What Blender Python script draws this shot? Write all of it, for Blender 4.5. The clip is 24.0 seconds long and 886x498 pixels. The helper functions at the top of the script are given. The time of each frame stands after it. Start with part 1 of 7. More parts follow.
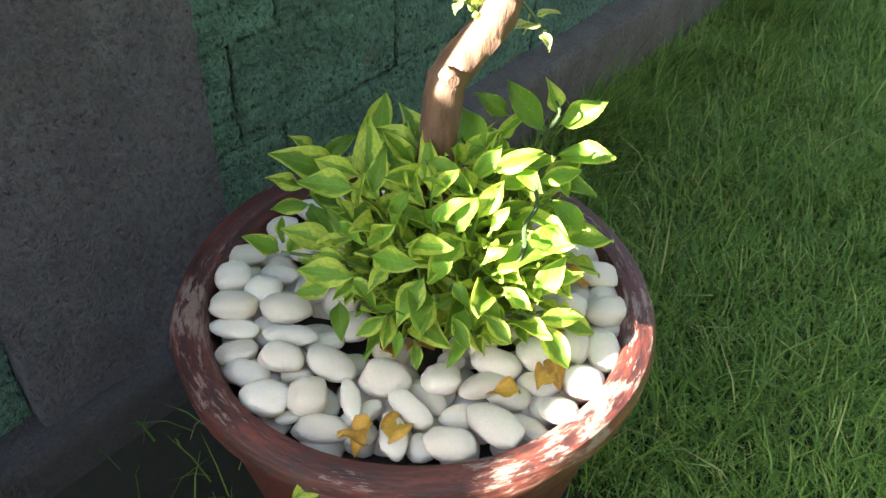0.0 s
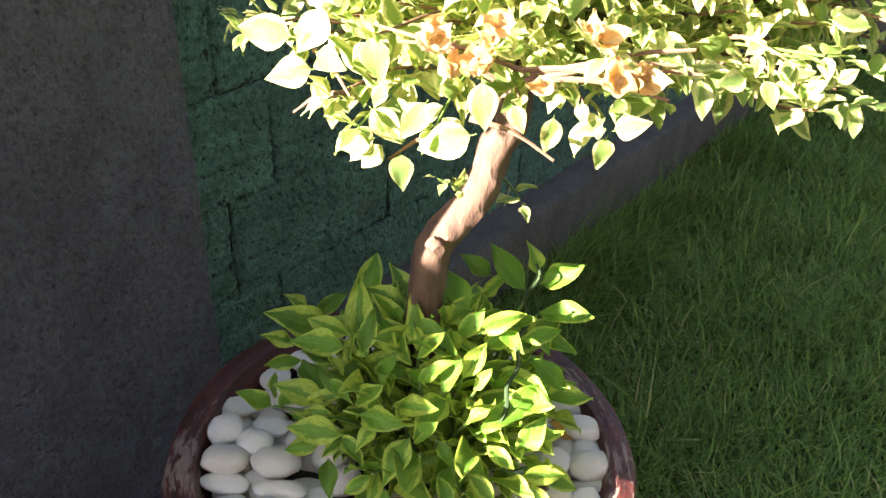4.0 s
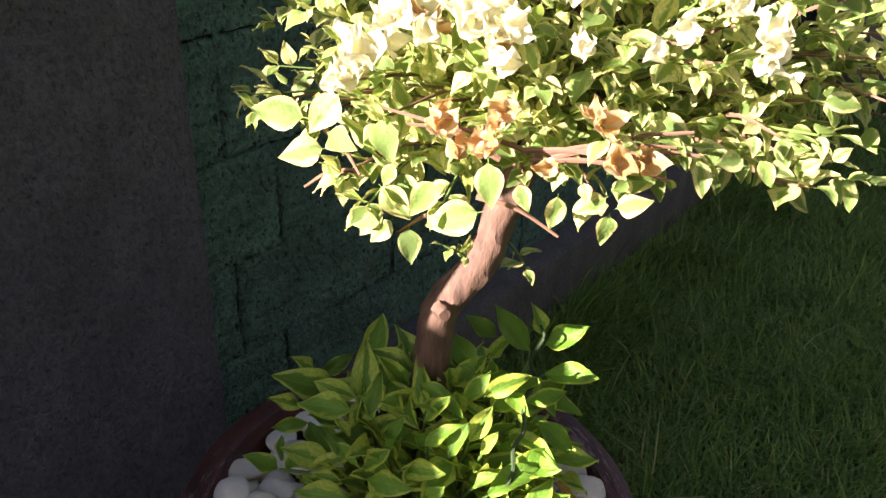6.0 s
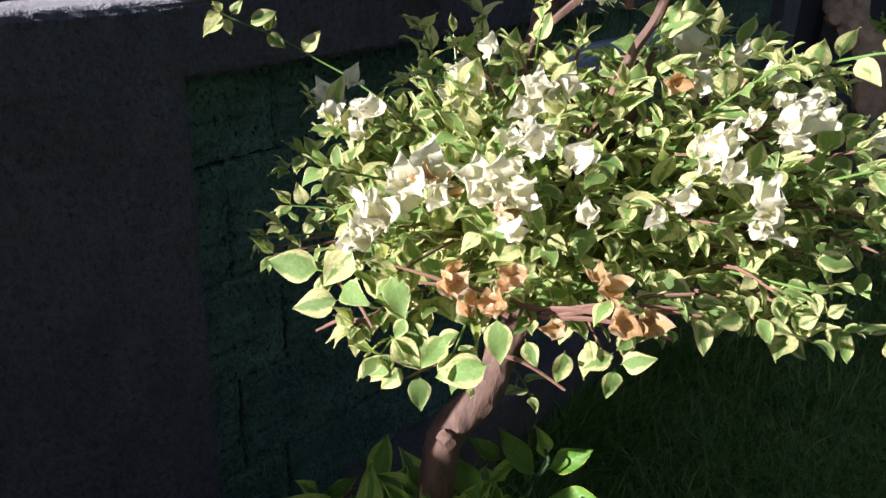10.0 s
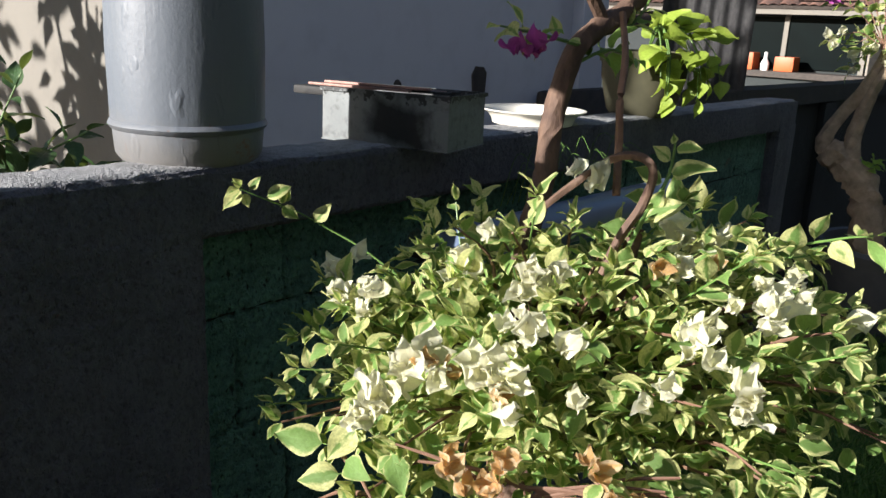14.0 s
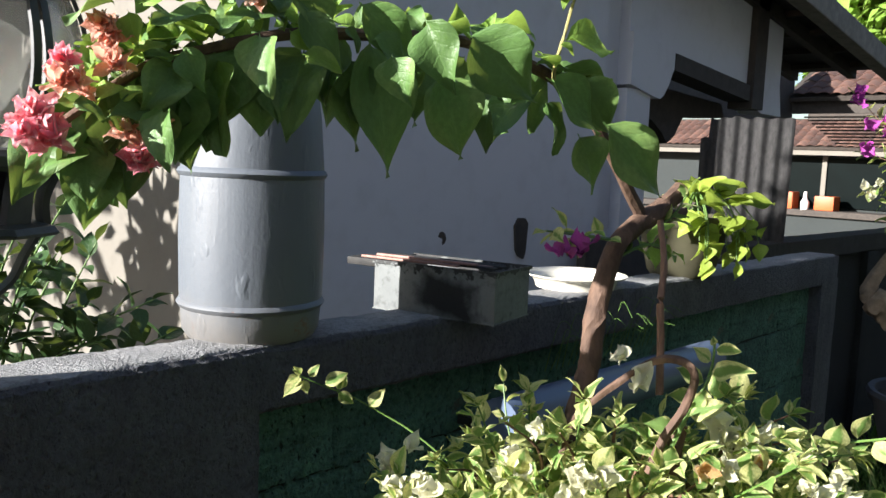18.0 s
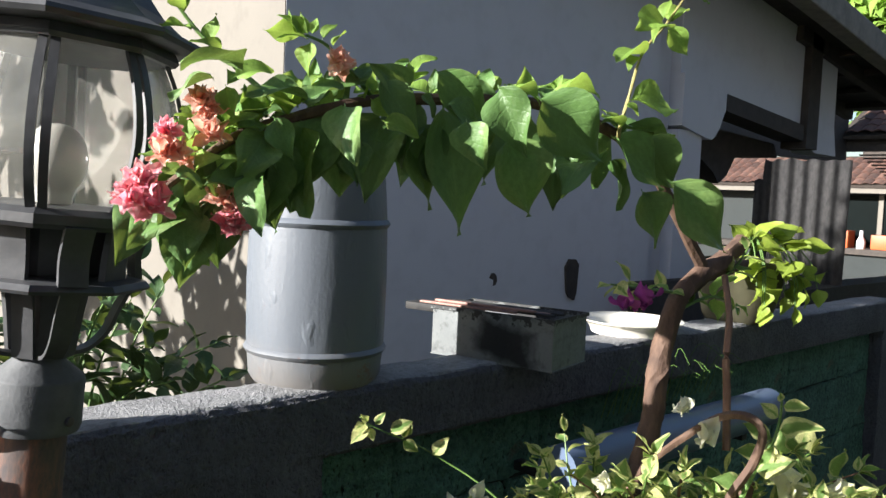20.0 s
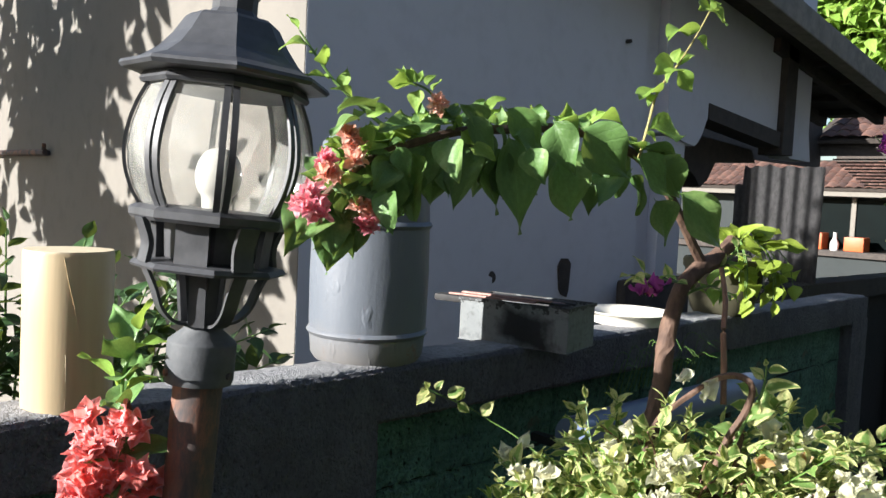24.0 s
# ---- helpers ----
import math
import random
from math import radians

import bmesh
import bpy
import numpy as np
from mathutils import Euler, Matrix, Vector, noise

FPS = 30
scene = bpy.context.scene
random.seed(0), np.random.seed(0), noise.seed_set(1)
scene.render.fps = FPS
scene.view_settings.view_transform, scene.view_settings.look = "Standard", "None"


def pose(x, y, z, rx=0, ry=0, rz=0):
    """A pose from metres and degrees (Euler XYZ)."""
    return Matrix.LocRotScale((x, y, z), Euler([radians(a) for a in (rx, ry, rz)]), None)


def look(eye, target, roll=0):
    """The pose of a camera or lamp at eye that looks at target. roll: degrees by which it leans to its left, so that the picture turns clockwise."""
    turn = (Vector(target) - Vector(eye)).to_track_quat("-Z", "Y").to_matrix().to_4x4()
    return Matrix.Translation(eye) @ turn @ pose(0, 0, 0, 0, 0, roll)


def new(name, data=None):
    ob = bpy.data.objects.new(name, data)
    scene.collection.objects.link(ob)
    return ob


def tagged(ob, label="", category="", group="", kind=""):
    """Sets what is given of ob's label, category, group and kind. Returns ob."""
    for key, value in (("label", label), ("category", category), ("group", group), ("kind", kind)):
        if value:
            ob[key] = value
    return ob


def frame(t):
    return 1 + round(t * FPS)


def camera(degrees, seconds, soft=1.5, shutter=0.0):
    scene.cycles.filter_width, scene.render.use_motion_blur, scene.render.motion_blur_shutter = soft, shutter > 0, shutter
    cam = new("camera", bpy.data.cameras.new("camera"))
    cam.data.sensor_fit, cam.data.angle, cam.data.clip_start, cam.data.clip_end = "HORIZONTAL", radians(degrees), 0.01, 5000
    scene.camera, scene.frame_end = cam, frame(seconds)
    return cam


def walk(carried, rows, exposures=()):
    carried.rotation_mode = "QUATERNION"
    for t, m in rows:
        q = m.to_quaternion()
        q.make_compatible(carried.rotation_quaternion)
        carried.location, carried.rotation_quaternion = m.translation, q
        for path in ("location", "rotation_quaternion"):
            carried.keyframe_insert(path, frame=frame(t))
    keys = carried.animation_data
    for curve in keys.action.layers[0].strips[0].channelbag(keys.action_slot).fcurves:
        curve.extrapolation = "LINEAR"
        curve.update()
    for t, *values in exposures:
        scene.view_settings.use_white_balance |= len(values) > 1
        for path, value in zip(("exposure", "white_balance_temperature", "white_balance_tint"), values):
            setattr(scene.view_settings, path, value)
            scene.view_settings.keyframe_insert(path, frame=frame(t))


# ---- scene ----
cam = camera(56.6, 24.0)
PATH = [
    (0, (-0.651, -1.047, 1.246), (0.522, -0.102, -0.069), 2.5),
    (0.5, (-0.653, -1.05, 1.249), (0.536, -0.091, -0.043), 2.5),
    (1, (-0.651, -1.052, 1.259), (0.551, -0.076, -0.006), 2.3),
    (1.5, (-0.653, -1.056, 1.268), (0.568, -0.063, 0.033), 2.2),
    (2, (-0.653, -1.059, 1.279), (0.591, -0.05, 0.082), 2.3),
    (2.5, (-0.653, -1.059, 1.29), (0.612, -0.037, 0.126), 2.4),
    (3, (-0.657, -1.06, 1.299), (0.631, -0.025, 0.173), 2.6),
    (3.5, (-0.658, -1.062, 1.31), (0.644, -0.017, 0.209), 2.7),
    (5.5, (-0.662, -1.062, 1.337), (0.68, 0.025, 0.329), 2.5),
    (6, (-0.664, -1.059, 1.346), (0.688, 0.039, 0.363), 2.3),
    (6.5, (-0.664, -1.054, 1.354), (0.697, 0.055, 0.396), 2.3),
    (7, (-0.665, -1.049, 1.361), (0.706, 0.068, 0.427), 2.2),
    (7.5, (-0.665, -1.048, 1.372), (0.714, 0.075, 0.458), 2.1),
    (8, (-0.667, -1.048, 1.377), (0.725, 0.082, 0.49), 2.2),
    (8.5, (-0.667, -1.047, 1.385), (0.734, 0.088, 0.52), 2.3),
    (9, (-0.668, -1.047, 1.394), (0.742, 0.094, 0.552), 2.3),
    (9.5, (-0.669, -1.046, 1.398), (0.749, 0.102, 0.577), 2.3),
    (10, (-0.669, -1.046, 1.406), (0.754, 0.109, 0.606), 2.3),
    (10.5, (-0.67, -1.047, 1.411), (0.76, 0.115, 0.632), 2.2),
    (12.5, (-0.679, -1.053, 1.44), (0.797, 0.13, 0.792), 2.8),
    (13, (-0.677, -1.058, 1.446), (0.807, 0.136, 0.836), 2.8),
    (13.5, (-0.682, -1.063, 1.456), (0.803, 0.149, 0.885), 2.7),
    (14, (-0.688, -1.066, 1.471), (0.793, 0.172, 0.946), 2.6),
    (14.5, (-0.693, -1.067, 1.481), (0.785, 0.19, 0.997), 2.7),
    (15, (-0.695, -1.07, 1.496), (0.782, 0.205, 1.058), 2.6),
    (15.5, (-0.697, -1.071, 1.504), (0.779, 0.218, 1.105), 2.6),
    (16, (-0.703, -1.073, 1.517), (0.774, 0.228, 1.162), 2.6),
    (16.5, (-0.708, -1.076, 1.523), (0.768, 0.235, 1.205), 2.7),
    (17, (-0.713, -1.077, 1.534), (0.758, 0.249, 1.256), 2.5),
    (17.5, (-0.721, -1.079, 1.544), (0.742, 0.261, 1.299), 2.4),
    (18, (-0.729, -1.082, 1.55), (0.722, 0.278, 1.337), 2.4),
    (18.5, (-0.738, -1.082, 1.552), (0.699, 0.295, 1.361), 2.4),
    (20.5, (-0.78, -1.079, 1.573), (0.574, 0.389, 1.457), 2.6),
    (21, (-0.803, -1.077, 1.573), (0.532, 0.408, 1.456), 2.9),
    (21.5, (-0.828, -1.077, 1.573), (0.495, 0.418, 1.45), 3.1),
    (22, (-0.863, -1.087, 1.578), (0.455, 0.411, 1.439), 3.3),
    (22.5, (-0.9, -1.088, 1.573), (0.441, 0.389, 1.436), 3.2),
    (23, (-0.942, -1.109, 1.572), (0.425, 0.345, 1.434), 3.1),
    (23.5, (-0.975, -1.135, 1.573), (0.417, 0.295, 1.442), 3.0),
    (24, (-1.004, -1.175, 1.575), (0.408, 0.236, 1.45), 2.7),
]
EXPOSURES = [
    (0, 4.37, 7000, 11), (3, 4.1, 7000, 16), (5.5, 2.97, 6900, 28), (7, 2.38, 6950, 32), (9, 1.9, 7000, 32), (9.5, 1.82, 6600, 30), (10, 1.68, 5800, 25),
    (12.5, 1.45, 5950, 18), (14, 1.5, 6050, 12), (16, 1.65, 6050, 11), (18, 1.85, 6050, 11), (21, 1.76, 6000, 11), (24, 1.74, 5950, 11)]
walk(cam, [(t, look(eye, target, roll)) for t, eye, target, roll in PATH], EXPOSURES)

# ---- light ----
SUN_DIR = Vector((-0.936, 0.352, 0.0)).normalized()
SUN_ELEV = radians(20.3)
world = bpy.data.worlds.new("sky")
scene.world = world
world.use_nodes = True
wn = world.node_tree
sky = wn.nodes.new("ShaderNodeTexSky")
sky.sky_type = "NISHITA"
sky.sun_disc = False
sky.sun_elevation = SUN_ELEV
sky.sun_rotation = math.atan2(SUN_DIR.x, SUN_DIR.y)
wn.links.new(sky.outputs[0], wn.nodes["Background"].inputs[0])
wn.nodes["Background"].inputs[1].default_value = 0.05
sun = new("sun", bpy.data.lights.new("sun", "SUN"))
sun.data.energy = 5.0
sun.data.angle = radians(0.5)
sun.data.color = (1.0, 0.93, 0.82)
sun.matrix_world = look(tuple(SUN_DIR * 10 * math.cos(SUN_ELEV) + Vector((0, 0, 10 * math.sin(SUN_ELEV)))), (0, 0, 0))


# ---- materials ----
class Mat:
    """A small helper round a Principled material."""

    def __init__(self, name, rough=0.7, metal=0.0):
        self.m = bpy.data.materials.new(name)
        self.m.use_nodes = True
        self.t = self.m.node_tree
        self.b = self.t.nodes["Principled BSDF"]
        self.b.inputs["Roughness"].default_value = rough
        self.b.inputs["Metallic"].default_value = metal
        self.co = self.t.nodes.new("ShaderNodeTexCoord")

    def node(self, kind, **values):
        n = self.t.nodes.new(kind)
        for key, value in values.items():
            n.inputs[key].default_value = value
        return n

    def link(self, a, b):
        self.t.links.new(a, b)

    def coords(self, stretch=(1, 1, 1), source="Object"):
        mp = self.node("ShaderNodeMapping", Scale=stretch)
        self.link(self.co.outputs[source], mp.inputs["Vector"])
        return mp.outputs[0]

    def noise(self, scale, detail=6, rough=0.6, stretch=(1, 1, 1), source="Object"):
        n = self.node("ShaderNodeTexNoise", Scale=scale, Detail=detail, Roughness=rough)
        self.link(self.coords(stretch, source), n.inputs["Vector"])
        return n.outputs["Fac"]

    def ramp(self, fac, stops):
        r = self.node("ShaderNodeValToRGB")
        e = r.color_ramp.elements
        while len(e) < len(stops):
            e.new(0.5)
        for k, (p, c) in zip(e, stops):
            k.position, k.color = p, (*c, 1)
        self.link(fac, r.inputs[0])
        return r.outputs[0]

    def mix(self, fac, a, b, mode="MIX"):
        n = self.t.nodes.new("ShaderNodeMix")
        n.data_type, n.blend_type = "RGBA", mode
        for sock, v in ((n.inputs[0], fac), (n.inputs[6], a), (n.inputs[7], b)):
            if isinstance(v, (int, float)):
                sock.default_value = v
            elif isinstance(v, tuple):
                sock.default_value = (*v, 1)
            else:
                self.link(v, sock)
        return n.outputs[2]

    def math(self, op, a, b=0.0):
        n = self.t.nodes.new("ShaderNodeMath")
        n.operation = op
        for sock, v in ((n.inputs[0], a), (n.inputs[1], b)):
            if isinstance(v, (int, float)):
                sock.default_value = v
            else:
                self.link(v, sock)
        return n.outputs[0]

    def color(self, c):
        if isinstance(c, tuple):
            self.b.inputs["Base Color"].default_value = (*c, 1)
        else:
            self.link(c, self.b.inputs["Base Color"])
        return self

    def bump(self, height, strength=0.5, distance=0.01):
        n = self.node("ShaderNodeBump", Strength=strength, Distance=distance)
        self.link(height, n.inputs["Height"])
        self.link(n.outputs[0], self.b.inputs["Normal"])
        return self

    def random(self):
        oi = self.t.nodes.new("ShaderNodeObjectInfo").outputs["Random"]
        gi = self.t.nodes.new("ShaderNodeNewGeometry").outputs["Random Per Island"]
        return self.math("FRACT", self.math("ADD", oi, gi))


def plain(name, c1, c2, scale=30, rough=0.7, metal=0.0, bump=0.3, dist=0.003, stretch=(1, 1, 1), detail=6):
    m = Mat(name, rough, metal)
    f = m.noise(scale, detail, 0.6, stretch)
    big = m.noise(scale * 0.12, 3, 0.5)
    c = m.mix(m.math("MULTIPLY", big, 0.6), m.ramp(f, [(0.3, c1), (0.7, c2)]), c1)
    m.color(c)
    if bump:
        m.bump(f, bump, dist)
    return m.m


def leaf_mat(name, centre, margin, pale=0.0, trans=0.35, rough=0.45, edge=(0.55, 0.75), vein=0.15):
    """A leaf: uv x runs 0 to 1 across, y along; an irregular margin in another colour."""
    m = Mat(name, rough)
    uv = m.t.nodes.new("ShaderNodeSeparateXYZ")
    m.link(m.co.outputs["UV"], uv.inputs[0])
    across = m.math("ABSOLUTE", m.math("SUBTRACT", m.math("MULTIPLY", uv.outputs[0], 2.0), 1.0))
    r = m.random()
    blotch = m.node("ShaderNodeTexNoise", Scale=2.8, Detail=5.0, Roughness=0.65)
    blotch.noise_dimensions = "4D"
    m.link(m.co.outputs["UV"], blotch.inputs["Vector"])
    m.link(m.math("MULTIPLY", r, 60.0), blotch.inputs["W"])
    n = blotch.outputs["Fac"]
    f = m.math("ADD", across, m.math("MULTIPLY", m.math("SUBTRACT", n, 0.5), 1.7))
    f = m.math("ADD", f, m.math("MULTIPLY", m.math("SUBTRACT", m.math("FRACT", m.math("MULTIPLY", r, 7.3)), 0.5), 0.9))
    mask = m.ramp(f, [(edge[0], (0, 0, 0)), (edge[1], (1, 1, 1))])
    green = m.mix(r, tuple(k * 0.7 for k in centre), tuple(min(1, k * 1.35) for k in centre))
    col = m.mix(mask, green, m.mix(n, margin, tuple(k * 0.75 for k in margin)))
    rib = m.ramp(across, [(0.0, (1, 1, 1)), (0.07, (0, 0, 0))])
    col = m.mix(m.math("MULTIPLY", rib, vein), col, tuple(min(1, k * 1.8 + 0.05) for k in centre))
    m.color(col)
    m.b.inputs["Specular IOR Level"].default_value = 0.4
    # side veins run forward from the midrib
    phase = m.math("ADD", m.math("MULTIPLY", m.math("SUBTRACT", uv.outputs[1], m.math("MULTIPLY", across, 0.22)), 38.0), m.math("MULTIPLY", n, 7.0))
    side_vein = m.ramp(m.math("ADD", m.math("MULTIPLY", m.math("SINE", phase), 0.5), 0.5), [(0.86, (0, 0, 0)), (1.0, (1, 1, 1))])
    col = m.mix(m.math("MULTIPLY", side_vein, vein * 0.45), col, tuple(min(1, k * 1.7 + 0.04) for k in centre))
    speck = m.node("ShaderNodeTexNoise", Scale=11.0, Detail=4.0, Roughness=0.7)
    m.link(m.co.outputs["UV"], speck.inputs["Vector"])
    col = m.mix(m.ramp(speck.outputs["Fac"], [(0.42, (0.4, 0.4, 0.4)), (0.6, (0, 0, 0))]), col, tuple(k * 0.62 for k in centre) if pale == 0 else tuple(k * 0.8 for k in margin))
    m.color(col)
    m.link(m.ramp(speck.outputs["Fac"], [(0.35, (rough + 0.18,) * 3), (0.65, (rough,) * 3)]), m.b.inputs["Roughness"])
    m.bump(m.math("ADD", m.math("ADD", n, m.math("MULTIPLY", speck.outputs["Fac"], 0.5)), m.math("MULTIPLY", m.math("ADD", side_vein, rib), -1.4 * vein)), 0.45, 0.003)
    tr = m.t.nodes.new("ShaderNodeBsdfTranslucent")
    bright = m.mix(0.35, col, (0.50, 0.60, 0.08)) if pale == 0 else m.mix(0.0 if pale == 2 else 0.5, col, (0.8, 0.8, 0.6))
    m.link(bright, tr.inputs[0])
    mx = m.t.nodes.new("ShaderNodeMixShader")
    mx.inputs[0].default_value = trans
    out = m.t.nodes["Material Output"]
    m.link(m.b.outputs[0], mx.inputs[1])
    m.link(tr.outputs[0], mx.inputs[2])
    m.link(mx.outputs[0], out.inputs[0])
    return m.m


def concrete_mat(name, c1, c2, rough_amt=0.8):
    """Rough render: lumps, pits, light grit and broad stains."""
    m = Mat(name, 0.92)
    fine = m.noise(260, 3, 0.6)
    lump = m.noise(120, 4, 0.65, (1, 1, 0.7))
    pit = m.noise(150, 2, 0.5, (1, 1, 0.6))
    mid = m.noise(14, 5, 0.65, (1, 1, 0.5))
    big = m.noise(2.2, 4, 0.55)
    col = m.mix(big, c1, c2)
    col = m.mix(m.ramp(mid, [(0.38, (0.5, 0.5, 0.5)), (0.6, (0, 0, 0))]), col, tuple(k * 0.6 for k in c1))
    # hollows and pits darkened in colour, standing in for the shade inside them
    col = m.mix(m.ramp(lump, [(0.36, (0.5, 0.5, 0.5)), (0.5, (0, 0, 0))]), col, tuple(k * 0.5 for k in c1))
    col = m.mix(m.ramp(pit, [(0.29, (0.6, 0.6, 0.6)), (0.36, (0, 0, 0))]), col, tuple(k * 0.4 for k in c1))
    grit = m.ramp(m.math("ADD", m.math("MULTIPLY", fine, 0.5), m.math("MULTIPLY", lump, 0.5)), [(0.54, (0, 0, 0)), (0.70, (0.35, 0.35, 0.35))])
    col = m.mix(grit, col, tuple(min(1, k * 1.3) for k in c2))
    m.color(col)
    hgt = m.math("ADD", m.math("MULTIPLY", lump, 2.6), m.math("ADD", m.math("MULTIPLY", fine, 0.7), m.math("MULTIPLY", m.ramp(pit, [(0.28, (0, 0, 0)), (0.42, (1, 1, 1))]), 1.2)))
    m.bump(hgt, rough_amt, 0.02)
    return m.m


CONCRETE = concrete_mat("rough_concrete", (0.112, 0.113, 0.134), (0.164, 0.166, 0.188), 0.8)
LEDGE = concrete_mat("smooth_concrete", (0.045, 0.045, 0.049), (0.076, 0.076, 0.081), 0.6)
TALL_LEDGE = concrete_mat("grey_ledge_concrete", (0.085, 0.083, 0.082), (0.135, 0.131, 0.128), 0.6)
# paler copy of the concrete: sunlight on the coping top, in the colour
LIT_TOP = concrete_mat("sunlit_coping_concrete", (0.22, 0.22, 0.225), (0.34, 0.34, 0.34), 0.45)
# dark copies of the concrete, coloured for the shade on the end wall
SHADED_CONCRETE = concrete_mat("shaded_end_concrete", (0.012, 0.014, 0.015), (0.024, 0.027, 0.028), 0.6)
SHADED_COPING = concrete_mat("shaded_coping_concrete", (0.035, 0.034, 0.03), (0.06, 0.057, 0.05), 0.6)


def green_block_mat():
    m = Mat("green_painted_block", 0.85)
    fine = m.noise(230, 3, 0.6)
    lump = m.noise(70, 4, 0.6)
    pit = m.noise(110, 2, 0.5, (1, 1, 0.6))
    mid = m.noise(11, 5, 0.65)
    big = m.noise(3, 3, 0.5)
    col = m.mix(big, (0.105, 0.25, 0.195), (0.165, 0.36, 0.28))
    col = m.mix(m.ramp(mid, [(0.4, (0.75, 0.75, 0.75)), (0.6, (0, 0, 0))]), col, (0.05, 0.125, 0.10))
    # here too the shade in hollows and pits is put into the colour
    col = m.mix(m.ramp(lump, [(0.36, (0.6, 0.6, 0.6)), (0.5, (0, 0, 0))]), col, (0.03, 0.08, 0.065))
    col = m.mix(m.ramp(pit, [(0.30, (0.95, 0.95, 0.95)), (0.40, (0, 0, 0))]), col, (0.006, 0.016, 0.013))
    grit = m.ramp(m.math("ADD", m.math("MULTIPLY", fine, 0.5), m.math("MULTIPLY", lump, 0.5)), [(0.52, (0, 0, 0)), (0.65, (0.7, 0.7, 0.7))])
    col = m.mix(grit, col, (0.17, 0.36, 0.265))
    bare = m.noise(5, 8, 0.7)
    col = m.mix(m.ramp(bare, [(0.64, (0, 0, 0)), (0.72, (0.8, 0.8, 0.8))]), col, (0.17, 0.13, 0.10))
    col = m.mix(m.math("MULTIPLY", m.t.nodes.new("ShaderNodeObjectInfo").outputs["Random"], 0.45), col, (0.04, 0.10, 0.085))
    m.color(col)
    hgt = m.math("ADD", m.math("MULTIPLY", lump, 2.4), m.math("ADD", m.math("MULTIPLY", fine, 0.7), m.math("MULTIPLY", m.ramp(pit, [(0.28, (0, 0, 0)), (0.42, (1, 1, 1))]), 1.2)))
    m.bump(hgt, 1.0, 0.02)
    return m.m


GREEN_BLOCK = green_block_mat()
JOINT = concrete_mat("dark_open_joint", (0.018, 0.03, 0.025), (0.035, 0.055, 0.045), 0.8)


def pot_mat():
    """Dark red brush-painted clay, worn to a pale ground along the rim."""
    m = Mat("worn_red_paint", 0.5)
    pos = m.t.nodes.new("ShaderNodeSeparateXYZ")
    m.link(m.co.outputs["Object"], pos.inputs[0])
    x, y, z = pos.outputs
    ang = m.math("ARCTAN2", y, x)
    rad = m.math("SQRT", m.math("ADD", m.math("MULTIPLY", x, x), m.math("MULTIPLY", y, y)))
    around = m.t.nodes.new("ShaderNodeCombineXYZ")
    m.link(m.math("MULTIPLY", ang, 0.3), around.inputs[0])
    m.link(m.math("MULTIPLY", rad, 5.0), around.inputs[1])
    m.link(m.math("MULTIPLY", z, 6.0), around.inputs[2])

    def strokes(scale, detail, rough):
        n = m.node("ShaderNodeTexNoise", Scale=scale, Detail=detail, Roughness=rough)
        m.link(around.outputs[0], n.inputs["Vector"])
        return n.outputs["Fac"]

    broad, fine = strokes(9, 5, 0.65), strokes(38, 6, 0.7)
    col = m.ramp(broad, [(0.32, (0.022, 0.006, 0.005)), (0.5, (0.072, 0.015, 0.011)), (0.68, (0.15, 0.034, 0.022))])
    col = m.mix(m.ramp(fine, [(0.4, (0.75, 0.75, 0.75)), (0.55, (0, 0, 0))]), col, (0.010, 0.005, 0.005))
    rim = m.ramp(z, [(0.42, (0, 0, 0)), (0.475, (0.092, 0.092, 0.092))])
    chips = m.math("ADD", m.math("ADD", m.math("MULTIPLY", strokes(30, 8, 0.75), 0.6), m.math("MULTIPLY", m.noise(9, 4, 0.6), 0.4)), rim)
    chip = m.ramp(chips, [(0.625, (0, 0, 0)), (0.645, (1, 1, 1))])
    col = m.mix(chip, col, m.mix(m.noise(90, 3), (0.27, 0.205, 0.18), (0.10, 0.052, 0.042)))
    m.color(col)
    m.link(m.ramp(fine, [(0.35, (0.4, 0.4, 0.4)), (0.65, (0.62, 0.62, 0.62))]), m.b.inputs["Roughness"])
    m.bump(m.math("ADD", m.math("ADD", fine, broad), m.math("MULTIPLY", chip, -0.4)), 0.6, 0.004)
    return m.m


POT = pot_mat()


def pebble_mat():
    m = Mat("white_pebble", 0.55)
    big = m.noise(18, 3, 0.5)
    vein = m.noise(30, 8, 0.75)
    crack = m.noise(14, 3, 0.5)
    r = m.random()
    col = m.mix(r, (0.60, 0.555, 0.475), (0.84, 0.80, 0.715))
    col = m.mix(m.ramp(big, [(0.48, (0, 0, 0)), (0.75, (0.6, 0.6, 0.6))]), col, (0.56, 0.48, 0.36))
    col = m.mix(m.ramp(vein, [(0.56, (0, 0, 0)), (0.68, (0.8, 0.8, 0.8))]), col, (0.33, 0.26, 0.19))
    line = m.ramp(m.math("ABSOLUTE", m.math("SUBTRACT", crack, 0.5)), [(0.004, (0.8, 0.8, 0.8)), (0.014, (0, 0, 0))])
    col = m.mix(line, col, (0.20, 0.15, 0.11))
    m.color(col)
    m.b.inputs["Subsurface Weight"].default_value = 0.05
    m.bump(m.math("ADD", m.math("ADD", vein, m.math("MULTIPLY", line, -0.5)), m.math("MULTIPLY", big, 2.5)), 0.45, 0.006)
    return m.m


PEBBLE = pebble_mat()


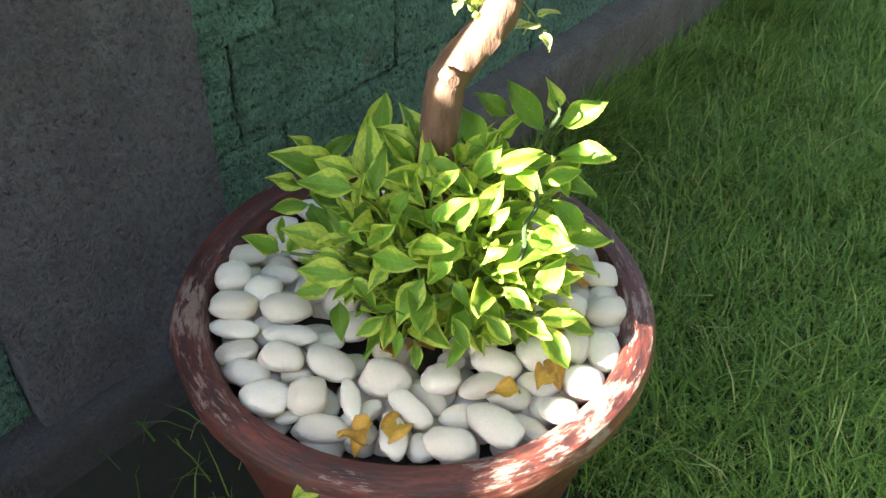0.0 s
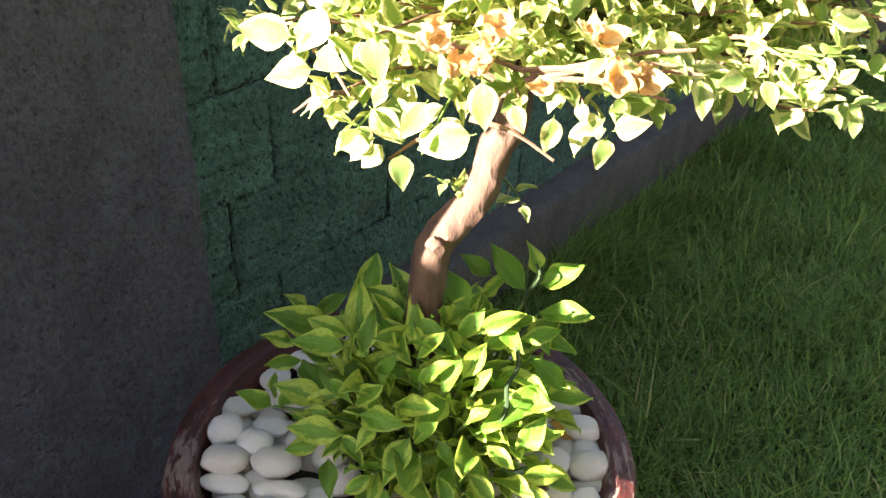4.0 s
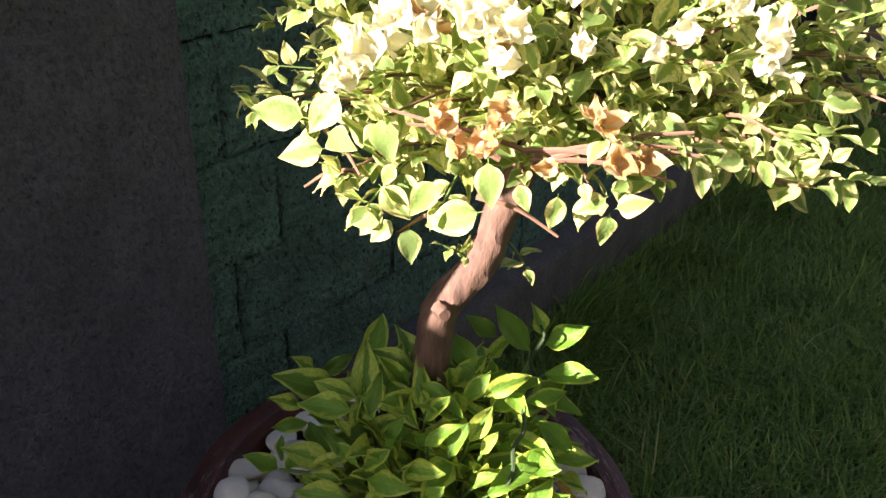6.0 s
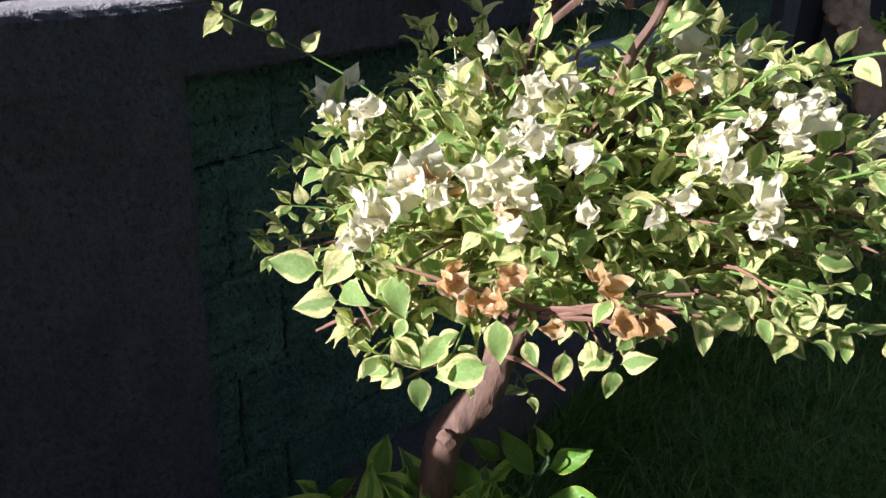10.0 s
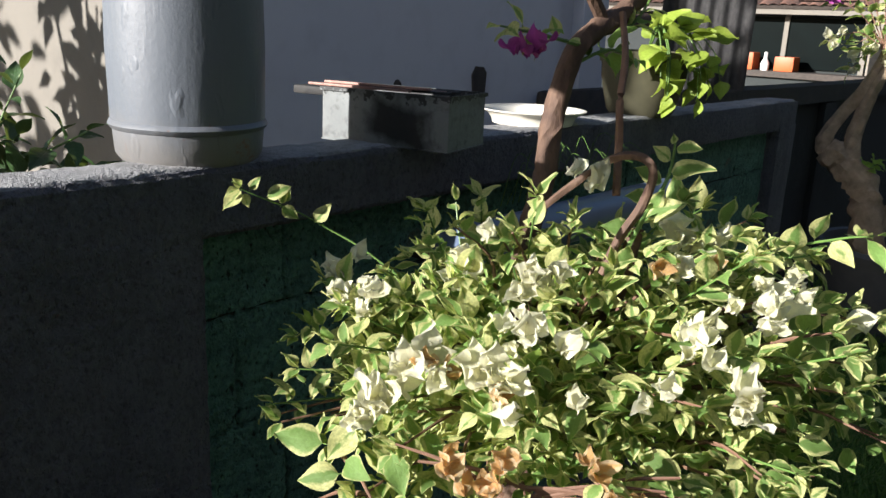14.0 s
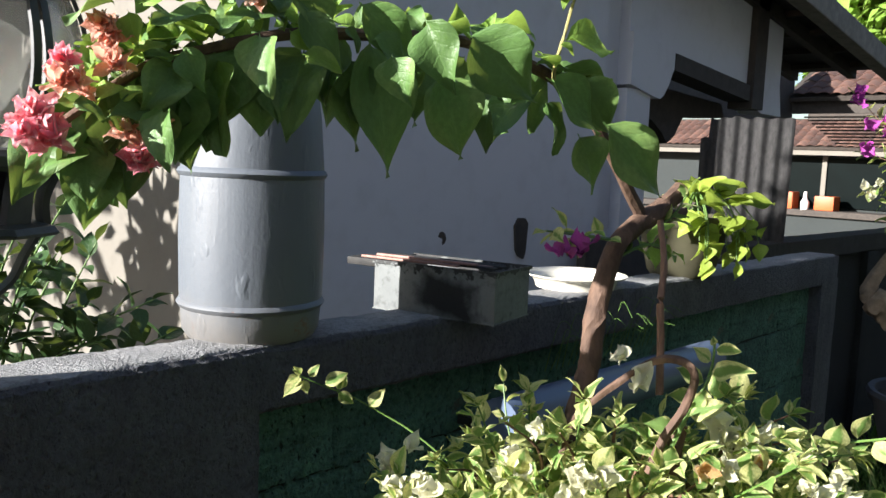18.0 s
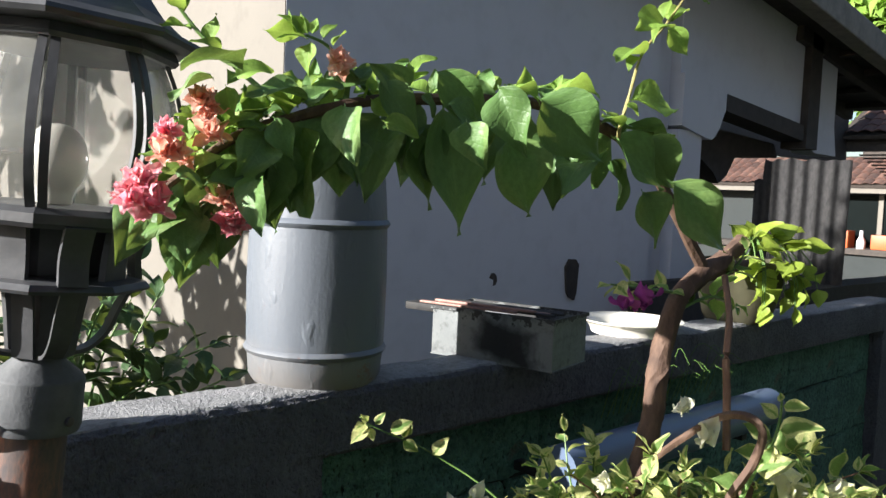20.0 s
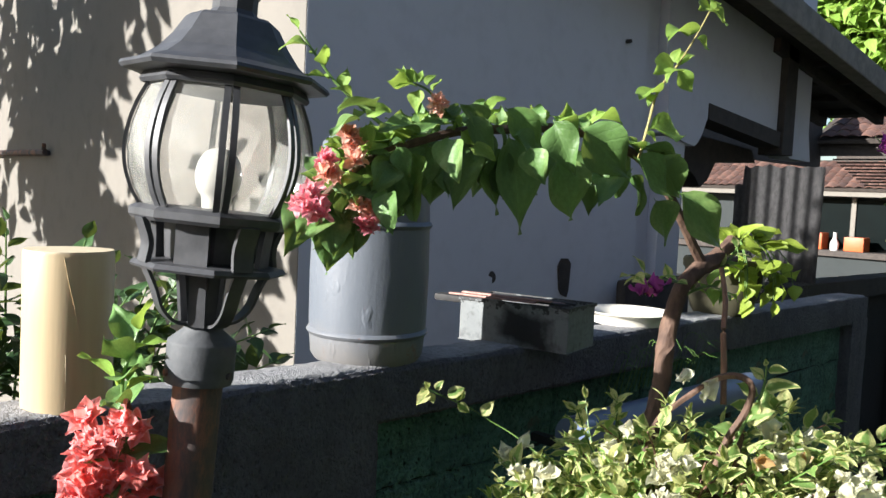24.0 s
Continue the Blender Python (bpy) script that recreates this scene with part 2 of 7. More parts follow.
def grass_mat():
    m = Mat("grass_blade", 0.6)
    r = m.random()
    col = m.ramp(r, [(0.0, (0.032, 0.085, 0.009)), (0.5, (0.085, 0.19, 0.021)), (0.9, (0.19, 0.31, 0.05)), (1.0, (0.36, 0.32, 0.14))])
    m.color(m.mix(m.math("MULTIPLY", m.noise(2.5, 3), 0.45), col, (0.075, 0.18, 0.025)))
    tr = m.t.nodes.new("ShaderNodeBsdfTranslucent")
    m.link(col, tr.inputs[0])
    mx = m.t.nodes.new("ShaderNodeMixShader")
    mx.inputs[0].default_value = 0.3
    m.link(m.b.outputs[0], mx.inputs[1])
    m.link(tr.outputs[0], mx.inputs[2])
    m.link(mx.outputs[0], m.t.nodes["Material Output"].inputs[0])
    return m.m


GRASS = grass_mat()
SOIL = plain("lawn_soil", (0.008, 0.009, 0.005), (0.018, 0.02, 0.01), 40, 0.95, bump=0.6)
POT_SOIL = plain("potting_soil", (0.012, 0.01, 0.008), (0.04, 0.03, 0.022), 60, 0.95, bump=0.8, dist=0.01)
BARK = plain("smooth_bark", (0.05, 0.027, 0.018), (0.175, 0.105, 0.068), 55, 0.8, bump=0.8, dist=0.006, stretch=(1, 1, 0.35))
PALE_BARK = plain("pale_rough_bark", (0.16, 0.12, 0.08), (0.34, 0.27, 0.19), 25, 0.85, bump=0.9, dist=0.01)
TWIG = plain("reddish_twig", (0.12, 0.062, 0.04), (0.21, 0.12, 0.075), 60, 0.7, bump=0.2)
# green stem darkened in colour for the shade under the crown
SHADED_STEM = plain("shaded_green_stem", (0.015, 0.035, 0.01), (0.025, 0.05, 0.015), 60, 0.95, bump=0.1)
OLIVE_STEM = plain("olive_tan_stem", (0.24, 0.21, 0.08), (0.36, 0.32, 0.13), 60, 0.6, bump=0.15)
GREEN_STEM = plain("green_stem", (0.075, 0.15, 0.03), (0.13, 0.215, 0.05), 60, 0.5, bump=0.1)
LEAF_SHRUB = leaf_mat("shrub_leaf", (0.115, 0.265, 0.028), (0.55, 0.68, 0.11), edge=(0.50, 0.66), trans=0.44, rough=0.40, vein=0.30)
LEAF_WHITE = leaf_mat("variegated_leaf", (0.175, 0.295, 0.075), (0.77, 0.75, 0.33), edge=(0.38, 0.60), trans=0.48, rough=0.5, vein=0.08)
LEAF_DARK = leaf_mat("broad_leaf", (0.115, 0.205, 0.06), (0.17, 0.28, 0.08), trans=0.2, rough=0.33, edge=(0.9, 1.5), vein=0.25)
LEAF_ARCH = leaf_mat("arching_branch_leaf", (0.105, 0.20, 0.055), (0.19, 0.30, 0.09), trans=0.18, rough=0.36, edge=(0.75, 1.5), vein=0.10)
LEAF_HEDGE = leaf_mat("hedge_leaf", (0.04, 0.085, 0.025), (0.055, 0.11, 0.03), trans=0.15, rough=0.32, edge=(0.9, 1.3), vein=0.3)
LEAF_LIME = leaf_mat("lime_leaf", (0.27, 0.36, 0.05), (0.34, 0.42, 0.07), trans=0.4, rough=0.4, edge=(0.9, 1.3), vein=0.3)
LEAF_LIGHT = leaf_mat("young_leaf", (0.24, 0.39, 0.07), (0.33, 0.46, 0.10), trans=0.45, rough=0.4, edge=(0.9, 1.3))
LEAF_YELLOW = leaf_mat("dry_yellow_leaf", (0.50, 0.28, 0.05), (0.42, 0.20, 0.04), trans=0.2, rough=0.6)
BRACT_WHITE = leaf_mat("white_bract", (0.77, 0.73, 0.50), (0.85, 0.83, 0.68), pale=1, trans=0.58, rough=0.6)
BRACT_DRY = leaf_mat("dried_bract", (0.55, 0.31, 0.11), (0.74, 0.58, 0.36), pale=2, trans=0.6, rough=0.7)
BRACT_PINK = leaf_mat("pink_bract", (1.0, 0.22, 0.30), (1.0, 0.58, 0.60), pale=2, trans=0.55, rough=0.6)
BRACT_CORAL = leaf_mat("coral_bract", (0.97, 0.37, 0.25), (0.98, 0.66, 0.55), pale=2, trans=0.55, rough=0.6)
BRACT_RED = leaf_mat("coral_red_bract", (1.0, 0.22, 0.18), (1.0, 0.50, 0.50), pale=2, trans=0.6, rough=0.6)
BRACT_PURPLE = leaf_mat("purple_bract", (0.42, 0.06, 0.36), (0.5, 0.1, 0.42), pale=2, trans=0.3, rough=0.6)


def drum_mat():
    m = Mat("grey_painted_plastic", 0.5)
    big = m.noise(4, 4, 0.5)
    drip = m.noise(22, 4, 0.6, (1, 1, 0.12))
    fine = m.noise(90, 4)
    col = m.mix(big, (0.092, 0.105, 0.125), (0.132, 0.147, 0.17))
    col = m.mix(m.ramp(drip, [(0.55, (0, 0, 0)), (0.75, (0.25, 0.25, 0.25))]), col, (0.09, 0.1, 0.108))
    pos = m.t.nodes.new("ShaderNodeSeparateXYZ")
    m.link(m.co.outputs["Object"], pos.inputs[0])
    low = m.ramp(m.math("ADD", pos.outputs[2], m.math("MULTIPLY", m.math("SUBTRACT", m.noise(10, 6, 0.7), 0.5), 0.12)), [(0.0, (0.6, 0.6, 0.6)), (0.075, (0, 0, 0))])
    col = m.mix(low, col, (0.19, 0.17, 0.145))
    rusty = m.math("MULTIPLY", m.ramp(m.noise(26, 6, 0.75), [(0.60, (0, 0, 0)), (0.68, (1, 1, 1))]), m.ramp(pos.outputs[2], [(0.05, (0.8, 0.8, 0.8)), (0.085, (0, 0, 0))]))
    col = m.mix(rusty, col, (0.16, 0.07, 0.035))
    m.color(col)
    m.bump(m.math("ADD", m.math("ADD", m.math("MULTIPLY", drip, 1.3), m.math("MULTIPLY", fine, 0.5)), m.math("MULTIPLY", m.ramp(m.noise(38, 2, 0.5, (1, 1, 0.4)), [(0.62, (0, 0, 0)), (0.72, (1, 1, 1))]), 0.8)), 0.4, 0.003)
    return m.m


DRUM = drum_mat()


def tin_mat():
    """Dull galvanised sheet, burnt black across the middle and along the rim."""
    m = Mat("sooty_galvanised_tin", 0.45, 0.25)
    pos = m.t.nodes.new("ShaderNodeSeparateXYZ")
    m.link(m.co.outputs["Object"], pos.inputs[0])
    x, y, z = pos.outputs
    big, fine, spots = m.noise(9, 6, 0.65), m.noise(120, 5, 0.7), m.noise(45, 4)
    col = m.mix(big, (0.085, 0.092, 0.095), (0.21, 0.225, 0.225))
    col = m.mix(m.ramp(spots, [(0.52, (0, 0, 0)), (0.7, (0.7, 0.7, 0.7))]), col, (0.055, 0.058, 0.058))
    along = m.math("MULTIPLY", m.math("ABSOLUTE", m.math("SUBTRACT", y, 0.105)), 13.0)
    slant = m.math("ABSOLUTE", m.math("SUBTRACT", z, m.math("ADD", m.math("MULTIPLY", y, 0.25), 0.018)))
    burn = m.math("ADD", m.math("MAXIMUM", along, m.math("MULTIPLY", slant, 22.0)), m.math("MULTIPLY", m.math("SUBTRACT", big, 0.5), 1.2))
    edge = m.math("ADD", m.math("MULTIPLY", m.math("SUBTRACT", 0.096, z), 45.0), m.math("MULTIPLY", m.math("SUBTRACT", spots, 0.5), 4.0))
    soot = m.math("MAXIMUM", m.ramp(burn, [(0.62, (0.97, 0.97, 0.97)), (1.0, (0, 0, 0))]), m.ramp(edge, [(0.1, (0.9, 0.9, 0.9)), (0.3, (0, 0, 0))]))
    m.color(m.mix(soot, col, (0.012, 0.012, 0.013)))
    m.link(m.ramp(fine, [(0.3, (0.35, 0.35, 0.35)), (0.7, (0.65, 0.65, 0.65))]), m.b.inputs["Roughness"])
    m.bump(m.math("ADD", big, m.math("MULTIPLY", fine, 0.3)), 0.3, 0.003)
    return m.m


TIN = tin_mat()
SOOT = plain("sooty_iron", (0.015, 0.015, 0.016), (0.04, 0.038, 0.035), 50, 0.7, 0.3)
ROD = plain("rusty_rod", (0.22, 0.12, 0.10), (0.36, 0.22, 0.18), 80, 0.6, 0.2)
ENAMEL = plain("cream_enamel", (0.74, 0.70, 0.60), (0.80, 0.77, 0.68), 12, 0.25, bump=0.05)
LAMP_BLACK = plain("weathered_black_metal", (0.028, 0.029, 0.032), (0.07, 0.072, 0.078), 35, 0.5, 0.0, bump=0.25)
LAMP_GREY = plain("grey_cast_collar", (0.045, 0.049, 0.054), (0.085, 0.09, 0.096), 60, 0.7, 0.0, bump=0.4)


def rust_mat():
    m = Mat("rusty_painted_pipe", 0.7)
    patch = m.noise(24, 7, 0.75, (1, 1, 0.35))
    col = m.ramp(patch, [(0.36, (0.03, 0.03, 0.034)), (0.48, (0.075, 0.05, 0.042)), (0.56, (0.15, 0.07, 0.045)), (0.7, (0.21, 0.10, 0.06))])
    m.color(col)
    m.bump(patch, 0.4, 0.003)
    return m.m


RUST = rust_mat()


def glass_mat():
    m = Mat("dusty_glass", 0.12)
    m.b.inputs["Transmission Weight"].default_value = 1.0
    m.b.inputs["IOR"].default_value = 1.0
    m.color((0.9, 0.92, 0.9))
    dust = m.t.nodes.new("ShaderNodeBsdfTransparent")
    gl = m.node("ShaderNodeBsdfGlossy", Roughness=0.08)
    df = m.t.nodes.new("ShaderNodeBsdfDiffuse")
    df.inputs[0].default_value = (0.6, 0.6, 0.55, 1)
    fr = m.node("ShaderNodeFresnel", IOR=1.45)
    a = m.t.nodes.new("ShaderNodeMixShader")
    m.link(fr.outputs[0], a.inputs[0])
    m.link(dust.outputs[0], a.inputs[1])
    m.link(gl.outputs[0], a.inputs[2])
    b = m.t.nodes.new("ShaderNodeMixShader")
    m.link(m.ramp(m.noise(25, 5), [(0.3, (0.10, 0.10, 0.10)), (0.75, (0.32, 0.32, 0.32))]), b.inputs[0])
    m.link(a.outputs[0], b.inputs[1])
    m.link(df.outputs[0], b.inputs[2])
    m.link(b.outputs[0], m.t.nodes["Material Output"].inputs[0])
    return m.m


GLASS = glass_mat()
BULB = plain("opal_bulb", (0.38, 0.37, 0.33), (0.44, 0.43, 0.39), 10, 0.3, bump=0)
BAMBOO = plain("dry_bamboo", (0.38, 0.29, 0.165), (0.53, 0.43, 0.28), 26, 0.45, bump=0.3, stretch=(1, 1, 0.06))
CUT_BAMBOO = plain("cut_bamboo_fibre", (0.46, 0.38, 0.24), (0.58, 0.50, 0.36), 90, 0.8, bump=0.4)
PIPE = plain("grey_blue_plastic_pipe", (0.085, 0.115, 0.18), (0.115, 0.15, 0.215), 10, 0.35, bump=0.05)
TERRACOTTA = plain("mossy_cement_pot", (0.042, 0.04, 0.02), (0.085, 0.076, 0.042), 12, 0.85, bump=0.4)
DARK_POT = plain("dark_grey_pot", (0.05, 0.055, 0.065), (0.08, 0.085, 0.095), 12, 0.6, bump=0.2)


def wall_paint(name, c1, c2, dirt):
    m = Mat(name, 0.85)
    big = m.noise(1.2, 5, 0.55)
    mid = m.noise(9, 6, 0.6)
    fine = m.noise(90, 4)
    col = m.mix(big, c1, c2)
    col = m.mix(m.ramp(mid, [(0.5, (0, 0, 0)), (0.8, (0.5, 0.5, 0.5))]), col, dirt)
    m.color(col)
    m.bump(m.math("ADD", mid, m.math("MULTIPLY", fine, 0.4)), 0.25, 0.005)
    return m.m


CREAM = wall_paint("old_cream_paint", (0.138, 0.126, 0.108), (0.184, 0.168, 0.142), (0.098, 0.09, 0.076))
HOUSE = wall_paint("pale_wall_paint", (0.555, 0.545, 0.58), (0.625, 0.615, 0.65), (0.475, 0.465, 0.49))
DARK_WALL = wall_paint("dim_wall_paint", (0.045, 0.05, 0.055), (0.06, 0.066, 0.07), (0.03, 0.035, 0.035))
# near black: the eave shade on the pale pavilion is in the colour
SHADED_WALL = wall_paint("shaded_pavilion_wall", (0.015, 0.02, 0.02), (0.025, 0.03, 0.03), (0.012, 0.014, 0.014))
DARK_WOOD = plain("dark_timber", (0.03, 0.024, 0.02), (0.07, 0.055, 0.045), 14, 0.8, bump=0.5, stretch=(1, 1, 1))
GREY_WOOD = plain("weathered_timber", (0.16, 0.14, 0.115), (0.30, 0.265, 0.22), 14, 0.85, bump=0.6)


def tile_mat():
    m = Mat("clay_roof_tile", 0.85)
    grain = m.noise(9, 5, 0.65)
    col = m.ramp(m.random(), [(0.0, (0.045, 0.022, 0.017)), (0.5, (0.095, 0.042, 0.029)), (1.0, (0.17, 0.088, 0.064))])
    col = m.mix(m.ramp(grain, [(0.45, (0, 0, 0)), (0.7, (0.7, 0.7, 0.7))]), col, (0.07, 0.05, 0.045))
    m.color(col)
    m.bump(grain, 0.4, 0.006)
    return m.m


TILE = tile_mat()
FIBRE = plain("dark_fibre_cement", (0.038, 0.037, 0.039), (0.10, 0.097, 0.096), 60, 0.9, bump=0.6, stretch=(1, 1, 0.5))
WHITE_PAINT = plain("white_paint", (0.6, 0.6, 0.58), (0.7, 0.7, 0.68), 8, 0.6, bump=0.1)
ORANGE = plain("orange_plastic", (0.42, 0.075, 0.010), (0.50, 0.10, 0.015), 8, 0.5, bump=0)
# window glass darkened and its reflection cut for the same eave shade
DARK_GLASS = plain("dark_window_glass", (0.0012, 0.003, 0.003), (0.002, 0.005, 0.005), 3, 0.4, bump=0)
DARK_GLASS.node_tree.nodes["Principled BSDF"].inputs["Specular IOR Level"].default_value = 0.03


# ---- mesh helpers ----
def part(name, bm, material, parent=None, label="", smooth=True):
    """Links a bmesh as one mesh object under a thing or a part."""
    me = bpy.data.meshes.new(name)
    bm.to_mesh(me)
    bm.free()
    if smooth:
        for p in me.polygons:
            p.use_smooth = True
        me.set_sharp_from_angle(angle=radians(42))
    me.materials.append(material)
    ob = new(name, me)
    if parent is not None:
        ob.parent = parent
        ob.matrix_parent_inverse = parent.matrix_basis.inverted()
    if label:
        ob["label"] = label
    return ob


def thing(name, label, category, at=(0, 0, 0), group="", kind=""):
    ob = new(name)
    ob.location = at
    ob.empty_display_size = 0.05
    return tagged(ob, label, category, group, kind)


def add_box(bm, lo, hi, bevel=0.0, m=None):
    c = [(a + b) / 2 for a, b in zip(lo, hi)]
    d = [b - a for a, b in zip(lo, hi)]
    r = bmesh.ops.create_cube(bm, size=1.0, matrix=(m or Matrix()) @ Matrix.Translation(c) @ Matrix.Diagonal((*d, 1)))
    if bevel:
        edges = list({e for v in r["verts"] for e in v.link_edges})
        bmesh.ops.bevel(bm, geom=edges, offset=bevel, segments=2, affect="EDGES", profile=0.6)


def box(lo, hi, bevel=0.0, m=None):
    bm = bmesh.new()
    add_box(bm, lo, hi, bevel, m)
    return bm


def rough_box(lo, hi, step, amp, bevel=0.004, seed=0, ragged=0.0):
    """A box with subdivided, uneven faces and worn edges."""
    bm = bmesh.new()
    n = [max(1, int(round((b - a) / step))) for a, b in zip(lo, hi)]
    idx = {}

    def vert(i, j, k):
        key = (i, j, k)
        if key not in idx:
            p = Vector([lo[q] + (hi[q] - lo[q]) * (i, j, k)[q] / n[q] for q in range(3)])
            ends = sum(1 for q in range(3) if (i, j, k)[q] in (0, n[q]))
            off = noise.noise_vector(p * 9 + Vector((seed, 0, 0))) * amp + noise.noise_vector(p * 37 + Vector((0, seed, 0))) * amp * 0.5
            if step < 0.02:
                q_ = Vector((p.x, p.y, p.z * 0.55))
                off += noise.noise_vector(q_ * 130) * amp * 0.55
                if step < 0.008:
                    off += noise.noise_vector(q_ * 260) * amp * 0.4
            if ends >= 2:
                c = Vector([(a + b) / 2 for a, b in zip(lo, hi)])
                for q in range(3):
                    if (i, j, k)[q] in (0, n[q]):
                        off[q] += math.copysign(bevel, c[q] - p[q]) * (1 + ragged * (noise.noise(p * 22 + Vector((seed, q, 0))) + noise.noise(p * 70 + Vector((seed, q, 5)))))
            idx[key] = bm.verts.new(p + off)
        return idx[key]

    for ax in range(3):
        u, v = [q for q in range(3) if q != ax]
        for side in (0, n[ax]):
            for a in range(n[u]):
                for b in range(n[v]):
                    quad = []
                    for da, db in ((0, 0), (1, 0), (1, 1), (0, 1)):
                        ijk = [0, 0, 0]
                        ijk[ax], ijk[u], ijk[v] = side, a + da, b + db
                        quad.append(vert(*ijk))
                    if (side == 0) == (ax != 1):
                        quad.reverse()
                    bm.faces.new(quad)
    return bm


def lathe(profile, segments=48, bm=None, m=None, wobble=0.0):
    """Turns a profile of (radius, height) about z."""
    bm = bm or bmesh.new()
    rings = []
    for r, z in profile:
        ring = []
        for s in range(segments):
            a = 2 * math.pi * s / segments
            p = Vector((r * math.cos(a), r * math.sin(a), z))
            if wobble:
                p += noise.noise_vector(p * 8) * wobble
            ring.append(bm.verts.new((m or Matrix()) @ p))
        rings.append(ring)
    for a, b in zip(rings, rings[1:]):
        for s in range(segments):
            t = (s + 1) % segments
            bm.faces.new((a[s], a[t], b[t], b[s]))
    if profile[0][0] > 0:
        bm.faces.new(list(reversed(rings[0])))
    if profile[-1][0] > 0:
        bm.faces.new(rings[-1])
    return bm


def spline(points, n):
    """n + 1 points on a Catmull-Rom curve through the points."""
    p = [Vector(q) for q in points]
    p = [p[0] * 2 - p[1]] + p + [p[-1] * 2 - p[-2]]
    out = []
    segs = len(p) - 3
    for i in range(n + 1):
        u = segs * i / n
        k = min(int(u), segs - 1)
        t = u - k
        a, b, c, d = p[k:k + 4]
        out.append(0.5 * ((2 * b) + (c - a) * t + (2 * a - 5 * b + 4 * c - d) * t * t + (3 * b - a - 3 * c + d) * t * t * t))
    return out


def tube(points, r0, r1, n=16, sides=8, bm=None, lump=0.0):
    """A tapered round limb through the points."""
    bm = bm or bmesh.new()
    pts = spline(points, n)
    prev, ref = None, Vector((0.31, 0.17, 0.93))
    for i, p in enumerate(pts):
        d = (pts[min(i + 1, n)] - pts[max(i - 1, 0)]).normalized()
        side = d.cross(ref)
        if side.length < 0.05:
            side = d.cross(Vector((1, 0, 0)))
        side.normalize()
        up = side.cross(d).normalized()
        r = r0 + (r1 - r0) * i / n
        ring = []
        for s in range(sides):
            a = 2 * math.pi * s / sides
            k = r * (1 + (noise.noise(p * 30 + Vector((s * 3.1, 0, 0))) * lump if lump else 0))
            ring.append(bm.verts.new(p + (side * math.cos(a) + up * math.sin(a)) * k))
        if prev:
            for s in range(sides):
                t = (s + 1) % sides
                bm.faces.new((prev[s], prev[t], ring[t], ring[s]))
        else:
            bm.faces.new(list(reversed(ring)))
        prev = ring
    bm.faces.new(prev)
    return bm


def leaf_data(width=0.5, tip=1.4, fold=0.25, droop=0.3, wave=0.04, nu=7, nv=4, seed=0, petiole=0.08, belly=0.75):
    """Vertices, faces and uvs of a unit leaf: it grows along x, its face looks up z."""
    rnd = random.Random(seed)
    verts, uvs, faces = [], [], []
    ph = rnd.random() * 6
    for i in range(nu + 1):
        u = i / nu
        w = width * 0.5 * (math.sin(math.pi * u ** belly) ** 0.9) * (1 - 0.35 * u ** tip)
        if i == nu:
            w = 0.004
        if i == 0:
            w = 0.02
        for j in range(nv + 1):
            v = 2 * j / nv - 1
            x = petiole + u * (1 - petiole) - droop * 0.15 * u * u
            y = w * v
            z = fold * abs(y) - droop * u * u * 0.6 + wave * math.sin(7 * u + ph + 2 * v) * abs(v)
            verts.append((x, y, z))
            uvs.append((j / nv, u))
    for i in range(nu):
        for j in range(nv):
            a = i * (nv + 1) + j
            faces.append((a, a + nv + 1, a + nv + 2, a + 1))
    k = len(verts)
    verts += [(0, -0.008, 0), (0, 0.008, 0), (petiole + 0.02, 0.008, 0), (petiole + 0.02, -0.008, 0)]
    uvs += [(0.5, 0.0)] * 4
    faces.append((k, k + 3, k + 2, k + 1))
    return verts, faces, uvs


LEAF_TIP = {}


def leaf_mesh(name, material, **kw):
    v, f, uv = leaf_data(**kw)
    me = bpy.data.meshes.new(name)
    me.from_pydata(v, [], f)
    layer = me.uv_layers.new()
    for p in me.polygons:
        p.use_smooth = True
        for li in p.loop_indices:
            layer.data[li].uv = uv[me.loops[li].vertex_index]
    me.materials.append(material)
    LEAF_TIP[me.name] = v[(kw.get("nu", 7)) * (kw.get("nv", 4) + 1) + kw.get("nv", 4) // 2]
    return me


def merged(name, bases, mats, material, parent, label=""):
    """Many copies of leaf shapes as one mesh: bases are leaf_data triples, mats poses."""
    V, Fc, UV, off = [], [], [], 0
    for k, m in enumerate(mats):
        v, f, uv = bases[k % len(bases)]
        a = np.array(m)
        p = np.array(v) @ a[:3, :3].T + a[:3, 3]
        V.append(p)
        Fc += [tuple(i + off for i in q) for q in f]
        UV += [uv[i] for q in f for i in q]
        off += len(v)
    me = bpy.data.meshes.new(name)
    me.from_pydata(np.concatenate(V).tolist(), [], Fc)
    layer = me.uv_layers.new()
    layer.data.foreach_set("uv", np.array(UV, dtype=np.float32).ravel())
    me.polygons.foreach_set("use_smooth", [True] * len(me.polygons))
    me.materials.append(material)
    ob = new(name, me)
    ob.parent = parent
    ob.matrix_parent_inverse = parent.matrix_basis.inverted()
    tagged(ob, label, kind="stuff")
    return ob


def leaf_pose(p, direction, size, up=Vector((0, 0, 1)), twist=0.0):
    """A pose that grows a unit leaf from p along direction."""
    x = Vector(direction).normalized()
    y = Vector(up).cross(x)
    if y.length < 0.05:
        y = Vector((0, 1, 0)).cross(x)
    y.normalize()
    z = x.cross(y)
    m = Matrix((x, y, z)).transposed().to_4x4()
    return Matrix.Translation(p) @ m @ Matrix.Rotation(twist, 4, "X") @ Matrix.Scale(size, 4)


